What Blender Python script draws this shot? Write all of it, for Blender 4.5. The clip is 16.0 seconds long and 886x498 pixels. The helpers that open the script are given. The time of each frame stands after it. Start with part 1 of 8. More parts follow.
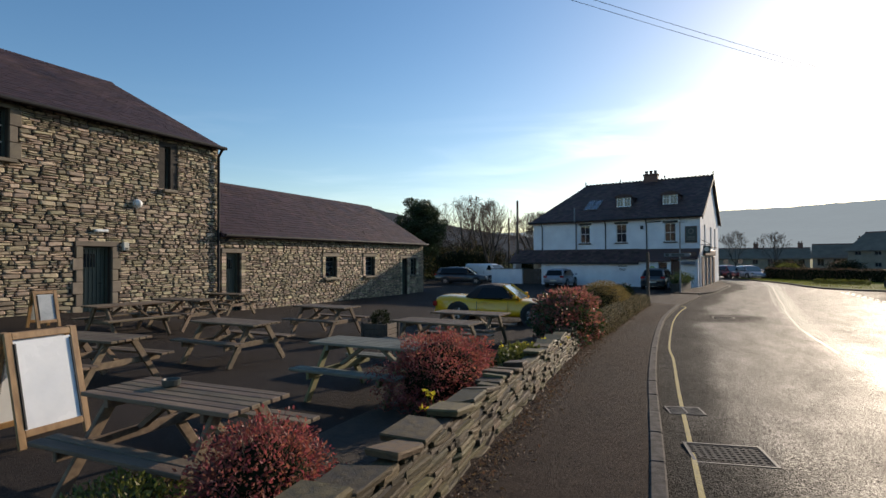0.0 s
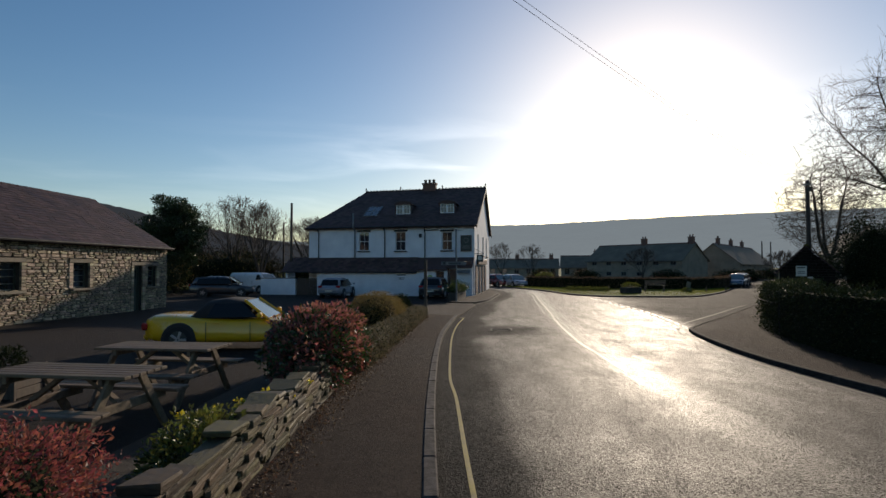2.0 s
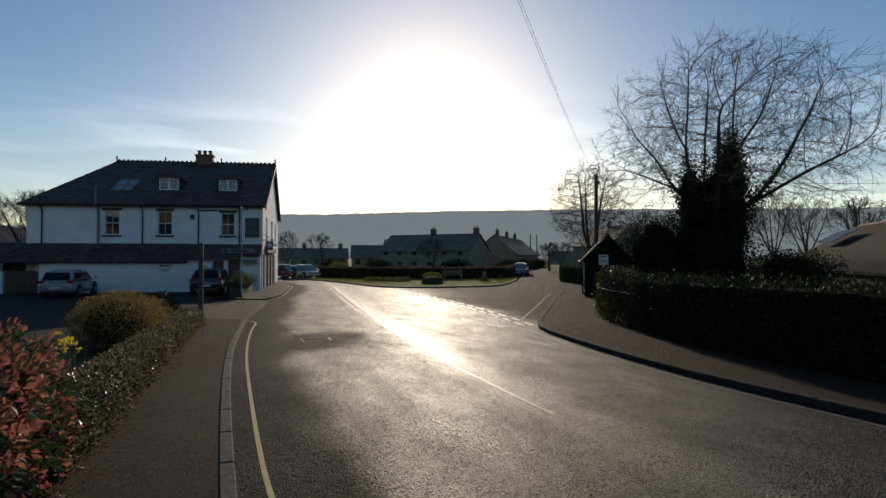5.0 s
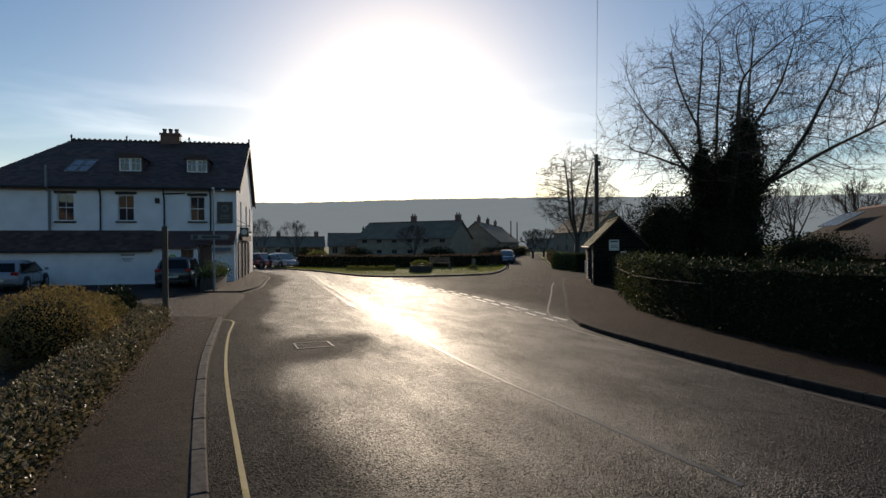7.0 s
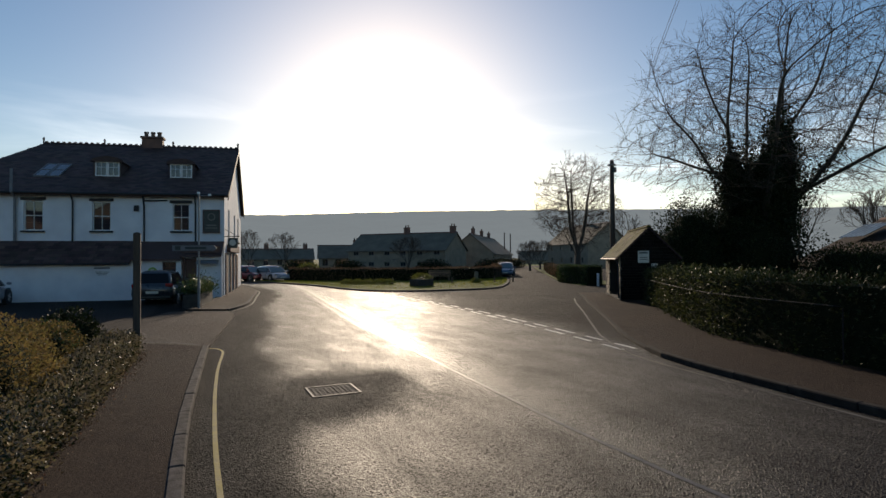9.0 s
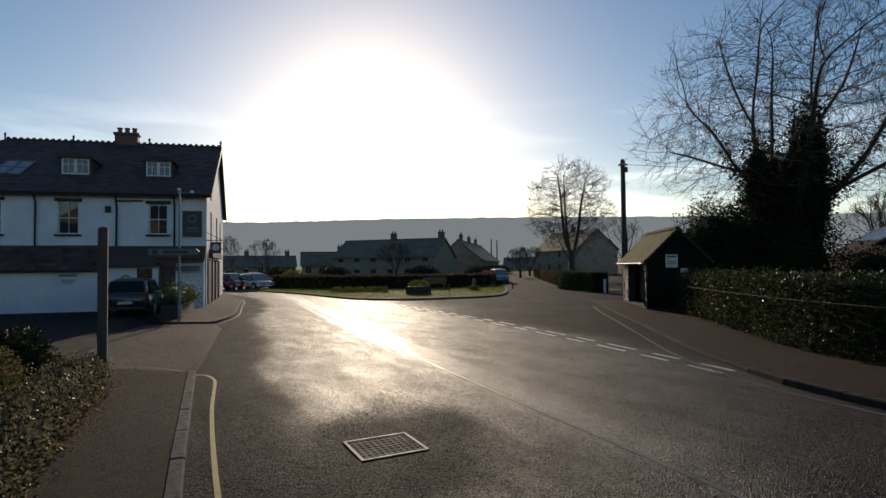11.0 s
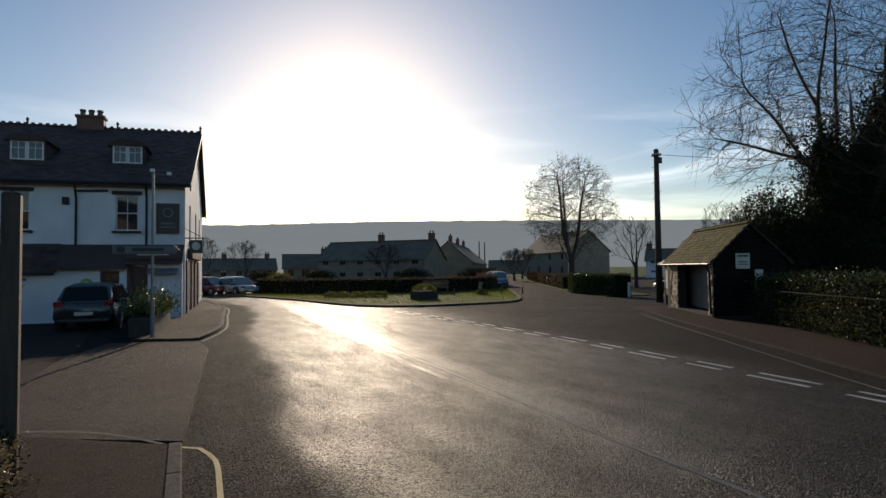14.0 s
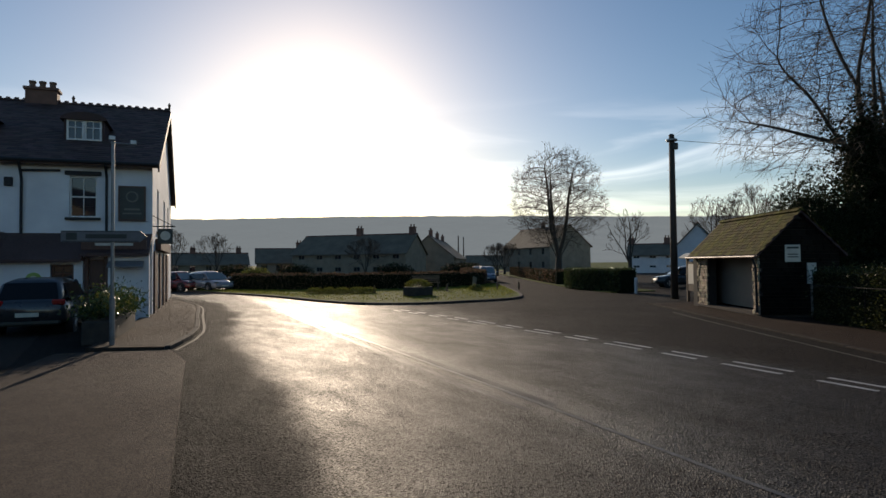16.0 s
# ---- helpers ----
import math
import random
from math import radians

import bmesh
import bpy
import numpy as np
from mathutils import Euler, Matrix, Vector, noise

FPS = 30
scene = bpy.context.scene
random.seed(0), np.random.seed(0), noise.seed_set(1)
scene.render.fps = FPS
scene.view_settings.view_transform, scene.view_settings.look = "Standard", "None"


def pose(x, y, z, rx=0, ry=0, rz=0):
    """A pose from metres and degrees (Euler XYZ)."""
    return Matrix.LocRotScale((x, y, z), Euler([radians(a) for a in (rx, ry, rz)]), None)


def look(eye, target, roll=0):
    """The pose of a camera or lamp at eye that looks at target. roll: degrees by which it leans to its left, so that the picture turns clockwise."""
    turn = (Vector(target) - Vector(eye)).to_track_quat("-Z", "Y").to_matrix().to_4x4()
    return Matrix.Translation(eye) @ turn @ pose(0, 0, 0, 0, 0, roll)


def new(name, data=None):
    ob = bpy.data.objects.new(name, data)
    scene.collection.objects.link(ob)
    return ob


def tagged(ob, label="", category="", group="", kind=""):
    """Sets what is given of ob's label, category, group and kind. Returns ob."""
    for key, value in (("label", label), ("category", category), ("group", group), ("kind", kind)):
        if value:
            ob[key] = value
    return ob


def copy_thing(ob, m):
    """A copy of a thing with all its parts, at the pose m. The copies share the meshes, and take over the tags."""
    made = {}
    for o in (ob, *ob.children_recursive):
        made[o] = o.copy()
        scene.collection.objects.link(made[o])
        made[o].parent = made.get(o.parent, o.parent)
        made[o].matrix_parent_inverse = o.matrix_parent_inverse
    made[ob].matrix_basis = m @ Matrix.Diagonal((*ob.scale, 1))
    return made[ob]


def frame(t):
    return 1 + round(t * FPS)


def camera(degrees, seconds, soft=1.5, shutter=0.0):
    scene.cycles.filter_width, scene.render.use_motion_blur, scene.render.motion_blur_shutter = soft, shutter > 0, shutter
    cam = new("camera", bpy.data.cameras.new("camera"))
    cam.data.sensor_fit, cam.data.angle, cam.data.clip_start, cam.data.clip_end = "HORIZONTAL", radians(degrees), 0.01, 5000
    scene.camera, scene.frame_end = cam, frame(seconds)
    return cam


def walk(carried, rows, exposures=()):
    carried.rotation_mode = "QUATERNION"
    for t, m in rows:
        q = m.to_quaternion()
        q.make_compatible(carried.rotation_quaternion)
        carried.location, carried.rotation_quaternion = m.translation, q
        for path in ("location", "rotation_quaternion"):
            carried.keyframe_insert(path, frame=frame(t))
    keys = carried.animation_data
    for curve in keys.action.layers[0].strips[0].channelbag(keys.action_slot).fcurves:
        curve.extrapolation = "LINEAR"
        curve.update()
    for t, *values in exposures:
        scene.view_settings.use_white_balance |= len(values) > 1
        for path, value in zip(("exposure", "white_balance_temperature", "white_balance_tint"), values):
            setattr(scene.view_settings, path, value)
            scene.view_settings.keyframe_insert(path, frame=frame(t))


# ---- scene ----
cam = camera(78.1, 16.0)
METRES, EYE, TILT, LEAN, TURN = 23.478, 1.62, 0.0, 0.0, 24.1
ROWS = [
    (0.0, 0.0, 0.0, 0.0, 0.0, 0.96, 0.26),
    (0.5, 0.0165, 0.0381, -0.0014, -3.32, 1.39, 0.25),
    (1.0, 0.029, 0.0758, -0.0024, -9.27, 1.58, 0.14),
    (1.5, 0.0442, 0.1105, -0.0039, -17.53, 1.79, 0.09),
    (2.0, 0.0547, 0.1447, -0.0041, -22.34, 1.9, 0.07),
    (2.5, 0.0671, 0.1781, -0.006, -26.73, 1.8, 0.0),
    (3.0, 0.0782, 0.2118, -0.006, -30.31, 1.49, 0.0),
    (3.5, 0.0887, 0.2436, -0.0066, -34.61, 1.15, -0.07),
    (4.0, 0.0998, 0.2761, -0.0052, -39.74, 1.11, 0.07),
    (4.5, 0.1102, 0.3074, -0.0064, -42.88, 1.17, -0.0),
    (7.0, 0.169, 0.4477, -0.0122, -47.41, -0.37, 0.35),
    (7.5, 0.1803, 0.4763, -0.0117, -47.72, -0.3, 0.28),
    (8.0, 0.194, 0.5021, -0.0129, -47.95, 0.2, 0.36),
    (8.5, 0.2066, 0.5294, -0.0123, -48.13, 0.44, 0.45),
    (9.0, 0.2183, 0.5551, -0.0131, -48.73, 0.93, 0.38),
    (11.5, 0.2696, 0.682, -0.0171, -50.88, 1.7, 0.59),
    (12.0, 0.2811, 0.7072, -0.0158, -50.72, 1.64, 0.68),
    (12.5, 0.292, 0.7324, -0.0163, -50.94, 1.92, 0.53),
    (13.0, 0.3049, 0.7594, -0.0155, -51.94, 2.11, 0.64),
    (13.5, 0.3166, 0.7867, -0.0175, -52.08, 2.14, 0.54),
    (14.0, 0.3311, 0.8132, -0.0189, -53.06, 2.0, 0.65),
    (14.5, 0.3425, 0.8403, -0.0193, -53.26, 2.02, 0.61),
    (15.0, 0.3574, 0.8667, -0.0213, -53.68, 1.6, 0.66),
    (15.5, 0.3695, 0.8942, -0.0208, -54.23, 1.34, 0.57),
    (16.0, 0.3843, 0.9201, -0.0218, -55.96, 1.49, 0.58),
]
walk(cam, [(t, pose(0, 0, EYE, TILT, LEAN, TURN) @ pose(METRES * x, METRES * y, METRES * z, 90 + pitch, roll, yaw)) for t, x, y, z, yaw, pitch, roll in ROWS],
     [(0.0, 0.64, 7100, 15), (1.5, 0.16, 7050, 14), (3.5, -0.2, 7000, 14), (8.0, 0.07, 7350, 15), (12.5, -0.03, 7350, 15), (16.0, -0.02, 7400, 16)])

# the sun stands low, a little right of the road's line
SUN_AZ, SUN_EL = 19.2, 15.4
world = bpy.data.worlds.new("sky_world")
scene.world = world
world.use_nodes = True
wn, wl = world.node_tree.nodes, world.node_tree.links
wn.clear()
w_out = wn.new("ShaderNodeOutputWorld")
w_bg = wn.new("ShaderNodeBackground")
w_sky = wn.new("ShaderNodeTexSky")
w_sky.sky_type = "NISHITA"
w_sky.sun_disc = False
w_sky.sun_elevation = radians(SUN_EL)
w_sky.sun_rotation = radians(SUN_AZ)
w_sky.air_density, w_sky.dust_density, w_sky.ozone_density = 1.0, 0.5, 2.5
w_bg.inputs[1].default_value = 0.12
# thin streaks of bright cloud low in the sky
w_tc = wn.new("ShaderNodeTexCoord")
w_map = wn.new("ShaderNodeMapping")
w_map.inputs["Scale"].default_value = (1.8, 1.8, 11.0)
w_map.inputs["Location"].default_value = (3.1, 1.7, 0.4)
w_map.inputs["Rotation"].default_value = (radians(4), radians(-5), 0)
w_noise = wn.new("ShaderNodeTexNoise")
w_noise.inputs["Scale"].default_value, w_noise.inputs["Detail"].default_value, w_noise.inputs["Distortion"].default_value = 1.5, 8, 0.6
w_ramp = wn.new("ShaderNodeMapRange")
w_ramp.interpolation_type = "SMOOTHSTEP"
w_ramp.inputs[1].default_value, w_ramp.inputs[2].default_value, w_ramp.inputs[4].default_value = 0.47, 0.68, 0.8
w_sep = wn.new("ShaderNodeSeparateXYZ")
w_low = wn.new("ShaderNodeMapRange")
w_low.interpolation_type = "SMOOTHSTEP"
w_low.inputs[1].default_value, w_low.inputs[2].default_value, w_low.inputs[3].default_value, w_low.inputs[4].default_value = 0.14, 0.3, 1.0, 0.0
w_mul = wn.new("ShaderNodeMath")
w_mul.operation = "MULTIPLY"
w_white = wn.new("ShaderNodeMix")
w_white.data_type, w_white.blend_type = "RGBA", "ADD"
w_white.inputs[7].default_value = (5.0, 4.9, 4.7, 1)
wl.new(w_tc.outputs["Generated"], w_map.inputs[0])
wl.new(w_map.outputs[0], w_noise.inputs["Vector"])
wl.new(w_noise.outputs[0], w_ramp.inputs[0])
wl.new(w_tc.outputs["Generated"], w_sep.inputs[0])
wl.new(w_sep.outputs[2], w_low.inputs[0])
# most of the cloud hangs about the sun
w_dot = wn.new("ShaderNodeVectorMath")
w_dot.operation = "DOT_PRODUCT"
w_dot.inputs[1].default_value = (math.sin(radians(SUN_AZ + 12)), math.cos(radians(SUN_AZ + 12)), 0.2)
w_round = wn.new("ShaderNodeMapRange")
w_round.interpolation_type = "SMOOTHSTEP"
w_round.inputs[1].default_value, w_round.inputs[2].default_value, w_round.inputs[3].default_value, w_round.inputs[4].default_value = 0.6, 0.95, 0.12, 1.0
w_part = wn.new("ShaderNodeMath")
w_part.operation = "MULTIPLY"
wl.new(w_tc.outputs["Generated"], w_dot.inputs[0])
wl.new(w_dot.outputs["Value"], w_round.inputs[0])
wl.new(w_ramp.outputs[0], w_part.inputs[0])
wl.new(w_round.outputs[0], w_part.inputs[1])
wl.new(w_part.outputs[0], w_mul.inputs[0])
wl.new(w_low.outputs[0], w_mul.inputs[1])
wl.new(w_mul.outputs[0], w_white.inputs[0])
w_rich = wn.new("ShaderNodeHueSaturation")
w_rich.inputs["Saturation"].default_value, w_rich.inputs["Value"].default_value = 1.22, 0.9
wl.new(w_sky.outputs[0], w_rich.inputs["Color"])
wl.new(w_rich.outputs[0], w_white.inputs[6])
wl.new(w_white.outputs[2], w_bg.inputs[0])
wl.new(w_bg.outputs[0], w_out.inputs[0])
SUN_DIR = Vector((math.sin(radians(SUN_AZ)) * math.cos(radians(SUN_EL)), math.cos(radians(SUN_AZ)) * math.cos(radians(SUN_EL)), math.sin(radians(SUN_EL))))
sun_data = bpy.data.lights.new("sun", "SUN")
sun_data.energy, sun_data.angle, sun_data.color = 3.0, radians(0.55), (1.0, 0.89, 0.73)
sun = new("sun", sun_data)
sun.matrix_world = look(SUN_DIR * 60, (0, 0, 0))


# ---- materials ----
def material(name, low, high, scale=4.0, rough=(0.6, 0.8), bump=0.2, fine=40.0, metal=0.0, vary=0.0, spec=0.5, island=False, stretch=(1, 1, 1), bump_dist=0.02):
    """Two colours mixed by a broad and a fine noise, with roughness and relief by the same noises. vary: change from piece to piece."""
    m = bpy.data.materials.new(name)
    m.use_nodes = True
    n, l = m.node_tree.nodes, m.node_tree.links
    b = n["Principled BSDF"]
    tc = n.new("ShaderNodeTexCoord")
    mp = n.new("ShaderNodeMapping")
    mp.inputs["Scale"].default_value = stretch
    l.new(tc.outputs["Object"], mp.inputs[0])
    big, small = n.new("ShaderNodeTexNoise"), n.new("ShaderNodeTexNoise")
    big.inputs["Scale"].default_value, big.inputs["Detail"].default_value = scale, 5
    small.inputs["Scale"].default_value, small.inputs["Detail"].default_value = fine, 4
    for t in (big, small):
        l.new(mp.outputs[0], t.inputs["Vector"])
    add = n.new("ShaderNodeMath")
    add.operation = "MULTIPLY_ADD"
    l.new(small.outputs[0], add.inputs[0])
    add.inputs[1].default_value = 0.45
    l.new(big.outputs[0], add.inputs[2])
    ramp = n.new("ShaderNodeMapRange")
    ramp.inputs[1].default_value, ramp.inputs[2].default_value = 0.45, 1.0
    l.new(add.outputs[0], ramp.inputs[0])
    mix = n.new("ShaderNodeMix")
    mix.data_type = "RGBA"
    l.new(ramp.outputs[0], mix.inputs[0])
    mix.inputs[6].default_value, mix.inputs[7].default_value = (*low, 1), (*high, 1)
    last = mix.outputs[2]
    if vary:
        src = n.new("ShaderNodeNewGeometry").outputs["Random Per Island"] if island else n.new("ShaderNodeObjectInfo").outputs["Random"]
        hsv = n.new("ShaderNodeHueSaturation")
        v = n.new("ShaderNodeMapRange")
        v.inputs[3].default_value, v.inputs[4].default_value = 1 - vary, 1 + vary
        l.new(src, v.inputs[0])
        l.new(v.outputs[0], hsv.inputs["Value"])
        h = n.new("ShaderNodeMapRange")
        h.inputs[3].default_value, h.inputs[4].default_value = 0.5 - vary * 0.06, 0.5 + vary * 0.06
        mul = n.new("ShaderNodeMath")
        mul.operation = "FRACT"
        k = n.new("ShaderNodeMath")
        k.operation = "MULTIPLY"
        k.inputs[1].default_value = 7.31
        l.new(src, k.inputs[0])
        l.new(k.outputs[0], mul.inputs[0])
        l.new(mul.outputs[0], h.inputs[0])
        l.new(h.outputs[0], hsv.inputs["Hue"])
        l.new(last, hsv.inputs["Color"])
        last = hsv.outputs[0]
    l.new(last, b.inputs["Base Color"])
    r = n.new("ShaderNodeMapRange")
    r.inputs[1].default_value, r.inputs[2].default_value = 0.3, 0.75
    r.inputs[3].default_value, r.inputs[4].default_value = rough
    l.new(big.outputs[0], r.inputs[0])
    l.new(r.outputs[0], b.inputs["Roughness"])
    b.inputs["Metallic"].default_value = metal
    b.inputs["Specular IOR Level"].default_value = spec
    if bump:
        bp = n.new("ShaderNodeBump")
        bp.inputs["Strength"].default_value, bp.inputs["Distance"].default_value = bump, bump_dist
        l.new(add.outputs[0], bp.inputs["Height"])
        l.new(bp.outputs[0], b.inputs["Normal"])
    return m


def leaf_material(name, low, high, rough=0.45, through_light=0.35, vary=0.35, spec=0.5):
    """Leaves: colour changes from leaf to leaf, with some light passing through."""
    m = material(name, low, high, 3.0, (rough - 0.08, rough + 0.12), 0.0, 30.0, vary=vary, island=True, spec=spec)
    n, l = m.node_tree.nodes, m.node_tree.links
    b, out = n["Principled BSDF"], n["Material Output"]
    tr = n.new("ShaderNodeBsdfTranslucent")
    mx = n.new("ShaderNodeMixShader")
    mx.inputs[0].default_value = through_light
    l.new(b.inputs["Base Color"].links[0].from_socket, tr.inputs[0])
    l.new(b.outputs[0], mx.inputs[1])
    l.new(tr.outputs[0], mx.inputs[2])
    l.new(mx.outputs[0], out.inputs[0])
    return m


def glass_material(name, tint=(0.02, 0.025, 0.03), rough=0.03):
    m = bpy.data.materials.new(name)
    m.use_nodes = True
    b = m.node_tree.nodes["Principled BSDF"]
    b.inputs["Base Color"].default_value = (*tint, 1)
    b.inputs["Roughness"].default_value = rough
    b.inputs["Specular IOR Level"].default_value = 0.8
    return m


def painted_haze_material(name, ground, haze, amount, scale):
    """Far land with painted haze: an emission of the haze colour is mixed over the land's own colour."""
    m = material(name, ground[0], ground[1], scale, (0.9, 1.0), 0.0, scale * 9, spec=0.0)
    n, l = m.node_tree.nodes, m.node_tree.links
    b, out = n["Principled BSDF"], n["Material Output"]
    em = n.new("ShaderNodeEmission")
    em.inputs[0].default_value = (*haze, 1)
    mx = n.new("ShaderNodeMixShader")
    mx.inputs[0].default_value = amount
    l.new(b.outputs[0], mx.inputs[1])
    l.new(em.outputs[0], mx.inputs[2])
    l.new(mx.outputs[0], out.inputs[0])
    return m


def asphalt(name, low, high, rough, wet=0.0, grain=60.0, relief=0.9, gloss=0.35, tilt=0.0):
    """Rolled stone chips in tar: a grainy relief, worn and damp patches."""
    m = material(name, low, high, 0.35, rough, 0.0, 6.0)
    n, l = m.node_tree.nodes, m.node_tree.links
    b = n["Principled BSDF"]
    tc = n.new("ShaderNodeTexCoord")
    chips = n.new("ShaderNodeTexVoronoi")
    chips.inputs["Scale"].default_value = grain
    l.new(tc.outputs["Object"], chips.inputs["Vector"])
    nz = n.new("ShaderNodeTexNoise")
    nz.inputs["Scale"].default_value, nz.inputs["Detail"].default_value = 20.0, 6
    l.new(tc.outputs["Object"], nz.inputs["Vector"])
    ad = n.new("ShaderNodeMath")
    ad.operation = "MULTIPLY_ADD"
    l.new(nz.outputs[0], ad.inputs[0])
    ad.inputs[1].default_value = 1.2
    l.new(chips.outputs["Distance"], ad.inputs[2])
    bp = n.new("ShaderNodeBump")
    bp.inputs["Strength"].default_value, bp.inputs["Distance"].default_value = relief, 0.02
    l.new(ad.outputs[0], bp.inputs["Height"])
    l.new(bp.outputs[0], b.inputs["Normal"])
    b.inputs["Specular IOR Level"].default_value = gloss
    old = b.inputs["Base Color"].links[0].from_socket
    one = n.new("ShaderNodeSeparateColor")
    l.new(chips.outputs["Color"], one.inputs[0])
    sp = n.new("ShaderNodeMapRange")
    sp.inputs[3].default_value, sp.inputs[4].default_value = 0.3, 1.8
    l.new(one.outputs[0], sp.inputs[0])
    dark = n.new("ShaderNodeVectorMath")
    dark.operation = "SCALE"
    l.new(old, dark.inputs[0])
    l.new(sp.outputs[0], dark.inputs["Scale"])
    l.new(dark.outputs[0], b.inputs["Base Color"])
    if wet:
        # loose chips lie at all angles and glint one by one
        off = n.new("ShaderNodeVectorMath")
        off.operation = "SUBTRACT"
        off.inputs[1].default_value = (0.5, 0.5, 0.5)
        l.new(chips.outputs["Color"], off.inputs[0])
        amt = n.new("ShaderNodeVectorMath")
        amt.operation = "SCALE"
        amt.inputs["Scale"].default_value = tilt
        l.new(off.outputs[0], amt.inputs[0])
        tip = n.new("ShaderNodeVectorMath")
        tip.operation = "ADD"
        l.new(bp.outputs[0], tip.inputs[0])
        l.new(amt.outputs[0], tip.inputs[1])
        nm = n.new("ShaderNodeVectorMath")
        nm.operation = "NORMALIZE"
        l.new(tip.outputs[0], nm.inputs[0])
        l.new(nm.outputs[0], b.inputs["Normal"])
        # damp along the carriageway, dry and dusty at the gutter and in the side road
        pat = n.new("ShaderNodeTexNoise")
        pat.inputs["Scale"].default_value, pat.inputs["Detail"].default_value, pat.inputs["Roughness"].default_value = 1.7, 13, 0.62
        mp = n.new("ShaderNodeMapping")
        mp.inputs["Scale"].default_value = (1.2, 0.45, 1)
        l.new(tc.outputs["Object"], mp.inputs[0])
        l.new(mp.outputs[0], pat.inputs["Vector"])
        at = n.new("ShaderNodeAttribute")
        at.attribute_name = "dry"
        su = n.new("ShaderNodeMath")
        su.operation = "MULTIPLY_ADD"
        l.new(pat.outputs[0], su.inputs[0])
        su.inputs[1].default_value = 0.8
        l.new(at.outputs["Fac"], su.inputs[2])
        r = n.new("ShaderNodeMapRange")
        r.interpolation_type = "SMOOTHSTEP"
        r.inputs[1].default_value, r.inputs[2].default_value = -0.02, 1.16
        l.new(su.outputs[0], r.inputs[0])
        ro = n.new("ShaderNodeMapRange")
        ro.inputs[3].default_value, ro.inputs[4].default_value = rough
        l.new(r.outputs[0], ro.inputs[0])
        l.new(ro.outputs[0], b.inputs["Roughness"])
        sg = n.new("ShaderNodeMapRange")
        sg.inputs[3].default_value, sg.inputs[4].default_value = gloss, gloss * 0.5
        l.new(r.outputs[0], sg.inputs[0])
        each = n.new("ShaderNodeMapRange")
        each.inputs[3].default_value, each.inputs[4].default_value = 0.05, 2.1
        l.new(one.outputs[1], each.inputs[0])
        shine = n.new("ShaderNodeMath")
        shine.operation = "MULTIPLY"
        l.new(sg.outputs[0], shine.inputs[0])
        l.new(each.outputs[0], shine.inputs[1])
        l.new(shine.outputs[0], b.inputs["Specular IOR Level"])
    return m


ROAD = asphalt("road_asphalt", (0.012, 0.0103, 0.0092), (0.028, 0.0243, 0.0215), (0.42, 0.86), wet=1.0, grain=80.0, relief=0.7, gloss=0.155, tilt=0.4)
PATH = asphalt("pavement_asphalt", (0.026, 0.017, 0.0128), (0.06, 0.0408, 0.0303), (0.82, 0.97), grain=150.0, relief=0.7, gloss=0.1)
# lighter copy for crossing and far pavement: sunlight put into the colour
SUN_TONE_PATH = asphalt("sun_tone_asphalt", (0.038, 0.0275, 0.0215), (0.085, 0.064, 0.05), (0.75, 0.95), grain=140.0, relief=0.7, gloss=0.15)
YARD = asphalt("yard_asphalt", (0.022, 0.0165, 0.0135), (0.04, 0.0315, 0.0265), (0.8, 0.95), grain=120.0, relief=0.6, gloss=0.15)
KERB = material("kerb_concrete", (0.034, 0.029, 0.026), (0.125, 0.11, 0.097), 9, (0.85, 0.95), 0.4, 60, vary=0.15, spec=0.12)
# darker tone for the right-hand kerbstones
KERB_DARK = material("darker_kerb_concrete", (0.022, 0.018, 0.0155), (0.065, 0.055, 0.047), 6, (0.88, 0.98), 0.4, 60, vary=0.15, spec=0.08)
EARTH = material("dark_earth", (0.03, 0.022, 0.015), (0.075, 0.055, 0.035), 5, (0.85, 1), 0.8, 50, bump_dist=0.05)
GRASS = material("grass_ground", (0.05, 0.075, 0.018), (0.13, 0.15, 0.045), 1.2, (0.8, 1), 0.8, 30, bump_dist=0.05, spec=0.05)
STONE = material("slate_stone", (0.2, 0.15, 0.095), (0.5, 0.405, 0.28), 2.5, (0.65, 0.9), 0.6, 28, vary=0.5)
STONE_BITS = material("slate_stone_bits", (0.2, 0.15, 0.095), (0.5, 0.405, 0.28), 2.5, (0.65, 0.9), 0.6, 28, vary=0.5, island=True)
MORTAR = material("dark_mortar", (0.03, 0.027, 0.023), (0.07, 0.06, 0.05), 6, (0.9, 1), 0.5, 60)
DRESSED = material("dressed_stone", (0.13, 0.105, 0.075), (0.26, 0.215, 0.155), 3, (0.7, 0.9), 0.35, 40, vary=0.2)
SLATE = material("roof_slate", (0.034, 0.0185, 0.02), (0.078, 0.046, 0.047), 0.9, (0.6, 0.85), 0.25, 18, vary=0.28, spec=0.25)
SLATE_BITS = material("roof_slate_bits", (0.034, 0.0185, 0.02), (0.078, 0.046, 0.047), 0.9, (0.6, 0.85), 0.25, 18, vary=0.34, island=True, spec=0.25)
RENDERED = material("white_render", (0.62, 0.63, 0.66), (0.82, 0.83, 0.84), 1.1, (0.75, 0.95), 0.15, 60)
BLACK_PAINT = material("black_paint", (0.012, 0.012, 0.013), (0.03, 0.03, 0.032), 6, (0.6, 0.8), 0.1, 60)
WHITE_PAINT = material("white_paint", (0.6, 0.6, 0.58), (0.8, 0.8, 0.78), 6, (0.4, 0.6), 0.08, 60)
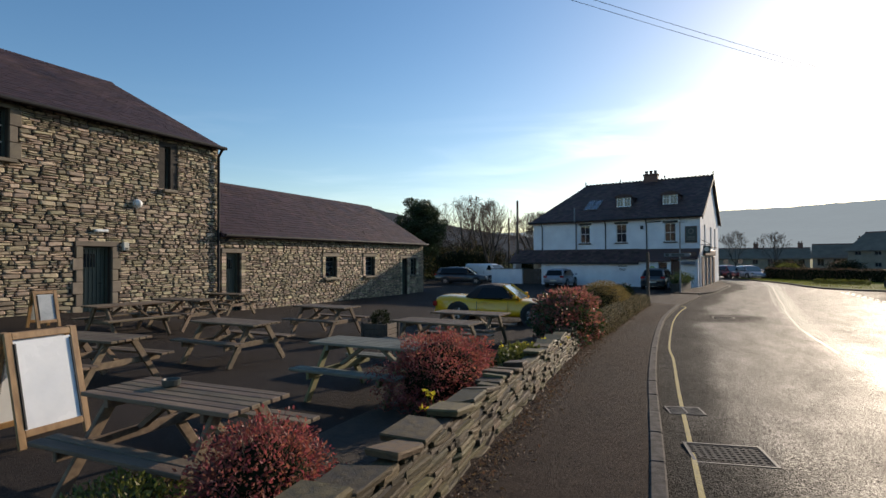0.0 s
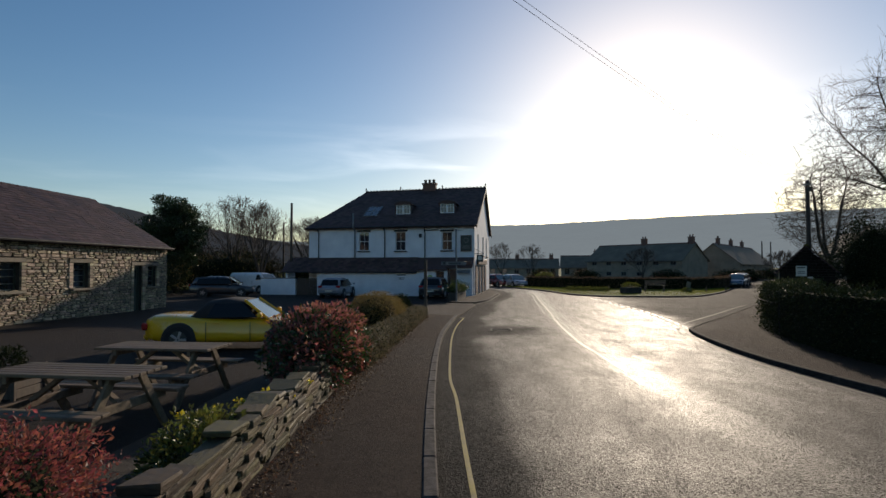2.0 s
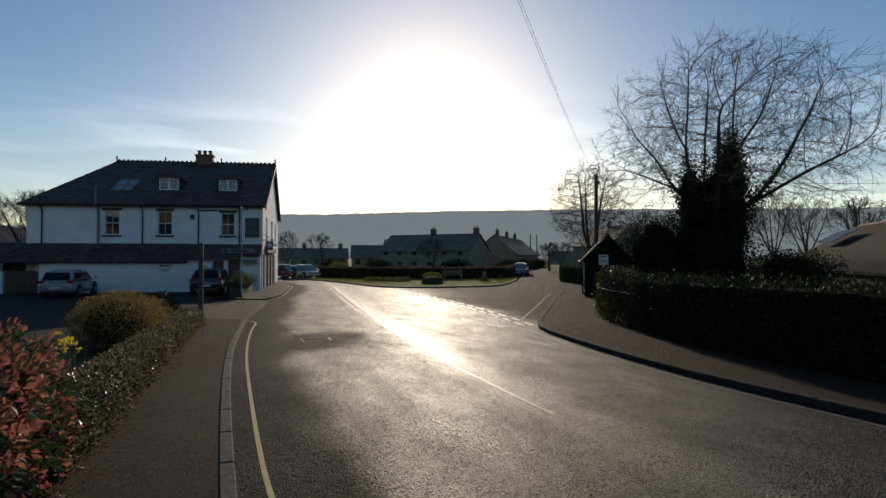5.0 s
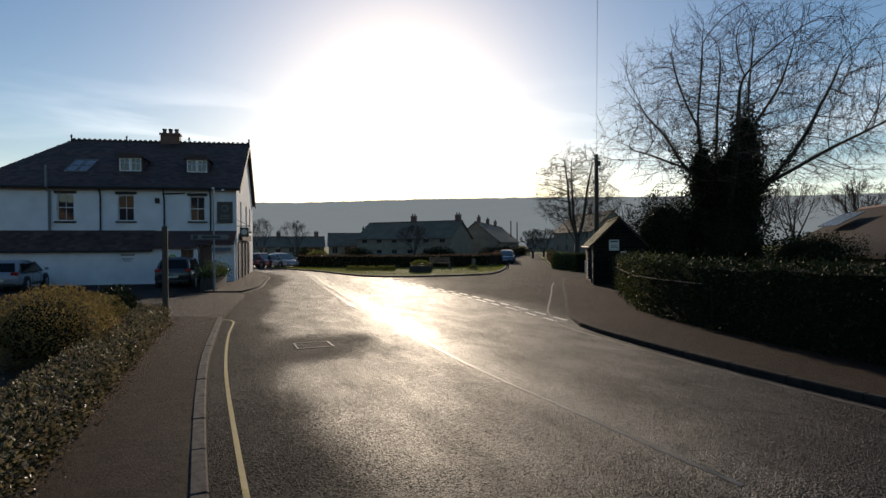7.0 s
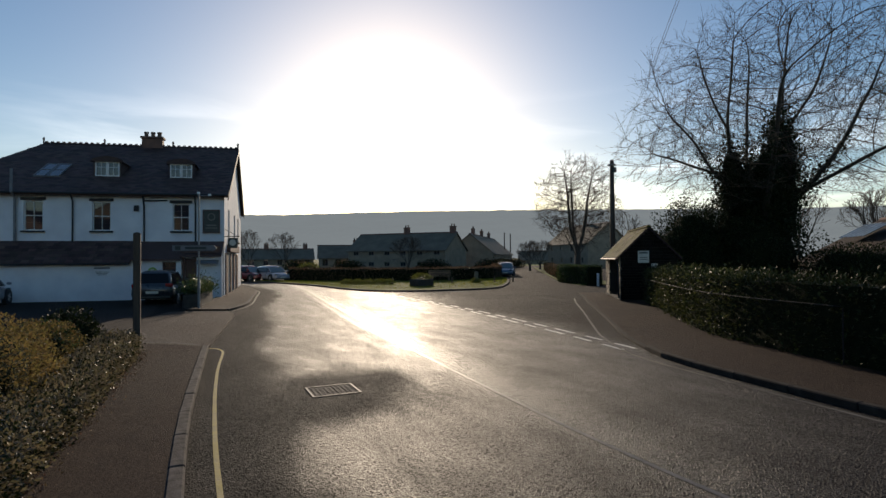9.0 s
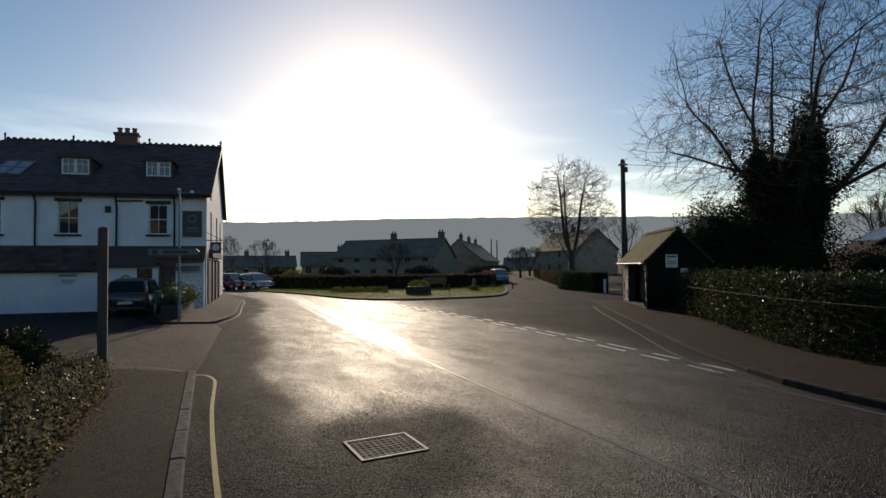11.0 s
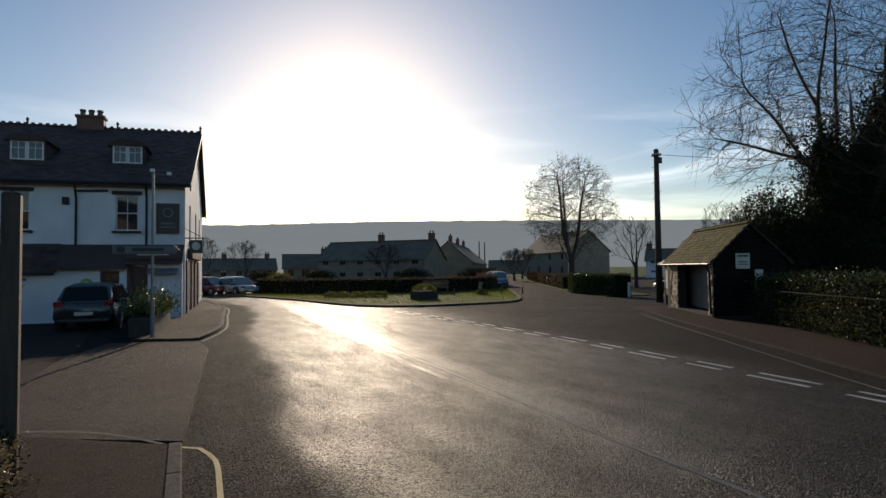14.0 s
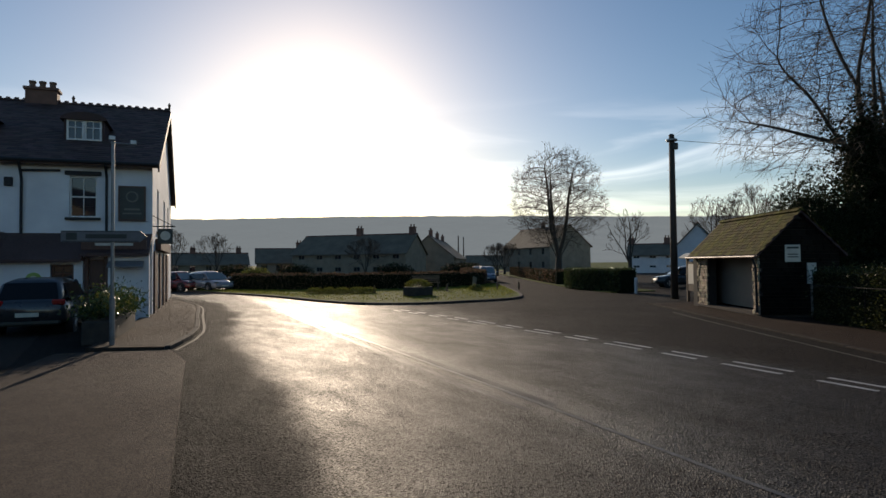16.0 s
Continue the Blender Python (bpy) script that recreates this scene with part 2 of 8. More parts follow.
GREEN_PAINT = material("green_door_paint", (0.04, 0.052, 0.04), (0.068, 0.084, 0.064), 4, (0.4, 0.6), 0.15, 30, stretch=(4, 4, 0.5))
OLD_WOOD = material("weathered_wood", (0.088, 0.056, 0.033), (0.225, 0.16, 0.1), 2.0, (0.65, 0.9), 0.35, 24, vary=0.2, stretch=(1, 7, 7))
POLE_WOOD = material("tarred_pole_wood", (0.045, 0.032, 0.024), (0.11, 0.082, 0.06), 3, (0.7, 0.9), 0.4, 20, stretch=(6, 6, 0.5))
GLASS = glass_material("window_glass")
CAR_GLASS = glass_material("dark_car_glass", (0.008, 0.009, 0.01), 0.06)
CAR_GLASS.node_tree.nodes["Principled BSDF"].inputs["Specular IOR Level"].default_value = 0.3
BARK = material("grey_bark", (0.035, 0.029, 0.023), (0.085, 0.07, 0.055), 5, (0.85, 1), 0.6, 30, stretch=(1, 1, 0.4), bump_dist=0.03)
YELLOW_LINE = material("worn_yellow_line", (0.2, 0.15, 0.03), (0.4, 0.3, 0.065), 5, (0.6, 0.85), 0.5, 50)
WHITE_LINE = material("worn_white_line", (0.055, 0.05, 0.043), (0.17, 0.158, 0.138), 2.5, (0.65, 0.9), 0.5, 40, spec=0.15)
DASH_PAINT = material("white_dash_paint", (0.2, 0.2, 0.19), (0.5, 0.5, 0.48), 2.5, (0.55, 0.75), 0.5, 40)
LEAF_DARK = leaf_material("hedge_leaf", (0.012, 0.018, 0.006), (0.036, 0.046, 0.014), 0.55, 0.15, spec=0.14)
LEAF_IVY = leaf_material("ivy_leaf", (0.014, 0.03, 0.01), (0.045, 0.07, 0.02), 0.35, 0.2)
LEAF_TREE_IVY = leaf_material("tree_ivy_leaf", (0.008, 0.015, 0.005), (0.026, 0.037, 0.011), 0.5, 0.1, spec=0.2)
CENTRE_PAINT = material("nearly_worn_off_line", (0.042, 0.039, 0.035), (0.19, 0.182, 0.166), 3.5, (0.5, 0.68), 0.5, 40, spec=0.36)
# near-black body behind the leaves: the inner shade is put into its colour
LEAF_SHADE = material("hedge_shade", (0.008, 0.011, 0.005), (0.022, 0.028, 0.012), 6, (0.9, 1), 0.9, 40, bump_dist=0.06, spec=0.05)


# ---- mesh building ----
class Build:
    """Collects vertices and faces of one mesh."""

    def __init__(self):
        self.v, self.f = [], []

    def add(self, verts, faces, m=None):
        k = len(self.v)
        self.v += [tuple(m @ Vector(p)) for p in verts] if m is not None else [tuple(p) for p in verts]
        self.f += [tuple(i + k for i in q) for q in faces]
        return self

    def box(self, x, y, z, sx, sy, sz, m=None, c=0.0):
        """A box by its centre and sizes; c is the width of its chamfered edges."""
        hx, hy, hz = sx / 2, sy / 2, sz / 2
        if c <= 0:
            v = [(x + i * hx, y + j * hy, z + k * hz) for k in (-1, 1) for j in (-1, 1) for i in (-1, 1)]
            return self.add(v, [(0, 2, 3, 1), (4, 5, 7, 6), (0, 1, 5, 4), (2, 6, 7, 3), (0, 4, 6, 2), (1, 3, 7, 5)], m)
        c = min(c, hx * 0.9, hy * 0.9, hz * 0.9)
        v, idx = [], {}
        for i in (-1, 1):
            for j in (-1, 1):
                for k in (-1, 1):
                    for a in range(3):
                        d = [hx - c, hy - c, hz - c]
                        d[a] += c
                        idx[i, j, k, a] = len(v)
                        v.append((x + i * d[0], y + j * d[1], z + k * d[2]))
        f = []
        for s in (-1, 1):
            f.append([idx[s, -1, -1, 0], idx[s, 1, -1, 0], idx[s, 1, 1, 0], idx[s, -1, 1, 0]][::s])
            f.append([idx[-1, s, -1, 1], idx[-1, s, 1, 1], idx[1, s, 1, 1], idx[1, s, -1, 1]][::s])
            f.append([idx[-1, -1, s, 2], idx[1, -1, s, 2], idx[1, 1, s, 2], idx[-1, 1, s, 2]][::s])
        for i in (-1, 1):
            for j in (-1, 1):
                f.append([idx[i, j, -1, 0], idx[i, j, -1, 1], idx[i, j, 1, 1], idx[i, j, 1, 0]][::i * j])
                f.append([idx[i, -1, j, 2], idx[i, -1, j, 0], idx[i, 1, j, 0], idx[i, 1, j, 2]][::i * j])
                f.append([idx[-1, i, j, 1], idx[-1, i, j, 2], idx[1, i, j, 2], idx[1, i, j, 1]][::i * j])
                for k in (-1, 1):
                    f.append([idx[i, j, k, 0], idx[i, j, k, 1], idx[i, j, k, 2]][::i * j * k])
        return self.add(v, [tuple(q) for q in f], m)

    def tube(self, points, radii, sides=8, cap=True, m=None):
        """A tube along points; radii one number or one for each point."""
        pts = [Vector(p) for p in points]
        rr = [radii] * len(pts) if isinstance(radii, (int, float)) else list(radii)
        v, f = [], []
        side = None
        for i, p in enumerate(pts):
            d = (pts[min(i + 1, len(pts) - 1)] - pts[max(i - 1, 0)]).normalized()
            if side is None:
                side = d.orthogonal().normalized()
            side = (side - d * side.dot(d))
            side = side.normalized() if side.length > 1e-6 else d.orthogonal().normalized()
            up = d.cross(side)
            for k in range(sides):
                a = 2 * math.pi * k / sides
                v.append(p + (side * math.cos(a) + up * math.sin(a)) * rr[i])
        for i in range(len(pts) - 1):
            for k in range(sides):
                a, b = i * sides + k, i * sides + (k + 1) % sides
                f.append((a, b, b + sides, a + sides))
        if cap:
            f.append(tuple(range(sides))[::-1])
            f.append(tuple(range((len(pts) - 1) * sides, len(pts) * sides)))
        return self.add(v, f, m)

    def prism(self, outline, a, b, axis="z", m=None):
        """A flat outline pushed from a to b along an axis; outline in the two other axes, in order xy, yz or xz."""
        place = {"z": lambda p, q: (p[0], p[1], q), "x": lambda p, q: (q, p[0], p[1]), "y": lambda p, q: (p[0], q, p[1])}[axis]
        k = len(outline)
        v = [place(p, a) for p in outline] + [place(p, b) for p in outline]
        f = [tuple(range(k)), tuple(range(k, 2 * k))[::-1]] + [(i, i + k, (i + 1) % k + k, (i + 1) % k) for i in range(k)]
        return self.add(v, f, m)

    def lathe(self, profile, sides=16, m=None):
        """Turns a profile of (radius, height) round the z axis."""
        v = [(r * math.cos(2 * math.pi * k / sides), r * math.sin(2 * math.pi * k / sides), z) for r, z in profile for k in range(sides)]
        f = [(i * sides + k, i * sides + (k + 1) % sides, (i + 1) * sides + (k + 1) % sides, (i + 1) * sides + k) for i in range(len(profile) - 1) for k in range(sides)]
        f += [tuple(range(sides))[::-1], tuple(range((len(profile) - 1) * sides, len(profile) * sides))]
        return self.add(v, f, m)

    def mesh(self, name, mat, smooth=False, tidy=True):
        me = bpy.data.meshes.new(name)
        me.from_pydata(self.v, [], self.f)
        if tidy and len(self.f) < 20000:
            bm = bmesh.new()
            bm.from_mesh(me)
            bmesh.ops.recalc_face_normals(bm, faces=bm.faces)
            bm.to_mesh(me)
            bm.free()
        if smooth:
            me.polygons.foreach_set("use_smooth", [True] * len(me.polygons))
        me.materials.append(mat)
        me.update()
        return me


def part(name, build, mat, parent=None, label="", smooth=False, tidy=True):
    """One mesh object under a thing or a part; or a thing of its own, with no parent."""
    ob = new(name, build.mesh(name, mat, smooth, tidy))
    if parent is not None:
        ob.parent = parent
    return tagged(ob, label)


def thing(name, label, category, m=None, group="", kind=""):
    ob = new(name)
    if m is not None:
        ob.matrix_basis = m
    return tagged(ob, label, category, group, kind)


# ---- the lie of the land ----
ROAD_Z = [(-32.4, 0.27), (0, -0.022), (7.56, -0.29), (10.8, -0.367), (15.1, -0.454), (19.4, -0.508), (28.1, -0.605), (51.8, -0.756), (432, -0.756)]
YARD_Z = [(-32, -0.1), (4, -0.24), (12, -0.33), (20, -0.5), (30, -0.63), (52, -0.74), (432, -0.74)]


def smooth(a):
    a = min(1, max(0, a))
    return a * a * (3 - 2 * a)


def road_z(y):
    return float(np.interp(y, [p[0] for p in ROAD_Z], [p[1] for p in ROAD_Z]))


def yard_z(x, y):
    z = float(np.interp(y, [p[0] for p in YARD_Z], [p[1] for p in YARD_Z]))
    return z + 0.42 * smooth((-9 - x) / 6) * smooth((16 - y) / 7)


def land_z(x, y):
    w = smooth((-1.2 - x) / 1.0)
    return road_z(y) * (1 - w) + yard_z(x, y) * w


def curve(points, step=0.8):
    """A smooth line through points in the plan, in even steps."""
    p = [Vector((*q, 0)) for q in points]
    out = []
    for i in range(len(p) - 1):
        a, b, c, d = p[max(i - 1, 0)], p[i], p[i + 1], p[min(i + 2, len(p) - 1)]
        n = max(1, int((c - b).length / step))
        for k in range(n):
            t = k / n
            out.append(0.5 * ((2 * b) + (c - a) * t + (2 * a - 5 * b + 4 * c - d) * t * t + (3 * b - a - 3 * c + d) * t ** 3))
    out.append(p[-1])
    return [(q.x, q.y) for q in out]


def even(line, n):
    """n points evenly along a line."""
    d = [0]
    for a, b in zip(line, line[1:]):
        d.append(d[-1] + math.dist(a, b))
    t = np.linspace(0, d[-1], n)
    return list(zip(np.interp(t, d, [p[0] for p in line]), np.interp(t, d, [p[1] for p in line])))


def strip(name, left, right, top, mat, across=3, depth=0.12, kind="structure", height=None):
    """A slab between two lines, lying on the land, raised by top and with sides going down."""
    n = max(2, int(max(sum(math.dist(a, b) for a, b in zip(s, s[1:])) for s in (left, right)) / 0.8))
    left, right = even(left, n), even(right, n)
    hz = height or (lambda x, y: road_z(y))
    b = Build()
    v, f = [], []
    for p, q in zip(left, right):
        for k in range(across + 1):
            x, y = p[0] + (q[0] - p[0]) * k / across, p[1] + (q[1] - p[1]) * k / across
            v.append((x, y, hz(x, y) + top))
    w = across + 1
    for i in range(n - 1):
        for k in range(across):
            a = i * w + k
            f.append((a, a + 1, a + w + 1, a + w))
    ring = [i * w for i in range(n)] + [(n - 1) * w + k for k in range(1, w)] + [i * w + across for i in range(n - 2, -1, -1)] + list(range(across - 1, 0, -1))
    base = len(v)
    v += [(v[i][0], v[i][1], v[i][2] - depth) for i in ring]
    f += [(ring[i], base + i, base + (i + 1) % len(ring), ring[(i + 1) % len(ring)]) for i in range(len(ring))]
    b.add(v, f)
    ob = part(name, b, mat)
    return tagged(ob, kind=kind)


# ---- ground, road, pavements ----
def sheet(name, xs, ys, height, mat, label=""):
    b = Build()
    v = [(x, y, height(x, y)) for y in ys for x in xs]
    w = len(xs)
    b.add(v, [(j * w + i, j * w + i + 1, (j + 1) * w + i + 1, (j + 1) * w + i) for j in range(len(ys) - 1) for i in range(w - 1)])
    ob = part(name, b, mat, None, label)
    return tagged(ob, kind="structure")


far = [-3200, -1500, -700, -350, -180]
sheet("ground", far + [-120 + 6 * i for i in range(46)] + [180, 350, 700, 1500, 3200], far + [-120 + 6 * i for i in range(58)] + [300, 500, 900, 1600, 3200],
      lambda x, y: land_z(x, y) - 0.09 - (0.45 if -44 < x < -2 and -16 < y < 56 else 0), GRASS)
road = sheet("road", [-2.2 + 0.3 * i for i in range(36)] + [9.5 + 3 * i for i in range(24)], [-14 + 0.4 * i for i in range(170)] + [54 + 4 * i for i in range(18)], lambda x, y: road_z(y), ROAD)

sheet("yard", [-40 + 1.2 * i for i in range(32)] + [-2.2, -2.0], [-14 + 1.2 * i for i in range(60)], lambda x, y: yard_z(x, y) + 0.005, YARD)

KERB_LEFT = curve([(0.45, -12), (0.0, 1), (-0.16, 4.6), (-0.45, 9), (-0.62, 13), (-0.7, 17), (-0.68, 20.3), (-0.56, 22.8), (-0.38, 25.8), (-0.33, 26.6)])
WALL_LEFT = curve([(-1.1, -12), (-1.4, 1), (-1.62, 4.5), (-1.86, 8), (-2.05, 12), (-2.05, 17), (-1.95, 21), (-1.75, 25), (-1.72, 27.0), (-1.74, 28.1)])
strip("pavement", [(x - 0.13, y) for x, y in KERB_LEFT], [(x - 0.45, y) for x, y in WALL_LEFT], 0.085, PATH)
KERB_RIGHT = curve([(6.9, -12), (6.4, 4), (6.1, 11.8), (6.05, 14.5), (6.25, 17.2), (6.65, 19.6), (6.95, 21.1), (7.4, 22.0), (7.95, 22.95), (8.95, 24.5), (10.9, 27.2), (12.1, 28.95), (13.5, 30.95), (15.2, 33.4), (16.7, 35.4), (18.6, 38.3)])
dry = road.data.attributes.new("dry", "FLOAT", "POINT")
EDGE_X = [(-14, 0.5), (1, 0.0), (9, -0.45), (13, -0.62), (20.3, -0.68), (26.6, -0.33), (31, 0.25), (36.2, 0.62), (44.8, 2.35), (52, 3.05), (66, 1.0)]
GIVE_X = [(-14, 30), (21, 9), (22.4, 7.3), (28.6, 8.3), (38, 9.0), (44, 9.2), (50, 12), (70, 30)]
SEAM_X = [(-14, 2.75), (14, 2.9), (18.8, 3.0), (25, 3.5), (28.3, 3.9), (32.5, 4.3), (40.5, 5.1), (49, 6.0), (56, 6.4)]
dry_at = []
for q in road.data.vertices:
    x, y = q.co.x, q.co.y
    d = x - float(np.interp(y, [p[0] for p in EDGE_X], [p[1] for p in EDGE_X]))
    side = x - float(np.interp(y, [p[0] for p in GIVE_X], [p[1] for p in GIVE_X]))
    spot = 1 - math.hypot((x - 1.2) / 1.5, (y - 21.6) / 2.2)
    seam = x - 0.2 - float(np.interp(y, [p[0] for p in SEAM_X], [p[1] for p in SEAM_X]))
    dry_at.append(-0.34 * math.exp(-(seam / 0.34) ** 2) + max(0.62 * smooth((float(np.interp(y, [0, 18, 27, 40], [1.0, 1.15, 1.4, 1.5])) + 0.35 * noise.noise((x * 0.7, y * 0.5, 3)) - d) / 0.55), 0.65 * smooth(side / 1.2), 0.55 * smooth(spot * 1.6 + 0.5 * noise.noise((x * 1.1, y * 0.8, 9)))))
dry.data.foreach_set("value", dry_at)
HEDGE_LINE = curve([(8.2, -12), (7.9, 4), (7.6, 11), (7.75, 15.6), (8.6, 19.3), (9.9, 22.5), (12.1, 25.6), (14.6, 28.8), (16.2, 31.0), (18.0, 33.7), (20.6, 37.6)])


def sunk(x, y):
    """The road's height, with the kerb let down almost flush past the corner."""
    return road_z(y) - 0.065 * smooth((y - 21.2) / 2.0)


strip("pavement", [(x + 0.13, y) for x, y in KERB_RIGHT], [(x + 0.25, y - 0.05) for x, y in HEDGE_LINE], 0.085, PATH, height=sunk)
KERB_FAR = curve([(0.62, 36.2), (1.54, 39.1), (2.35, 44.8), (2.95, 49), (3.05, 52), (2.6, 58.5), (1.0, 66)])
strip("pavement", [(x - 0.12, y) for x, y in KERB_FAR], curve([(-0.9, 37), (-0.2, 40), (0.6, 45.5), (1.2, 49), (1.4, 52), (1.0, 58.5), (-0.6, 66)]), 0.085, SUN_TONE_PATH)

strip("crossing", [(-0.31, 26.85), (0.16, 30.4), (0.32, 31.6), (0.7, 34.4), (0.6, 36.1)], [(-2.25, 28.2), (-2.3, 31), (-2.2, 34), (-1.4, 36.9)], 0.03, SUN_TONE_PATH)


def kerb(line, left, width=0.13, length=0.9, top=0.1, height=None, mat=None):
    """Kerbstones end to end along a line; left: on which side of the line they lie."""
    run = sum(math.dist(p, q) for p, q in zip(line, line[1:]))
    pts = even(line, max(2, int(run / length)))
    lie = height or (lambda x, y: road_z(y))
    root = thing("kerb", "grey concrete kerbstones along the road edge", "kerb", kind="structure")
    for p, q in zip(pts, pts[1:]):
        d = math.atan2(q[1] - p[1], q[0] - p[0])
        mx, my = (p[0] + q[0]) / 2, (p[1] + q[1]) / 2
        s = width / 2 * (1 if left else -1)
        st = Build().box(0, 0, 0, math.dist(p, q) - 0.008, width, 0.26, c=0.015)
        o = part("kerbstone", st, mat or KERB, root)
        o.matrix_basis = pose(mx - math.sin(d) * s, my + math.cos(d) * s, lie(mx, my) + top - 0.13 + random.uniform(-0.004, 0.004), 0, math.degrees(-math.atan2(road_z(q[1]) - road_z(p[1]), math.dist(p, q))), math.degrees(d))


kerb(KERB_LEFT, True)
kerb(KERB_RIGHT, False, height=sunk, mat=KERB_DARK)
kerb(KERB_FAR, True)


# ---- far hills ----
def hill(name, dist, profile, mat, label):
    """A wooded ridge far off: profile of azimuth and elevation in degrees."""
    b = Build()
    az = np.linspace(profile[0][0], profile[-1][0], 260)
    el = np.interp(az, [p[0] for p in profile], [p[1] for p in profile])
    v, f = [], []
    n = 9
    for i, (a, e) in enumerate(zip(az, el)):
        crest = dist * math.tan(radians(e)) + dist * 0.0012 * (noise.noise((i * 0.9, 1.7, dist)) + 0.6 * noise.noise((i * 3.1, 0.3, 4.0))) + 1.5
        for k in range(n):
            u = k / (n - 1)
            d = dist * (0.62 + 0.38 * u)
            z = -2 + (crest + 2) * (u ** 1.25) * (1 + 0.06 * noise.noise((i * 0.12, u * 3, 7)) * (1 - u))
            v.append((d * math.sin(radians(a)), d * math.cos(radians(a)), z))
    for i in range(len(az) - 1):
        for k in range(n - 1):
            q = i * n + k
            f.append((q, q + 1, q + n + 1, q + n))
    b.add(v, f)
    ob = part(name, b, mat, None, label, smooth=True, tidy=False)
    return tagged(ob, label, "hill", kind="structure")


# both ridges glow: the haze is put into their materials, no air is modelled
HAZE_HILL = painted_haze_material("painted_haze_woods", ((0.005, 0.01, 0.004), (0.16, 0.14, 0.09)), (0.26, 0.322, 0.37), 0.66, 0.008)
NEAR_WOODS = painted_haze_material("near_woods_painted_haze", ((0.012, 0.013, 0.008), (0.05, 0.04, 0.025)), (0.1, 0.12, 0.16), 0.25, 0.03)
hill("backdrop_hill", 2200, [(-70, 3.0), (-40, 3.2), (-16, 2.6), (-5, 3.6), (3, 4.3), (10, 4.45), (16, 4.7), (22, 4.85), (31, 4.9), (38, 4.8), (46, 4.6), (56, 4.2), (70, 3.8), (95, 3.5)], HAZE_HILL, "long wooded ridge with pale haze painted in")
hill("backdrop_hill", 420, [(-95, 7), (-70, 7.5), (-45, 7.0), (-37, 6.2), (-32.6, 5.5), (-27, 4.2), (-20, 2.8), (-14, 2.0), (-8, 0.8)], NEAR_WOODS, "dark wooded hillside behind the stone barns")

# ---- shared makers of building parts ----
def wall_cells(b, a0, a1, z0, z1, openings, near, depth, axis):
    """A wall with real openings: boxes for all cells outside them. openings: (a0, a1, z0, z1)."""
    us = sorted({a0, a1, *[o[0] for o in openings], *[o[1] for o in openings]})
    zs = sorted({z0, z1, *[o[2] for o in openings], *[o[3] for o in openings]})
    full = set()
    for i in range(len(us) - 1):
        for j in range(len(zs) - 1):
            um, wm = (us[i] + us[i + 1]) / 2, (zs[j] + zs[j + 1]) / 2
            if a0 < um < a1 and z0 < wm < z1 and not any(o[0] < um < o[1] and o[2] < wm < o[3] for o in openings):
                full.add((i, j))
    at, v, f = {}, [], []

    def corner(i, j, d):
        if (i, j, d) not in at:
            at[i, j, d] = len(v)
            e = near + depth * d
            v.append((e, us[i], zs[j]) if axis == "y" else (us[i], e, zs[j]))
        return at[i, j, d]

    for i, j in sorted(full):
        for d in (0, 1):
            f.append((corner(i, j, d), corner(i + 1, j, d), corner(i + 1, j + 1, d), corner(i, j + 1, d)))
        for di, dj, p, q in ((-1, 0, (0, 0), (0, 1)), (1, 0, (1, 0), (1, 1)), (0, -1, (0, 0), (1, 0)), (0, 1, (0, 1), (1, 1))):
            if (i + di, j + dj) not in full:
                f.append((corner(i + p[0], j + p[1], 0), corner(i + q[0], j + q[1], 0), corner(i + q[0], j + q[1], 1), corner(i + p[0], j + p[1], 1)))
    return b.add(v, f)


def slates(parent, origin, along, up, length, rise, inside=lambda u, v: True, wide=0.3, show=0.22, m=None, seed=1, near=None, single=0, mat=None, label=""):
    """Rows of overlapping slates on a roof plane. The single ones nearest to a place of the roof are pieces; the rest is joined."""
    rng = random.Random(seed)
    m = m or Matrix.Identity(4)
    o, a, s = Vector(origin), Vector(along).normalized(), Vector(up).normalized()
    nrm = a.cross(s)
    if nrm.z < 0:
        nrm = -nrm
    cells = []
    for r in range(int(rise / show) + 1):
        shift = wide / 2 if r % 2 else 0
        for c in range(-1, int(length / wide) + 1):
            if inside(c * wide + shift + wide / 2, r * show + show / 2):
                cells.append((c * wide + shift, r * show))
    if near:
        cells.sort(key=lambda q: math.hypot(q[0] - near[0], q[1] - near[1]))
    w = wide - 0.006
    one = [(0, 0, 0.014), (w, 0, 0.014), (w, show + 0.03, 0.004), (0, show + 0.03, 0.004), (0, 0, 0.001), (w, 0, 0.001)]
    faces = [(0, 1, 2, 3), (4, 5, 1, 0), (4, 0, 3), (1, 5, 2)]
    turn = Matrix(((a.x, s.x, nrm.x, 0), (a.y, s.y, nrm.y, 0), (a.z, s.z, nrm.z, 0), (0, 0, 0, 1)))
    rest = Build()
    shared = Build().add(one, faces).mesh("slate", SLATE, tidy=False) if single else None
    for i, (u0, v0) in enumerate(cells):
        p = o + a * u0 + s * (v0 - rng.uniform(0, 0.014)) + nrm * rng.uniform(0, 0.007)
        mm = Matrix.Translation(p) @ turn
        if i < single:
            k = new("slate", shared)
            k.parent = parent
            k.matrix_basis = mm
        else:
            rest.add(one, faces, m @ mm)
    return tagged(part("roof_slating", rest, mat or SLATE_BITS, parent, label, tidy=False), kind="stuff")


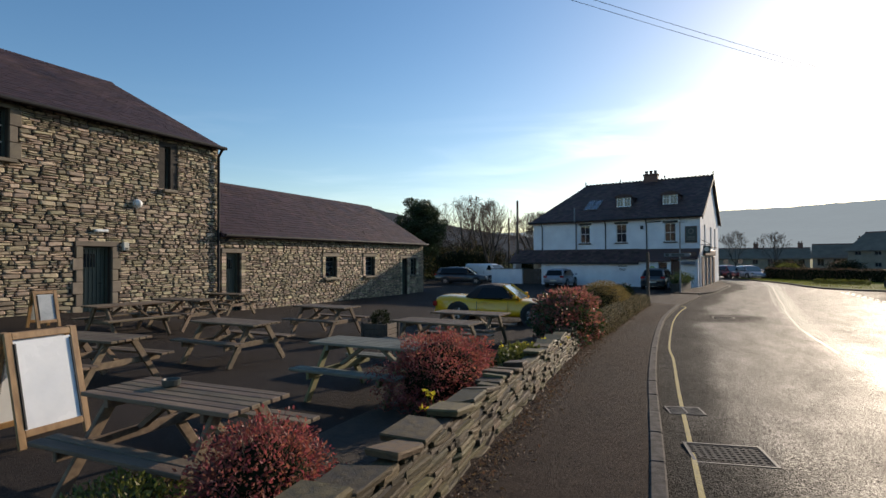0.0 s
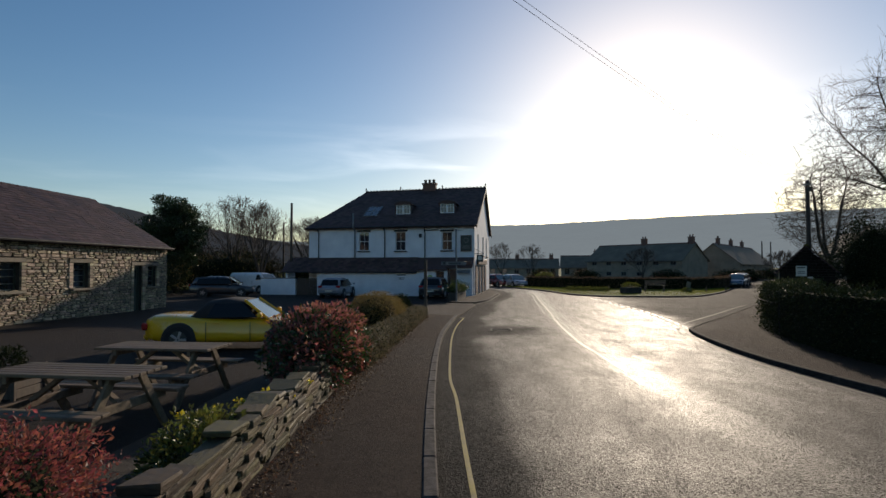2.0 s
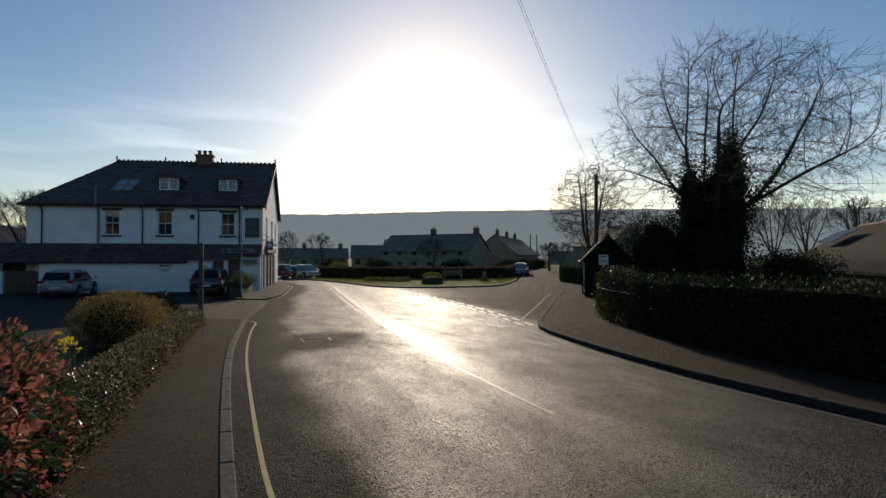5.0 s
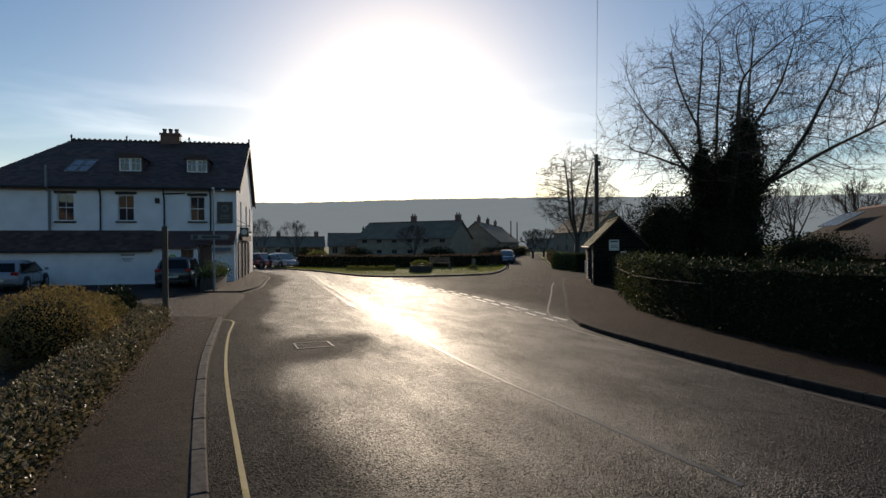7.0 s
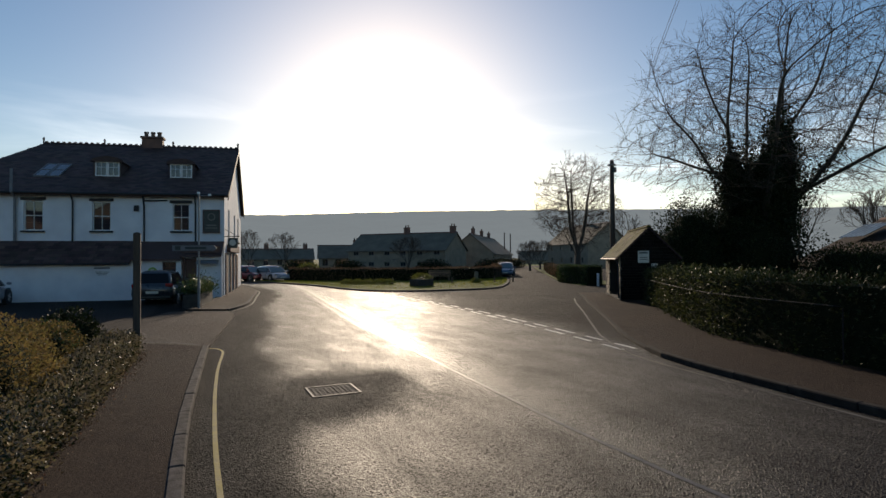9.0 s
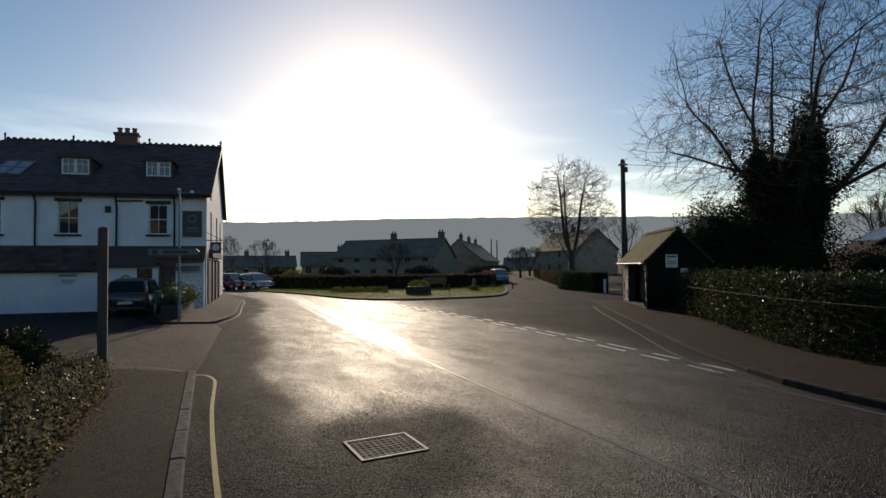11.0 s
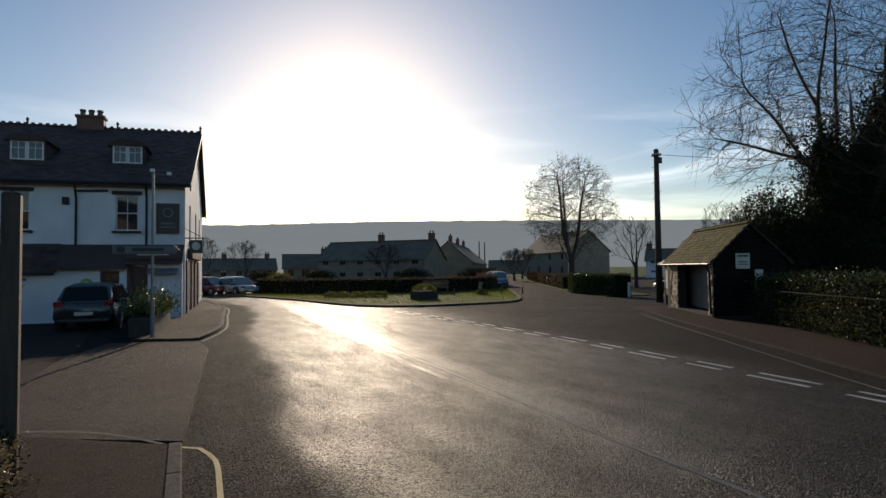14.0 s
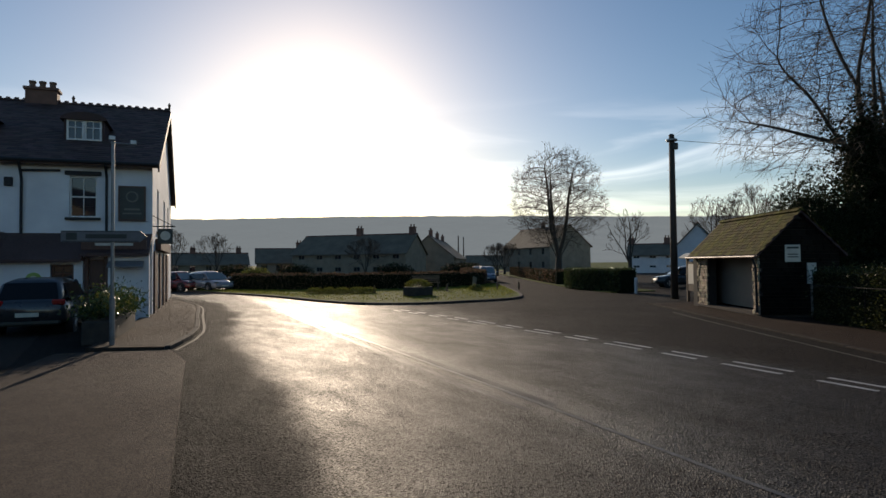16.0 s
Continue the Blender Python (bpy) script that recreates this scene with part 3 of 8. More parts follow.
def sash_window(parent, x, z0, z1, wide, place, bars=(2, 2), depth=0.12, sill=True, frame_mat=None, lintel=None):
    """A window in a wall: frame, meeting rail, glazing bars, panes, sill. place turns local (across, out, up) into the building's axes."""
    fm = frame_mat or WHITE_PAINT
    win = new("window")
    win.parent = parent
    tagged(win, "dark-paned window with a painted wooden frame")
    t = 0.06
    b = Build()
    h, zc = z1 - z0, (z0 + z1) / 2
    b.box(x - wide / 2 + t / 2, -depth, zc, t, 0.07, h, place, 0.006)
    b.box(x + wide / 2 - t / 2, -depth, zc, t, 0.07, h, place, 0.006)
    b.box(x, -depth, z0 + t / 2, wide - 2 * t, 0.07, t, place, 0.006)
    b.box(x, -depth, z1 - t / 2, wide - 2 * t, 0.07, t, place, 0.006)
    part("window_frame", b, fm, win)
    part("meeting_rail", Build().box(x, -depth + 0.005, zc, wide - 2 * t, 0.06, 0.05, place, 0.006), fm, win)
    for i in range(1, bars[0]):
        part("glazing_bar", Build().box(x - wide / 2 + t + (wide - 2 * t) * i / bars[0], -depth, zc, 0.025, 0.04, h - 2 * t, place), fm, win)
    for i in range(bars[1]):
        hh = (h - 2 * t) / bars[1]
        part("pane", Build().box(x, -depth - 0.012, z0 + t + hh * (i + 0.5), wide - 2 * t - 0.004, 0.008, hh - 0.004, place), GLASS, win)
    if sill:
        part("sill", Build().box(x, 0.05, z0 - 0.05, wide + 0.22, 0.16, 0.09, place, 0.012), BLACK_PAINT if lintel else DRESSED, win)
    if lintel:
        part("lintel", Build().box(x, 0.03, z1 + 0.09, wide + 0.26, 0.08, 0.15, place, 0.012), lintel, win)
    return win


CURTAIN = material("pale_curtain", (0.3, 0.27, 0.22), (0.5, 0.46, 0.38), 3, (0.8, 0.95), 0.3, 20, stretch=(8, 8, 0.4))
BRICK_RED = material("weathered_red_brick", (0.12, 0.058, 0.043), (0.23, 0.12, 0.088), 3, (0.7, 0.9), 0.4, 40)
TERRACOTTA = material("chimney_pot_clay", (0.13, 0.07, 0.05), (0.22, 0.13, 0.09), 4, (0.6, 0.8), 0.2, 40)
BROWN_WOOD = material("brown_stained_wood", (0.06, 0.026, 0.018), (0.13, 0.056, 0.036), 3, (0.45, 0.65), 0.2, 30, stretch=(5, 5, 0.6))
SIGN_DARK = material("dark_sign_board", (0.03, 0.035, 0.03), (0.06, 0.065, 0.055), 4, (0.4, 0.6), 0.1, 50)
SIGN_DULL = material("dull_sign_paint", (0.14, 0.14, 0.12), (0.22, 0.21, 0.18), 5, (0.5, 0.7), 0.1, 50)
SIGN_PALE = material("pale_sign_paint", (0.45, 0.44, 0.38), (0.62, 0.6, 0.52), 5, (0.45, 0.6), 0.1, 50)
GREEN_SIGN = material("green_sign_paint", (0.2, 0.34, 0.08), (0.3, 0.46, 0.12), 5, (0.4, 0.6), 0.05, 50)
LEAD = material("grey_lead", (0.12, 0.125, 0.135), (0.22, 0.225, 0.235), 3, (0.4, 0.6), 0.15, 30)
GALVANISED = material("galvanised_steel", (0.2, 0.205, 0.21), (0.33, 0.335, 0.34), 6, (0.35, 0.55), 0.1, 60, metal=0.7)

# ---- the white inn ----
INN_SLATE = material("maroon_roof_slate", (0.055, 0.032, 0.029), (0.115, 0.072, 0.064), 0.9, (0.65, 0.88), 0.3, 18, vary=0.2, spec=0.25)
INN_BITS = material("maroon_roof_slate_bits", (0.055, 0.032, 0.029), (0.115, 0.072, 0.064), 0.9, (0.65, 0.88), 0.3, 18, vary=0.34, island=True, spec=0.25)
HU, HW = Vector((-math.cos(radians(13)), math.sin(radians(13)), 0)), Vector((math.sin(radians(8)), math.cos(radians(8)), 0))
HM = Matrix(((HU.x, HW.x, 0, 0), (HU.y, HW.y, 0, 0), (0, 0, 1, 0), (0, 0, 0, 1)))
inn = thing("inn", "white rendered two-storey inn with a hipped slate roof", "house", pose(0.92, 45.8, 0))
IN_FRONT = HM @ Matrix(((1, 0, 0, 0), (0, -1, 0, 0), (0, 0, 1, 0), (0, 0, 0, 1)))
LONG, DEEP, EAVE, RIDGE, BASE = 14.1, 13.0, 4.78, 8.74, -1.0
upper = [(8.72, 9.6, 2.84, 4.38), (5.58, 6.46, 2.84, 4.36), (1.75, 2.6, 2.84, 4.3)]
lower = [(0.25, 1.9, -0.72, 1.3)]
hw = wall_cells(Build(), 0, LONG, BASE, EAVE, upper + lower, 0, 0.4, "x")
wb = Build()
wb.v, wb.f = [tuple(HM @ Vector(p)) for p in hw.v], hw.f
part("wall", wb, RENDERED, inn)
side_open = [(2.0, 3.2, -0.7, 1.6), (4.2, 5.6, -0.7, 1.6), (6.8, 8.0, -0.7, 1.6), (2.2, 3.2, 2.5, 4.2), (6.2, 7.4, 2.5, 4.2), (9.5, 10.5, 2.5, 4.2)]
ws = wall_cells(Build(), 0.4, DEEP, BASE, EAVE, side_open, 0.0, 0.4, "y")
b = Build()
b.v, b.f = [tuple(HM @ Vector(p)) for p in ws.v], ws.f
b.prism([(0.2, EAVE), (7.6, RIDGE - 0.25), (DEEP - 0.2, EAVE)], 0.0, 0.3, "x", HM)
part("wall", b, RENDERED, inn)
part("wall", Build().box(LONG - 0.2, DEEP / 2 + 0.2, (EAVE + BASE) / 2, 0.4, DEEP - 0.4, EAVE - BASE, HM).box(LONG / 2, DEEP - 0.2, (EAVE + BASE) / 2, LONG - 0.8, 0.4, EAVE - BASE, HM), RENDERED, inn)
part("floor", Build().box(LONG / 2, DEEP / 2, 2.3, LONG - 0.9, DEEP - 0.9, 0.25, HM).box(LONG / 2, 3.6, 0.9, LONG - 0.9, 0.15, 7.5, HM), CURTAIN, inn)
e0, e1, r0, r1, rb = -0.22, LONG + 0.3, -0.22, 11.5, 6.6
ef, eb, ez, rz = -0.38, DEEP + 0.35, EAVE - 0.02, RIDGE
roof = Build()
pts = [(e0, ef, ez), (e1, ef, ez), (e1, eb, ez), (e0, eb, ez), (r0, rb + 1.0, rz), (r1, rb + 1.0, rz)]
low = [(x, y, z - 0.14) for x, y, z in pts]
roof.add(pts + low, [(0, 1, 5, 4), (1, 2, 5), (2, 3, 4, 5), (6, 7, 11, 10), (7, 8, 11), (8, 9, 10, 11), (0, 6, 7, 1), (1, 7, 8, 2), (2, 8, 9, 3), (0, 4, 10, 6), (4, 3, 9, 10)], HM)
roof_ob = part("roof", roof, INN_SLATE, inn, "dull maroon slate roof")
rise = math.hypot(rb + 1.0 - ef, rz - ez)
slates(roof_ob, (e0, ef, ez), (1, 0, 0), (0, rb + 1.0 - ef, rz - ez), e1 - e0, rise, lambda u, v: u > 0.02 and u + 0.1 < (e1 - e0) - (e1 - r1) * v / rise, 0.32, 0.25, HM, 3, mat=INN_BITS)
rt = Build()
for i in range(36):
    x = r0 + (r1 - r0) * (i + 0.5) / 36
    rt.prism([(rb + 0.87, rz - 0.02), (rb + 1.0, rz + 0.09), (rb + 1.13, rz - 0.02)], x - 0.155, x + 0.155, "x", HM)
    rt.box(x, rb + 1.0, rz + 0.11, 0.17, 0.03, 0.09, HM)
part("ridge_tiles", rt, INN_SLATE, roof_ob)
for x in (r0 + 0.05, 3.9, 8.0, r1):
    part("finial", Build().tube([(x, rb + 1.0, rz), (x, rb + 1.0, rz + 0.24), (x, rb + 1.0, rz + 0.3), (x, rb + 1.0, rz + 0.42)], [0.05, 0.05, 0.08, 0.02], 8, m=HM), TERRACOTTA, roof_ob)
for s0, s1 in (((e0 - 0.03, ef, ez), (e0 - 0.03, rb + 1.0, rz)), ((e0 - 0.03, rb + 1.0, rz), (e0 - 0.03, eb, ez))):
    part("bargeboard", Build().add([s0, s1, (s1[0], s1[1], s1[2] - 0.28), (s0[0], s0[1], s0[2] - 0.28)] + [(p[0] + 0.05, p[1], p[2]) for p in (s0, s1, (s1[0], s1[1], s1[2] - 0.28), (s0[0], s0[1], s0[2] - 0.28))],
         [(0, 1, 2, 3), (7, 6, 5, 4), (0, 4, 5, 1), (1, 5, 6, 2), (2, 6, 7, 3), (3, 7, 4, 0)], HM), BLACK_PAINT, inn)
part("gutter", Build().tube([(e0, ef - 0.06, ez - 0.02), (e1, ef - 0.06, ez - 0.02)], 0.06, 8, m=HM), BLACK_PAINT, inn)
for x, zt, zb in ((13.2, 4.6, 2.3), (7.35, 4.6, 2.25), (3.98, 4.4, 2.25), (1.45, 4.5, 2.25)):
    part("downpipe", Build().tube([(x, ef - 0.04, ez - 0.05), (x, -0.07, zt - 0.25), (x, -0.07, zb)], 0.045, 8, m=HM), BLACK_PAINT, inn)
part("downpipe", Build().tube([(3.98, -0.07, 4.42), (2.85, -0.07, 4.46)], 0.04, 8, m=HM), BLACK_PAINT, inn)
part("vent_pipe", Build().tube([(9.95, -0.1, 2.3), (9.95, -0.1, 4.5), (9.95, ef - 0.12, 4.75), (9.95, ef - 0.12, 5.9)], 0.07, 8, m=HM), LEAD, inn)
for x0, x1, z0, z1 in upper:
    w = sash_window(inn, (x0 + x1) / 2, z0, z1, x1 - x0, IN_FRONT, (2, 4), lintel=BLACK_PAINT)
    part("curtain", Build().box((x0 + x1) / 2, -0.3, z1 - 0.22, x1 - x0, 0.02, 0.45, IN_FRONT), CURTAIN, w)
part("alarm_box", Build().box(4.35, 0.06, 4.02, 0.24, 0.12, 0.3, IN_FRONT, 0.02), BLACK_PAINT, inn)
IN_SIDE = HM @ Matrix(((0, -1, 0, 0), (1, 0, 0, 0), (0, 0, 1, 0), (0, 0, 0, 1)))
for y0, y1, z0, z1 in side_open:
    sash_window(inn, (y0 + y1) / 2, z0, z1, y1 - y0, IN_SIDE, (2, 2), frame_mat=BROWN_WOOD if z0 < 0 else WHITE_PAINT, sill=z0 > 0)
part("fascia", Build().box(-0.1, 5.0, 1.95, 0.2, 7.2, 0.45, HM, 0.02), BROWN_WOOD, inn, "brown shop fascia board")
for y0, y1 in ((0.5, 1.95), (3.25, 4.15), (5.65, 6.75), (8.05, 9.2)):
    part("shopfront_panel", Build().box(-0.03, (y0 + y1) / 2, 0.42, 0.06, y1 - y0, 2.5, HM, 0.012), BROWN_WOOD, inn)
chim = part("chimney", Build().box(5.12, 7.6, 8.7, 1.25, 0.6, 1.3, HM, 0.02).box(5.12, 7.6, 9.3, 1.4, 0.74, 0.14, HM, 0.02), BRICK_RED, inn)
for dx in (-0.4, 0.0, 0.4):
    part("chimney_pot", Build().tube([(5.12 + dx, 7.6, 9.35), (5.12 + dx, 7.6, 9.6), (5.12 + dx, 7.6, 9.62), (5.12 + dx, 7.6, 9.7)], [0.15, 0.12, 0.16, 0.15], 10, m=HM), TERRACOTTA, chim)


def dormer(x, wide, z0, z1, b0):
    """A small dormer with white casements under its own low slate roof."""
    d = new("dormer")
    d.parent = inn
    tagged(d, "small roof dormer with white casement windows")
    part("cheek", Build().prism([(b0, z0 - 0.1), (b0, z1 + 0.05), (b0 + 1.9, z1 + 0.05)], x - wide / 2 - 0.08, x - wide / 2, "x", HM).prism([(b0, z0 - 0.1), (b0, z1 + 0.05), (b0 + 1.9, z1 + 0.05)], x + wide / 2, x + wide / 2 + 0.08, "x", HM), INN_SLATE, d)
    arch = [(x + (wide / 2 + 0.2) * math.cos(a), z1 - 0.02 + 0.3 * math.sin(a)) for a in np.linspace(0, math.pi, 9)]
    part("roof", Build().prism(arch, b0 - 0.12, b0 + 2.4, "y", HM), INN_SLATE, d)
    for i in range(2):
        xx = x - wide / 2 + wide * (i + 0.5) / 2
        fr = Build()
        w2, h = wide / 2 - 0.01, z1 - z0
        for dx, dz, sx, sz in ((-w2 / 2 + 0.035, 0, 0.07, h), (w2 / 2 - 0.035, 0, 0.07, h), (0, h / 2 - 0.035, w2 - 0.14, 0.07), (0, -h / 2 + 0.035, w2 - 0.14, 0.07), (0, 0, 0.03, h - 0.14), (0, 0.1, w2 - 0.14, 0.03)):
            fr.box(xx + dx, b0 + 0.02, (z0 + z1) / 2 + dz, sx, 0.05, sz, HM)
        cs = part("window_frame", fr, WHITE_PAINT, d)
        part("pane", Build().box(xx, b0 + 0.035, (z0 + z1) / 2, w2 - 0.14, 0.01, h - 0.14, HM), GLASS, cs)


dormer(6.3, 1.24, 5.95, 6.78, 2.0)
dormer(2.5, 1.18, 5.95, 6.75, 2.0)
slope = (RIDGE - EAVE) / (rb + 1.0 - ef)
for x in (8.9, 9.55):
    sk = new("skylight")
    sk.parent = inn
    tagged(sk, "sloping roof window with grey frame")
    mm = HM @ Matrix.Translation((x, 2.7, ez + (2.7 - ef) * slope + 0.05)) @ Matrix.Rotation(math.atan(slope), 4, "X")
    fb = Build().box(-0.27, 0, 0, 0.06, 2.2, 0.1, mm).box(0.27, 0, 0, 0.06, 2.2, 0.1, mm).box(0, 1.07, 0, 0.48, 0.06, 0.1, mm).box(0, -1.07, 0, 0.48, 0.06, 0.1, mm).box(0, 0, 0, 0.48, 0.05, 0.1, mm)
    part("frame", fb, LEAD, sk)
    part("pane", Build().box(0, 0, 0.02, 0.5, 2.1, 0.02, mm), GLASS, sk)

# lean-to along the front, with its pent roof, gate and boundary wall
LF = -1.35
lean = thing("lean_to", "white rendered lean-to with a dark slate pent roof", "outbuilding", pose(0.92, 45.8, 0))
lo = wall_cells(Build(), 1.95, 12.75, BASE, 1.3, [(2.2, 2.85, 0.58, 1.2)], LF, 0.25, "x")
b = Build()
b.v, b.f = [tuple(HM @ Vector(p)) for p in lo.v], lo.f
part("wall", b, RENDERED, lean)
part("wall", Build().box(2.07, LF / 2 + 0.12, 0.15, 0.25, -LF - 0.26, 2.3, HM), RENDERED, lean)
part("wall", Build().box(15.5, LF / 2, 0.15, 0.25, -LF - 0.05, 2.3, HM), RENDERED, lean)
pr = Build()
for x0, x1, zf in ((0.0, 2.0, 1.55), (1.95, 4.3, 1.36), (4.3, 15.9, 1.2)):
    pr.prism([(LF - 0.25, zf), (-0.03, 2.28), (-0.03, 2.16), (LF - 0.25, zf - 0.1)], x0 + (0.003 if x0 > 0 else 0), x1, "x", HM)
pent = part("pent_roof", pr, INN_SLATE, lean, "long dark slate pent roof")
zr = math.hypot(-LF + 0.22, 1.08)
slates(pent, (4.3, LF - 0.25, 1.2), (1, 0, 0), (0, -LF + 0.22, 1.08), 11.6, zr, lambda u, v: 0 < u < 11.3, 0.32, 0.25, HM, 8, mat=INN_BITS)
part("fascia", Build().box(1.0, LF - 0.28, 1.83, 1.9, 0.06, 0.34, HM, 0.01), BROWN_WOOD, lean, "dark brown sign fascia with worn lettering")
part("lettering_bar", Build().box(1.0, LF - 0.318, 1.84, 1.1, 0.01, 0.09, HM), SIGN_PALE, lean)
sash_window(lean, 2.52, 0.6, 1.18, 0.62, IN_FRONT @ Matrix.Translation((0, -LF, 0)), (2, 1), frame_mat=BROWN_WOOD)
part("vent", Build().box(5.6, LF - 0.02, 0.92, 0.7, 0.04, 0.09, HM), LEAD, lean)
for i in range(3):
    part("notice_bar", Build().box(5.6, LF - 0.012, 0.72 - i * 0.07, 0.6 - 0.1 * i, 0.015, 0.025, HM), SIGN_DARK, lean)
part("gutter", Build().tube([(4.3, LF - 0.3, 1.13), (15.9, LF - 0.3, 1.13)], 0.05, 8, m=HM), BLACK_PAINT, lean)
rs = thing("round_sign", "round green sign on the white wall", "sign", pose(0.92, 45.8, 0))
part("disc", Build().tube([(3.3, LF - 0.002, 0.72), (3.3, LF - 0.04, 0.72)], 0.22, 24, m=HM), GREEN_SIGN, rs)
part("emblem", Build().tube([(3.3, LF - 0.04, 0.74), (3.3, LF - 0.05, 0.74)], 0.1, 16, m=HM), SIGN_PALE, rs)
# porch under the pent roof
porch = thing("porch", "white entrance bay with brown door below the pent roof", "porch", pose(0.92, 45.8, 0))
for x in (1.28, 1.85):
    part("post", Build().box(x, LF + 0.1, 0.35, 0.12, 0.12, 2.15, HM, 0.012), BROWN_WOOD, porch)
part("wall", Build().box(0.61, LF + 0.14, 0.25, 1.22, 0.25, 2.5, HM), RENDERED, porch, "white rendered entrance wall")
part("awning", Build().prism([(LF - 0.45, 1.12), (LF - 0.0, 1.3), (LF - 0.0, 1.25), (LF - 0.45, 1.07)], 0.15, 1.2, "x", HM), LEAD, porch, "small grey awning")
part("door", Build().box(1.55, LF + 0.16, 0.3, 0.46, 0.05, 2.05, HM, 0.01), BROWN_WOOD, porch)
gate = thing("gate", "dark boarded wooden yard gate", "gate", pose(0.92, 45.8, 0))
for i in range(11):
    part("board", Build().box(12.86 + i * 0.162, LF, -0.07 + 0.03 * math.sin(i), 0.15, 0.03, 1.4, HM, 0.006), POLE_WOOD, gate)
part("rail", Build().box(13.67, LF + 0.04, 0.35, 1.75, 0.05, 0.1, HM), POLE_WOOD, gate)
part("rail", Build().box(13.67, LF + 0.04, -0.5, 1.75, 0.05, 0.1, HM), POLE_WOOD, gate)
bw = thing("boundary_wall", "white rendered yard wall with flat coping", "wall", pose(0.92, 45.8, 0))
part("wall", Build().box(16.25, LF, -0.2, 3.2, 0.25, 1.6, HM), RENDERED, bw)
part("coping", Build().box(16.25, LF, 0.63, 3.3, 0.34, 0.07, HM, 0.015), LEAD, bw)
wsn = thing("wall_sign", "dark painted inn board with a round emblem", "sign", pose(0.92, 45.8, 0))
part("board", Build().box(0.65, -0.05, 3.36, 0.84, 0.06, 1.2, HM, 0.01), SIGN_DARK, wsn)
part("frame", Build().box(0.24, -0.07, 3.36, 0.05, 0.08, 1.26, HM).box(1.06, -0.07, 3.36, 0.05, 0.08, 1.26, HM).box(0.65, -0.07, 3.96, 0.77, 0.08, 0.05, HM).box(0.65, -0.07, 2.76, 0.77, 0.08, 0.05, HM), BROWN_WOOD, wsn)
part("emblem", Build().tube([(0.65, -0.08, 3.6), (0.65, -0.1, 3.6)], 0.2, 24, m=HM), SIGN_DULL, wsn)
part("emblem", Build().tube([(0.65, -0.1, 3.6), (0.65, -0.108, 3.6)], 0.15, 24, m=HM), SIGN_DARK, wsn)
part("lettering_bar", Build().box(0.65, -0.085, 3.15, 0.5, 0.012, 0.07, HM).box(0.65, -0.085, 3.0, 0.6, 0.012, 0.05, HM), SIGN_DULL, wsn)
hs = thing("hanging_sign", "square painted inn sign on an iron bracket", "sign", pose(0.92, 45.8, 0))
part("bracket", Build().tube([(0.0, 0.1, 2.56), (-0.75, 0.1, 2.56)], 0.022, 8, m=HM).tube([(0.0, 0.1, 2.95), (-0.7, 0.1, 2.57)], 0.012, 6, m=HM), BLACK_PAINT, hs)
part("board", Build().box(-0.42, 0.1, 2.2, 0.5, 0.05, 0.56, HM, 0.012), SIGN_DARK, hs)
part("emblem", Build().tube([(-0.42, 0.07, 2.22), (-0.42, 0.06, 2.22)], 0.17, 20, m=HM), SIGN_PALE, hs)

# ---- stone barns ----
XB = -16.3
METAL_BLACK = material("black_iron_gutter", (0.015, 0.014, 0.015), (0.035, 0.033, 0.035), 5, (0.65, 0.85), 0.15, 50, spec=0.25)


def boarded_door(parent, y0, y1, z0, z1, label, handle=True):
    """A boarded door set back in its opening, with a small barred light."""
    d = new("door")
    d.parent = parent
    tagged(d, label)
    n = 6
    w = (y1 - y0 - 0.16) / n
    for i in range(n):
        part("board", Build().box(XB - 0.24, y0 + 0.08 + w * (i + 0.5), (z0 + z1) / 2 - 0.03, 0.04, w - 0.008, z1 - z0 - 0.08, c=0.006), GREEN_PAINT, d)
    fr = Build().box(XB - 0.22, y0 + 0.04, (z0 + z1) / 2, 0.1, 0.08, z1 - z0).box(XB - 0.22, y1 - 0.04, (z0 + z1) / 2, 0.1, 0.08, z1 - z0).box(XB - 0.22, (y0 + y1) / 2, z1 - 0.04, 0.1, y1 - y0 - 0.16, 0.08)
    part("frame", fr, GREEN_PAINT, d)
    part("pane", Build().box(XB - 0.215, y0 + 0.35, z1 - 0.42, 0.012, 0.34, 0.4), GLASS, d)
    for i in range(3):
        part("bar", Build().box(XB - 0.205, y0 + 0.26 + i * 0.09, z1 - 0.42, 0.012, 0.018, 0.4), GREEN_PAINT, d)
    if handle:
        part("handle", Build().tube([(XB - 0.2, y1 - 0.2, z0 + 1.0), (XB - 0.16, y1 - 0.2, z0 + 1.0), (XB - 0.16, y1 - 0.32, z0 + 1.0)], 0.012, 6), METAL_BLACK, d)


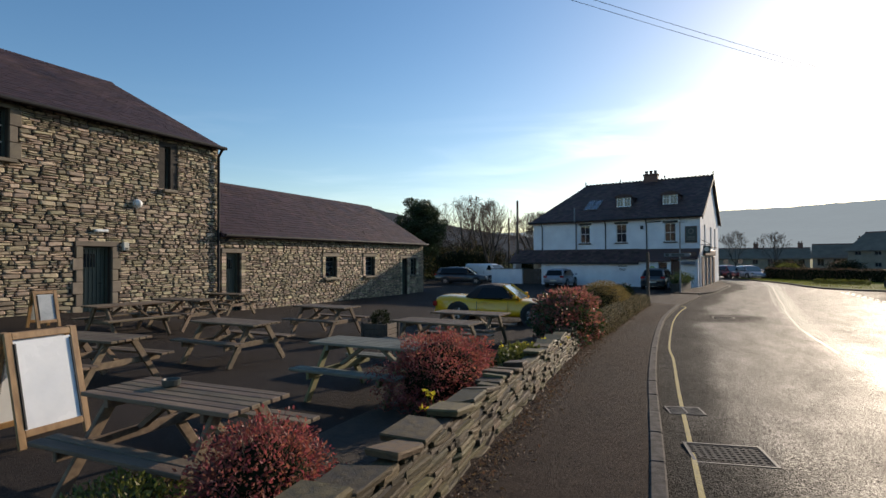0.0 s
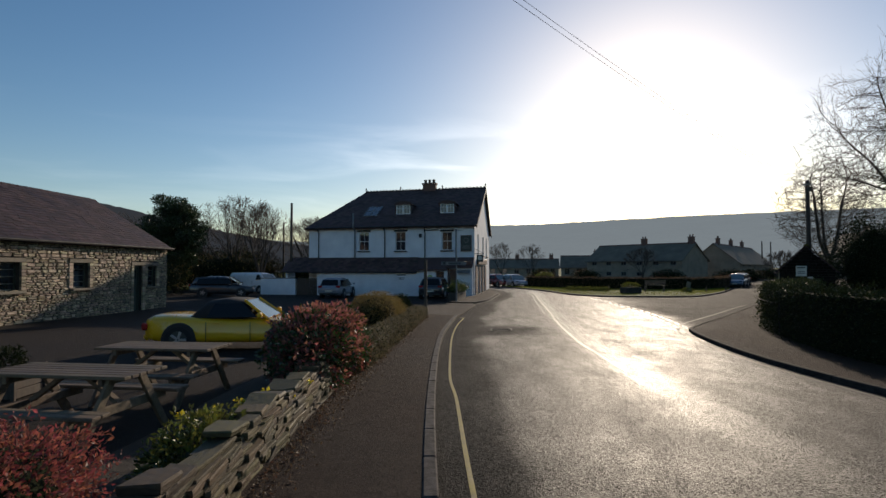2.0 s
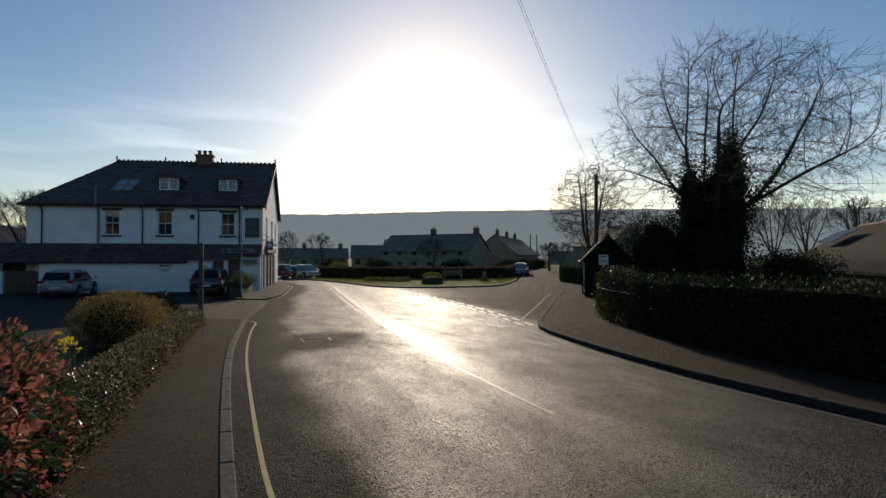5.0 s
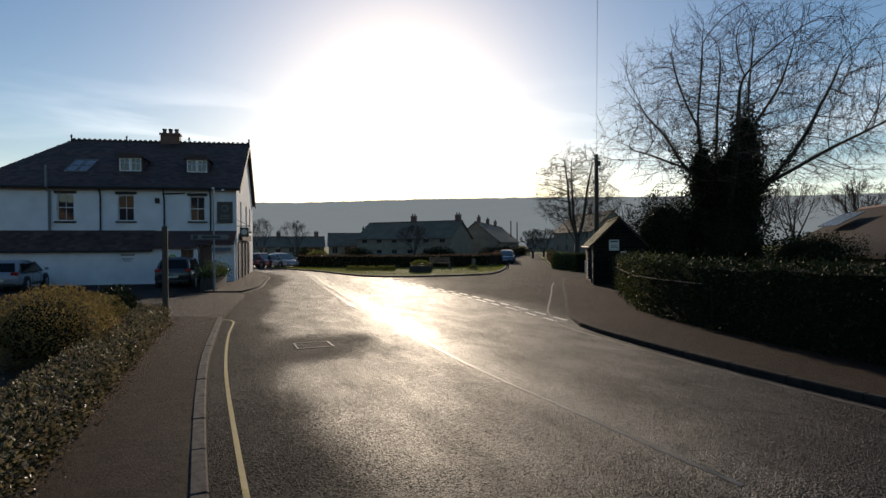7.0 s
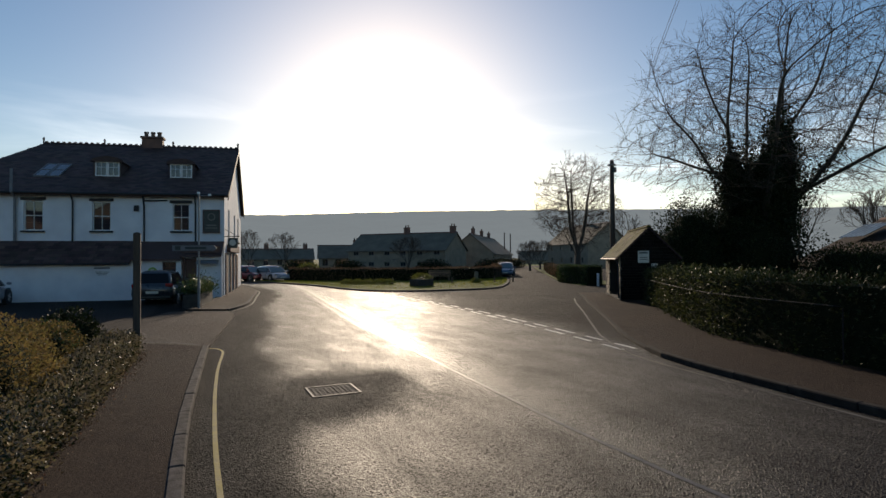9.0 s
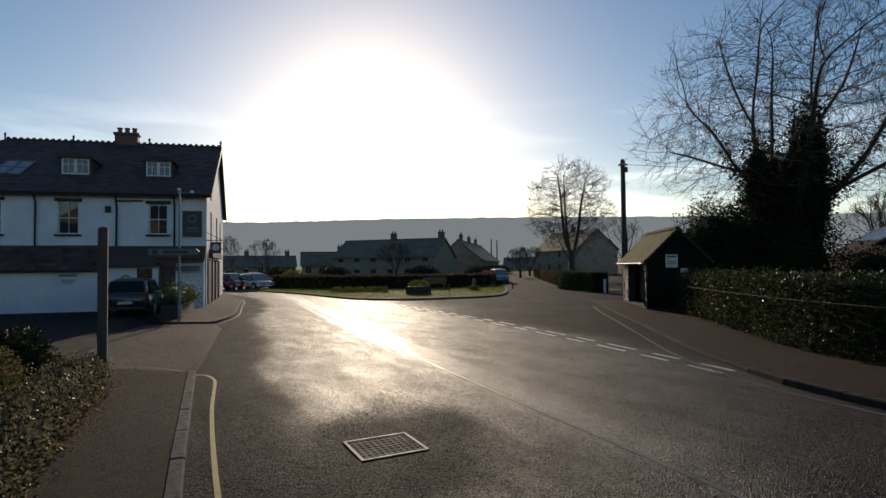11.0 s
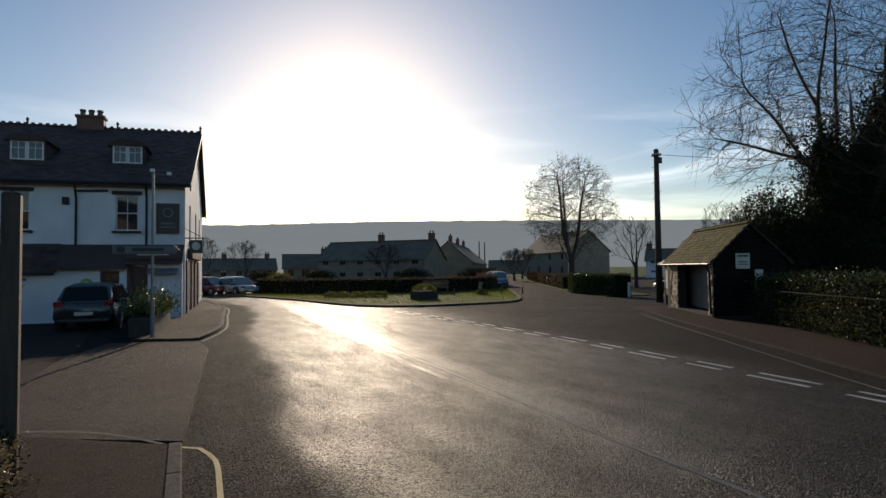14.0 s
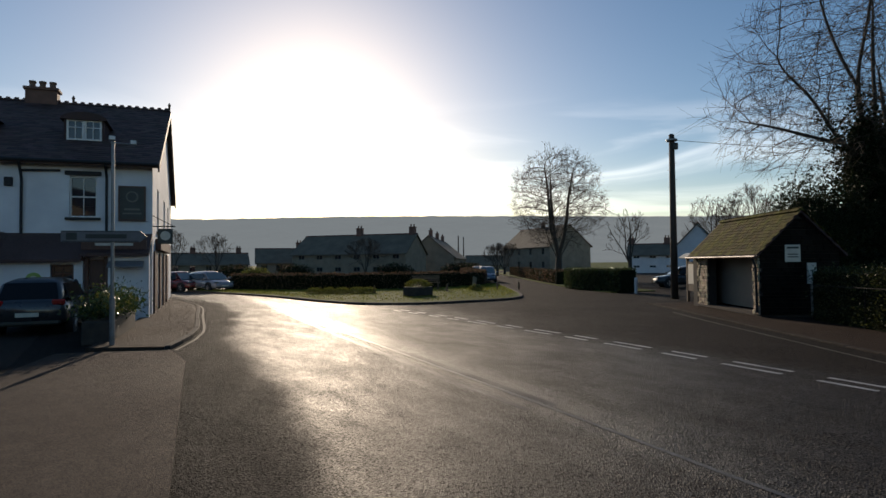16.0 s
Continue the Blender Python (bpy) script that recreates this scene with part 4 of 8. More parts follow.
def barn_window(parent, y0, y1, z0, z1, rails):
    w = new("window")
    w.parent = parent
    tagged(w, "small dark window with wooden rails in stone surround")
    t = 0.06
    fr = Build().box(XB - 0.2, y0 + t / 2, (z0 + z1) / 2, 0.07, t, z1 - z0).box(XB - 0.2, y1 - t / 2, (z0 + z1) / 2, 0.07, t, z1 - z0).box(XB - 0.2, (y0 + y1) / 2, z0 + t / 2, 0.07, y1 - y0 - 2 * t, t).box(XB - 0.2, (y0 + y1) / 2, z1 - t / 2, 0.07, y1 - y0 - 2 * t, t)
    part("window_frame", fr, GREEN_PAINT, w)
    part("pane", Build().box(XB - 0.215, (y0 + y1) / 2, (z0 + z1) / 2, 0.01, y1 - y0 - 2 * t, z1 - z0 - 2 * t), GLASS, w)
    for i in range(rails):
        part("glazing_bar", Build().box(XB - 0.2, (y0 + y1) / 2, z0 + (z1 - z0) * (i + 1) / (rails + 1), 0.05, y1 - y0 - 2 * t, 0.03), WHITE_PAINT if rails < 3 else GREEN_PAINT, w)
    part("sill", Build().box(XB + 0.02, (y0 + y1) / 2, z0 - 0.06, 0.3, y1 - y0 + 0.3, 0.1, c=0.015), DRESSED, w)


def barn(label, y0, y1, eave, ridge, back, openings, seed):
    root = thing("barn", label, "barn", pose(0, 0, 0))
    part("wall", wall_cells(Build(), y0, y1, -1.2, eave, openings, XB - 0.03, -0.47, "y"), MORTAR, root)
    g = Build()
    for yy in (y0 + 0.25, y1 - 0.25):
        g.prism([(XB - 0.5, -1.2), (XB - 0.5, eave - 0.1), (XB - back / 2, ridge - 0.2), (XB - back, eave - 0.1), (XB - back, -1.2)], yy - 0.25, yy + 0.25, "y")
    g.box(XB - back, (y0 + y1) / 2, (eave - 1.2) / 2, 0.4, y1 - y0 - 1.0, eave + 1.2)
    part("wall", g, STONE, root)
    rf = Build()
    ov = 0.24
    k = (ridge - eave) / (back / 2)
    out = [(XB + ov, eave - ov * k), (XB - back / 2, ridge), (XB - back - ov, eave - ov * k)]
    rf.prism(out + [(p[0], p[1] - 0.12) for p in out[::-1]], y0 - 0.05, y1 + 0.05, "y")
    r = part("roof", rf, SLATE, root, "plum-grey slate roof")
    ln = math.hypot(back / 2 + ov, ridge - eave + ov * k)
    slates(r, (XB + ov + 0.03, y0 - 0.05, eave - ov * k), (0, 1, 0), (-(back / 2 + ov), 0, ridge - eave + ov * k), y1 - y0 + 0.1, ln, lambda u, v: 0 <= u < y1 - y0 - 0.1, 0.34, 0.24, None, seed, (9.0 if y0 < 5 else 3.5, 0.0), 280)
    n = int((y1 - y0) / 0.45)
    rt = Build()
    for i in range(n):
        yy = y0 + (y1 - y0) * (i + 0.5) / n
        rt.prism([(XB - back / 2 - 0.16, ridge - 0.07), (XB - back / 2, ridge + 0.07), (XB - back / 2 + 0.16, ridge - 0.07)], yy - 0.21, yy + 0.21, "y")
    part("ridge_tiles", rt, SLATE, r)
    gut = part("gutter", Build().tube([(XB + ov + 0.09, y0, eave - ov * k - 0.04), (XB + ov + 0.09, y1 + 0.06, eave - ov * k - 0.04)], 0.06, 8), METAL_BLACK, root)
    for i in range(int((y1 - y0) / 0.8)):
        part("bracket", Build().box(XB + 0.12, y0 + 0.4 + i * 0.8, eave - ov * k - 0.07, 0.3, 0.03, 0.04), METAL_BLACK, gut)
    return root


BARN_OPEN = [(10.36, 11.26, -0.1, 2.02), (7.3, 8.42, 4.3, 5.62), (13.16, 13.4, 4.02, 5.5)]
tall = barn("tall two-storey barn of brown slate rubble", 1.5, 15.5, 5.98, 9.15, 12.2, BARN_OPEN, 11)
boarded_door(tall, *BARN_OPEN[0], "green boarded door with a small barred light")
barn_window(tall, *BARN_OPEN[1], 2)
barn_window(tall, *BARN_OPEN[2], 0)
LOW_OPEN = [(15.85, 16.62, -0.5, 1.86), (22.2, 23.15, 0.68, 1.72), (25.85, 26.85, 0.66, 1.72), (30.1, 30.85, -0.66, 1.62), (31.25, 32.1, 0.55, 1.62)]
lowb = barn("long single-storey barn of brown slate rubble", 15.53, 33.2, 2.72, 5.22, 8.2, LOW_OPEN, 12)
boarded_door(lowb, *LOW_OPEN[0], "dark green boarded door", False)
boarded_door(lowb, *LOW_OPEN[3], "dark green boarded door", False)
for k in (1, 2, 4):
    barn_window(lowb, *LOW_OPEN[k], 3)
part("downpipe", Build().tube([(XB + 0.33, 15.4, 5.82), (XB + 0.1, 15.4, 5.5), (XB + 0.1, 15.4, 0.0), (XB + 0.22, 15.4, -0.3)], 0.05, 8), METAL_BLACK, tall)
part("downpipe", Build().tube([(XB + 0.3, 15.9, 2.6), (XB + 0.12, 15.72, 2.3)], 0.045, 8), METAL_BLACK, lowb)
for root, opens in ((tall, BARN_OPEN), (lowb, LOW_OPEN)):
    for y0, y1, z0, z1 in opens:
        if z1 - z0 > 1.45 and y1 - y0 < 0.3:
            continue
        part("lintel", Build().box(XB - 0.1, (y0 + y1) / 2, z1 + 0.08, 0.3, y1 - y0 + 0.44, 0.16, c=0.015), DRESSED, root)
        n = max(2, int((z1 - z0) / (0.34 if root is tall else 0.13)))
        for s, yy in ((-1, y0), (1, y1)):
            for i in range(n):
                w = 0.24 if root is lowb else (0.2 if i % 2 else 0.3)
                h = (z1 - z0) / n
                part("jamb_stone", Build().box(XB - 0.1, yy + s * w / 2, z0 + h * (i + 0.5), 0.3, w - 0.006, h - 0.012, c=0.012), DRESSED if root is tall else STONE, root)
LAMP_GLASS = material("opal_lamp_glass", (0.7, 0.7, 0.68), (0.85, 0.85, 0.82), 5, (0.2, 0.3), 0.0, 30)
wl1 = thing("wall_lamp", "round white bulkhead lamp on the barn wall", "lamp", pose(XB, 12.1, 3.43))
part("base", Build().tube([(0, 0, 0), (0.06, 0, 0)], 0.15, 16), WHITE_PAINT, wl1)
part("globe", Build().tube([(0.06, 0, 0), (0.12, 0, 0), (0.17, 0, 0), (0.2, 0, 0)], [0.14, 0.13, 0.09, 0.02], 16), LAMP_GLASS, wl1, smooth=True)
wl2 = thing("wall_light", "long white strip light above the barn door", "lamp", pose(XB, 10.9, 2.5))
part("base", Build().box(0.05, 0, 0, 0.1, 0.42, 0.09, c=0.015), WHITE_PAINT, wl2)
part("cover", Build().box(0.11, 0, -0.01, 0.04, 0.36, 0.06, c=0.012), LAMP_GLASS, wl2)
ab = thing("alarm_box", "beige alarm box beside the barn door", "alarm", pose(XB, 11.68, 2.04))
part("case", Build().box(0.06, 0, 0, 0.12, 0.2, 0.26, c=0.02), SIGN_PALE, ab)
part("lens", Build().box(0.125, 0, -0.07, 0.02, 0.1, 0.05, c=0.006), SIGN_DARK, ab)
# ---- plants ----
def leaves(points, size, seed, droop=0.0, slim=0.5, out=None):
    """Small folded leaves, each a mesh island, at the points; out: direction that each leaf leans to."""
    rng = np.random.default_rng(seed)
    p = np.asarray(points, dtype=float)
    n = len(p)
    d = rng.normal(size=(n, 3))
    if out is not None:
        d += 1.1 * np.asarray(out)
    d[:, 2] += 0.25 - droop
    d /= np.linalg.norm(d, axis=1)[:, None]
    s = np.cross(d, rng.normal(size=(n, 3)))
    s /= np.linalg.norm(s, axis=1)[:, None] + 1e-9
    u = np.cross(d, s)
    L = size * rng.uniform(0.6, 1.3, (n, 1))
    w = L * slim
    v = np.stack([p, p + d * L * 0.5 + s * w * 0.5 + u * w * 0.22, p + d * L, p + d * L * 0.5 - s * w * 0.5 + u * w * 0.22], axis=1).reshape(-1, 3)
    b = Build()
    b.v = [tuple(q) for q in v]
    for i in range(n):
        k = 4 * i
        b.f += [(k, k + 1, k + 2), (k, k + 2, k + 3)]
    return b


def leaf_part(name, points, size, seed, mat, parent, slim=0.5, out=None, droop=0.0, label=""):
    o = part(name, leaves(points, size, seed, droop, slim, out), mat, parent, label, tidy=False)
    return o


def shell(n, rx, ry, rz, seed, inner=0.55, lump=0.25, floor=-1.0):
    """Points in the outer part of a lumpy ball, with the way out of it."""
    rng = np.random.default_rng(seed)
    d = rng.normal(size=(n * 2, 3))
    d /= np.linalg.norm(d, axis=1)[:, None]
    d = d[d[:, 2] > floor][:n]
    r = rng.uniform(inner ** 3, 1, len(d)) ** (1 / 3)
    k = np.array([1 + lump * noise.noise(Vector(q) * 2.3 + Vector((seed, 0, 0))) + 0.5 * lump * noise.noise(Vector(q) * 6 + Vector((0, seed, 0))) for q in d])
    return d * (r * k)[:, None] * np.array([rx, ry, rz]), d


def twigs(n, rx, ry, rz, seed, thick=0.008):
    """Stems that fan out of one root to the edge of a bush."""
    rng = random.Random(seed)
    b = Build()
    for _ in range(n):
        a, e = rng.uniform(0, 2 * math.pi), rng.uniform(0.3, 1.4)
        t = Vector((rx * math.cos(a) * math.cos(e), ry * math.sin(a) * math.cos(e), rz * math.sin(e))) * rng.uniform(0.7, 1.0)
        m = t * 0.5 + Vector((rng.uniform(-0.08, 0.08), rng.uniform(-0.08, 0.08), 0.06))
        b.tube([(0, 0, -rz * 0.9), m * 0.7 + Vector((0, 0, -0.35 * rz)), t], [thick * 1.6, thick, thick * 0.4], 4, False)
    return b


LEAF_RED = leaf_material("red_winter_leaf", (0.17, 0.042, 0.035), (0.42, 0.135, 0.1), 0.55, 0.5)
LEAF_PHOT = leaf_material("glossy_red_leaf", (0.15, 0.05, 0.038), (0.38, 0.15, 0.11), 0.42, 0.55, spec=0.9)
LEAF_GREEN = leaf_material("glossy_green_leaf", (0.025, 0.05, 0.015), (0.07, 0.11, 0.03), 0.25, 0.25)
LEAF_GOLD = leaf_material("golden_conifer_leaf", (0.12, 0.088, 0.028), (0.28, 0.2, 0.068), 0.65, 0.45)
LEAF_LIME = leaf_material("yellow_green_leaf", (0.08, 0.095, 0.015), (0.25, 0.24, 0.045), 0.5, 0.35)
PETAL = leaf_material("yellow_petal", (0.6, 0.42, 0.03), (0.8, 0.62, 0.06), 0.5, 0.4)
LEAF_OLIVE = leaf_material("olive_brown_leaf", (0.07, 0.058, 0.03), (0.22, 0.182, 0.104), 0.42, 0.45, spec=1.0)
TWIG = material("thin_brown_twig", (0.05, 0.032, 0.022), (0.12, 0.08, 0.055), 8, (0.8, 0.95), 0.2, 40)


def bush(name, label, x, y, z, rx, ry, rz, seed, kinds, stems=40, core=True, lump=0.25):
    """kinds: (leaf count, leaf size, material, lowest, highest share of the height)."""
    b = thing(name, label, "bush", pose(x, y, z + rz * 0.85))
    if stems:
        part("stem_mass", twigs(stems, rx, ry, rz, seed), TWIG, b)
    if core:
        pts, f = [], []
        nu, nv = 14, 8
        for j in range(nv + 1):
            for i in range(nu):
                a, e = 2 * math.pi * i / nu, -math.pi / 2 + math.pi * j / nv
                q = Vector((math.cos(a) * math.cos(e), math.sin(a) * math.cos(e), math.sin(e)))
                k = 0.68 * (1 + 0.3 * noise.noise(q * 2.3 + Vector((seed, 0, 0))))
                pts.append((q.x * rx * k, q.y * ry * k, q.z * rz * k))
        for j in range(nv):
            for i in range(nu):
                f.append((j * nu + i, j * nu + (i + 1) % nu, (j + 1) * nu + (i + 1) % nu, (j + 1) * nu + i))
        part("dense_core", Build().add(pts, f), LEAF_SHADE, b, smooth=True)
    for n, size, mat, lo, hi in kinds:
        p, d = shell(int(n * 1.0), rx, ry, rz, seed + int(size * 1000), 0.6 if core else 0.3, lump)
        keep = (p[:, 2] > (2 * lo - 1) * rz * 1.1) & (p[:, 2] < (2 * hi - 1) * rz * 1.15 + 0.2 * rz * np.sin(p[:, 0] * 9 + p[:, 1] * 7))
        leaf_part("leaves", p[keep], size, seed, mat, b, 0.5, d[keep])
    return b


bush("red_shrub", "low shrub thick with dull red winter leaves", -2.55, 2.78, -0.22, 0.42, 0.55, 0.42, 5, [(8000, 0.036, LEAF_RED, 0, 1)], 60, True, 0.45)
bush("red_shrub", "rounded shrub thick with red leaves", -2.85, 6.35, -0.28, 0.62, 1.0, 0.52, 9, [(12000, 0.04, LEAF_RED, 0.1, 1), (1500, 0.05, LEAF_GREEN, 0, 0.3)], 70, True, 0.4)
bush("green_shrub", "small yellow-green shrub beside the red one", -2.45, 8.4, -0.3, 0.42, 0.8, 0.3, 13, [(2600, 0.06, LEAF_LIME, 0, 1), (1800, 0.06, LEAF_GREEN, 0, 0.7)], 30, False)
bush("grey_green_shrub", "small grey-green herb at the front of the bed", -3.3, 2.4, -0.24, 0.5, 0.42, 0.24, 17, [(2600, 0.05, LEAF_LIME, 0, 1), (900, 0.05, LEAF_GREEN, 0, 0.8)], 30, False)
bush("photinia_hedge", "glossy red and green leaved shrub over the wall", -2.55, 12.9, -0.42, 0.72, 1.9, 0.72, 21, [(9500, 0.08, LEAF_PHOT, 0.1, 1), (7500, 0.075, LEAF_GREEN, 0, 0.9)], 60, True, 0.3)
bush("golden_conifer", "clipped round golden conifer", -2.95, 21.6, -0.5, 0.9, 1.6, 0.66, 25, [(17000, 0.04, LEAF_GOLD, 0, 1)], 0, True, 0.12)
bush("golden_conifer", "low clipped golden-green conifer", -2.8, 24.3, -0.5, 0.6, 0.9, 0.48, 26, [(8000, 0.04, LEAF_GOLD, 0, 1), (2000, 0.05, LEAF_GREEN, 0, 1)], 0, True, 0.15)
bush("dark_shrub", "small dark evergreen shrub", -2.7, 26.0, -0.55, 0.55, 0.6, 0.52, 27, [(4500, 0.06, LEAF_DARK, 0, 1)], 10, True)


def low_hedge(name, label, line, height, wide, n, size, mats, seed, base, wob=0.12, lit=0.0):
    """A hedge along a line of the plan: core in a shade colour and many leaves on its faces and top; lit: where along
    it the last kind of leaf begins, to paint a sunlit end.
    """
    h = thing(name, label, "hedge")
    rng = np.random.default_rng(seed)
    pts = even(line, max(3, int(sum(math.dist(a, b) for a, b in zip(line, line[1:])) / 0.5)))
    core = Build()
    ring = []
    for i, (x, y) in enumerate(pts):
        a, c = pts[max(i - 1, 0)], pts[min(i + 1, len(pts) - 1)]
        d = Vector((c[0] - a[0], c[1] - a[1], 0)).normalized()
        s = Vector((-d.y, d.x, 0))
        w = wide / 2 * (1 + 0.14 * noise.noise((i * 0.4, seed, 0)))
        hh = height * (1 + 0.07 * noise.noise((i * 0.5, 3, seed)))
        z = base(x, y)
        ring.append([Vector((x, y, z - 0.1)) + s * w * 0.9, Vector((x, y, z + hh * 0.9)) + s * w * 0.85, Vector((x, y, z + hh * 0.9)) - s * w * 0.85, Vector((x, y, z - 0.1)) - s * w * 0.9, s, w, hh, z])
    v = [tuple(p) for r in ring for p in r[:4]]
    f = [(4 * i + k, 4 * i + k + 1, 4 * i + k + 5, 4 * i + k + 4) for i in range(len(ring) - 1) for k in range(3)] + [(0, 1, 2, 3), tuple(4 * (len(ring) - 1) + k for k in (3, 2, 1, 0))]
    part("dense_core", core.add(v, f), LEAF_SHADE, h)
    per = n // len(mats)
    for q, mat in enumerate(mats):
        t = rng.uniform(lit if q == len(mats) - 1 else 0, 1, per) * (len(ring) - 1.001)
        i = t.astype(int)
        u = t - i
        P, O = [], []
        pick = rng.random(per)
        for j in range(per):
            r0, r1 = ring[i[j]], ring[i[j] + 1]
            s = r0[4] * (1 - u[j]) + r1[4] * u[j]
            c = (r0[0] + r0[3]) / 2 * (1 - u[j]) + (r1[0] + r1[3]) / 2 * u[j]
            w, hh = r0[5] * (1 - u[j]) + r1[5] * u[j], r0[6] * (1 - u[j]) + r1[6] * u[j]
            jit = rng.normal(0, wob * 0.35)
            if pick[j] < 0.3:
                o = Vector((0, 0, 1))
                p = c + s * w * rng.uniform(-1, 1) + Vector((0, 0, 0.1 + hh * 0.93 + jit))
            else:
                g = 1 if rng.random() < 0.5 else -1
                o = s * g
                p = c + s * g * (w * 0.92 + jit) + Vector((0, 0, 0.1 + hh * rng.uniform(0.02, 0.97)))
            P.append(p)
            O.append(o)
        leaf_part("leaves", np.array([tuple(p) for p in P]), size, seed + q, mat, h, 0.55, np.array([tuple(o) for o in O]))
    return h


low_hedge("ivy_hedge", "low glossy evergreen hedge along the pavement", curve([(-2.2, 13.5), (-2.15, 17), (-2.05, 20.5), (-1.95, 24), (-1.9, 26.4)]), 0.44, 0.6, 48000, 0.042, [LEAF_DARK, LEAF_OLIVE, LEAF_OLIVE, LEAF_OLIVE], 31, lambda x, y: yard_z(x, y) + 0.03)


def daffodils(x, y, z, n, seed):
    """A clump of yellow narcissus with strap leaves."""
    rng = random.Random(seed)
    root = thing("daffodil_clump", "clump of yellow daffodils in the bed", "flower", pose(x, y, z))
    st, heads, lf = Build(), [], Build()
    for _ in range(n):
        px, py, h = rng.gauss(0, 0.14), rng.gauss(0, 0.14), rng.uniform(0.22, 0.36)
        st.tube([(px * 0.6, py * 0.6, 0), (px, py, h)], 0.004, 4, False)
        heads.append(np.array([(px + rng.gauss(0, 0.01), py + rng.gauss(0, 0.01), h) for k in range(8)]))
    for _ in range(n * 3):
        px, py, h = rng.gauss(0, 0.13), rng.gauss(0, 0.13), rng.uniform(0.15, 0.3)
        lf.add([(px, py, 0), (px + 0.014, py, 0), (px + rng.gauss(0, 0.05), py + rng.gauss(0, 0.05), h)], [(0, 1, 2)])
    part("stem_mass", st, LEAF_GREEN, root)
    part("strap_leaves", lf, LEAF_GREEN, root, tidy=False)
    for k, h in enumerate(heads):
        leaf_part("flower", h, 0.05, seed + k, PETAL, root, 0.7)


for k, (x, y, n) in enumerate(((-2.4, 9.6, 8), (-2.55, 8.9, 7), (-2.3, 10.3, 5), (-2.5, 15.6, 9), (-2.55, 16.3, 6), (-2.35, 5.1, 5))):
    daffodils(x, y, yard_z(x, y) + (0.55 if y > 15 else 0.12), n, 40 + k)

# ---- beer garden ----
BEDX = [(-12, -3.0), (2, -3.5), (8, -3.5), (14, -3.6), (27, -3.6)]
strip("flower_bed", [(x - 0.3, y) for x, y in WALL_LEFT if y > -6], [(float(np.interp(y, [p[0] for p in BEDX], [p[1] for p in BEDX])), y) for x, y in WALL_LEFT if y > -6], 0.06, EARTH, 4, 0.2, "structure", lambda x, y: yard_z(x, y) + 0.05 * noise.noise((x * 2, y * 2, 0)))
WOOD_GREY = material("grey_green_wood", (0.1, 0.098, 0.072), (0.23, 0.222, 0.168), 2.0, (0.65, 0.9), 0.35, 24, vary=0.15, stretch=(1, 7, 7))


def picnic_table(long, mat, label, legs=None):
    t = thing("picnic_table", label, "table", group="picnic tables in the beer garden")
    wide, top = 0.68, 0.74
    n = 6
    for i in range(n):
        y = -wide / 2 + wide * (i + 0.5) / n
        part("tabletop_slat", Build().box(0, y, top - 0.018, long, wide / n - 0.014, 0.036, c=0.006), mat, t)
    for s in (-1, 1):
        for k in (0, 1):
            part("bench_slat", Build().box(0, s * (0.56 + 0.125 * k), 0.43, long, 0.112, 0.036, c=0.006), mat, t)
        for e in (-1, 1):
            x = e * (long / 2 - 0.24)
            a, c = Vector((x, s * 0.66, 0.0)), Vector((x, s * 0.2, top - 0.04))
            d = (c - a).normalized()
            m = Matrix.Translation((a + c) / 2) @ d.to_track_quat("Z", "X").to_matrix().to_4x4()
            part("leg", Build().box(0, 0, 0, 0.095, 0.045, (c - a).length, m, 0.006), legs or mat, t)
    for e in (-1, 1):
        x = e * (long / 2 - 0.24)
        part("bench_support", Build().box(x - e * 0.05, 0, 0.365, 0.045, 1.42, 0.095, c=0.006), legs or mat, t)
        part("top_batten", Build().box(x - e * 0.05, 0, top - 0.075, 0.045, 0.62, 0.075, c=0.006), mat, t)
        a, c = Vector((x - e * 0.08, 0, 0.4)), Vector((e * 0.12, 0, top - 0.06))
        d = c - a
        m = Matrix.Translation((a + c) / 2) @ d.to_track_quat("Z", "X").to_matrix().to_4x4()
        part("brace", Build().box(0, 0, 0, 0.045, 0.07, d.length, m), mat, t)
    return t


TABLES = [(-3.85, 3.3, 0), (-7.75, 7.75, -3), (-8.1, 5.3, 3), (-11.75, 10.1, 2), (-8.4, 11.5, -4), (-14.6, 14.3, 0), (-11.6, 8.4, 84), (-4.3, 9.35, -6), (-4.4, 11.3, -5)]
first = picnic_table(1.66, OLD_WOOD, "weathered brown wooden picnic table with fixed benches")


def stand(x, y, rz, dz=0.0):
    return pose(x, y, yard_z(x, y) + 0.005 + dz, 0, 0, rz)


first.matrix_basis = stand(*TABLES[0])
for x, y, r in TABLES[1:]:
    copy_thing(first, stand(x, y, r))
MOSS_WOOD = material("algae_stained_wood", (0.1, 0.092, 0.038), (0.23, 0.21, 0.09), 3, (0.7, 0.9), 0.3, 24)
second = picnic_table(1.66, WOOD_GREY, "grey-green weathered picnic table with algae-stained legs", MOSS_WOOD)
second.matrix_basis = stand(-3.95, 6.45, -2)
ash = thing("ashtray", "small round dark ashtray on the picnic table", "ashtray", pose(-4.15, 3.42, yard_z(-3.9, 3.3) + 0.747))
part("bowl", Build().lathe([(0.06, 0), (0.075, 0.01), (0.08, 0.06), (0.07, 0.06), (0.06, 0.025)], 16), SIGN_DARK, ash)

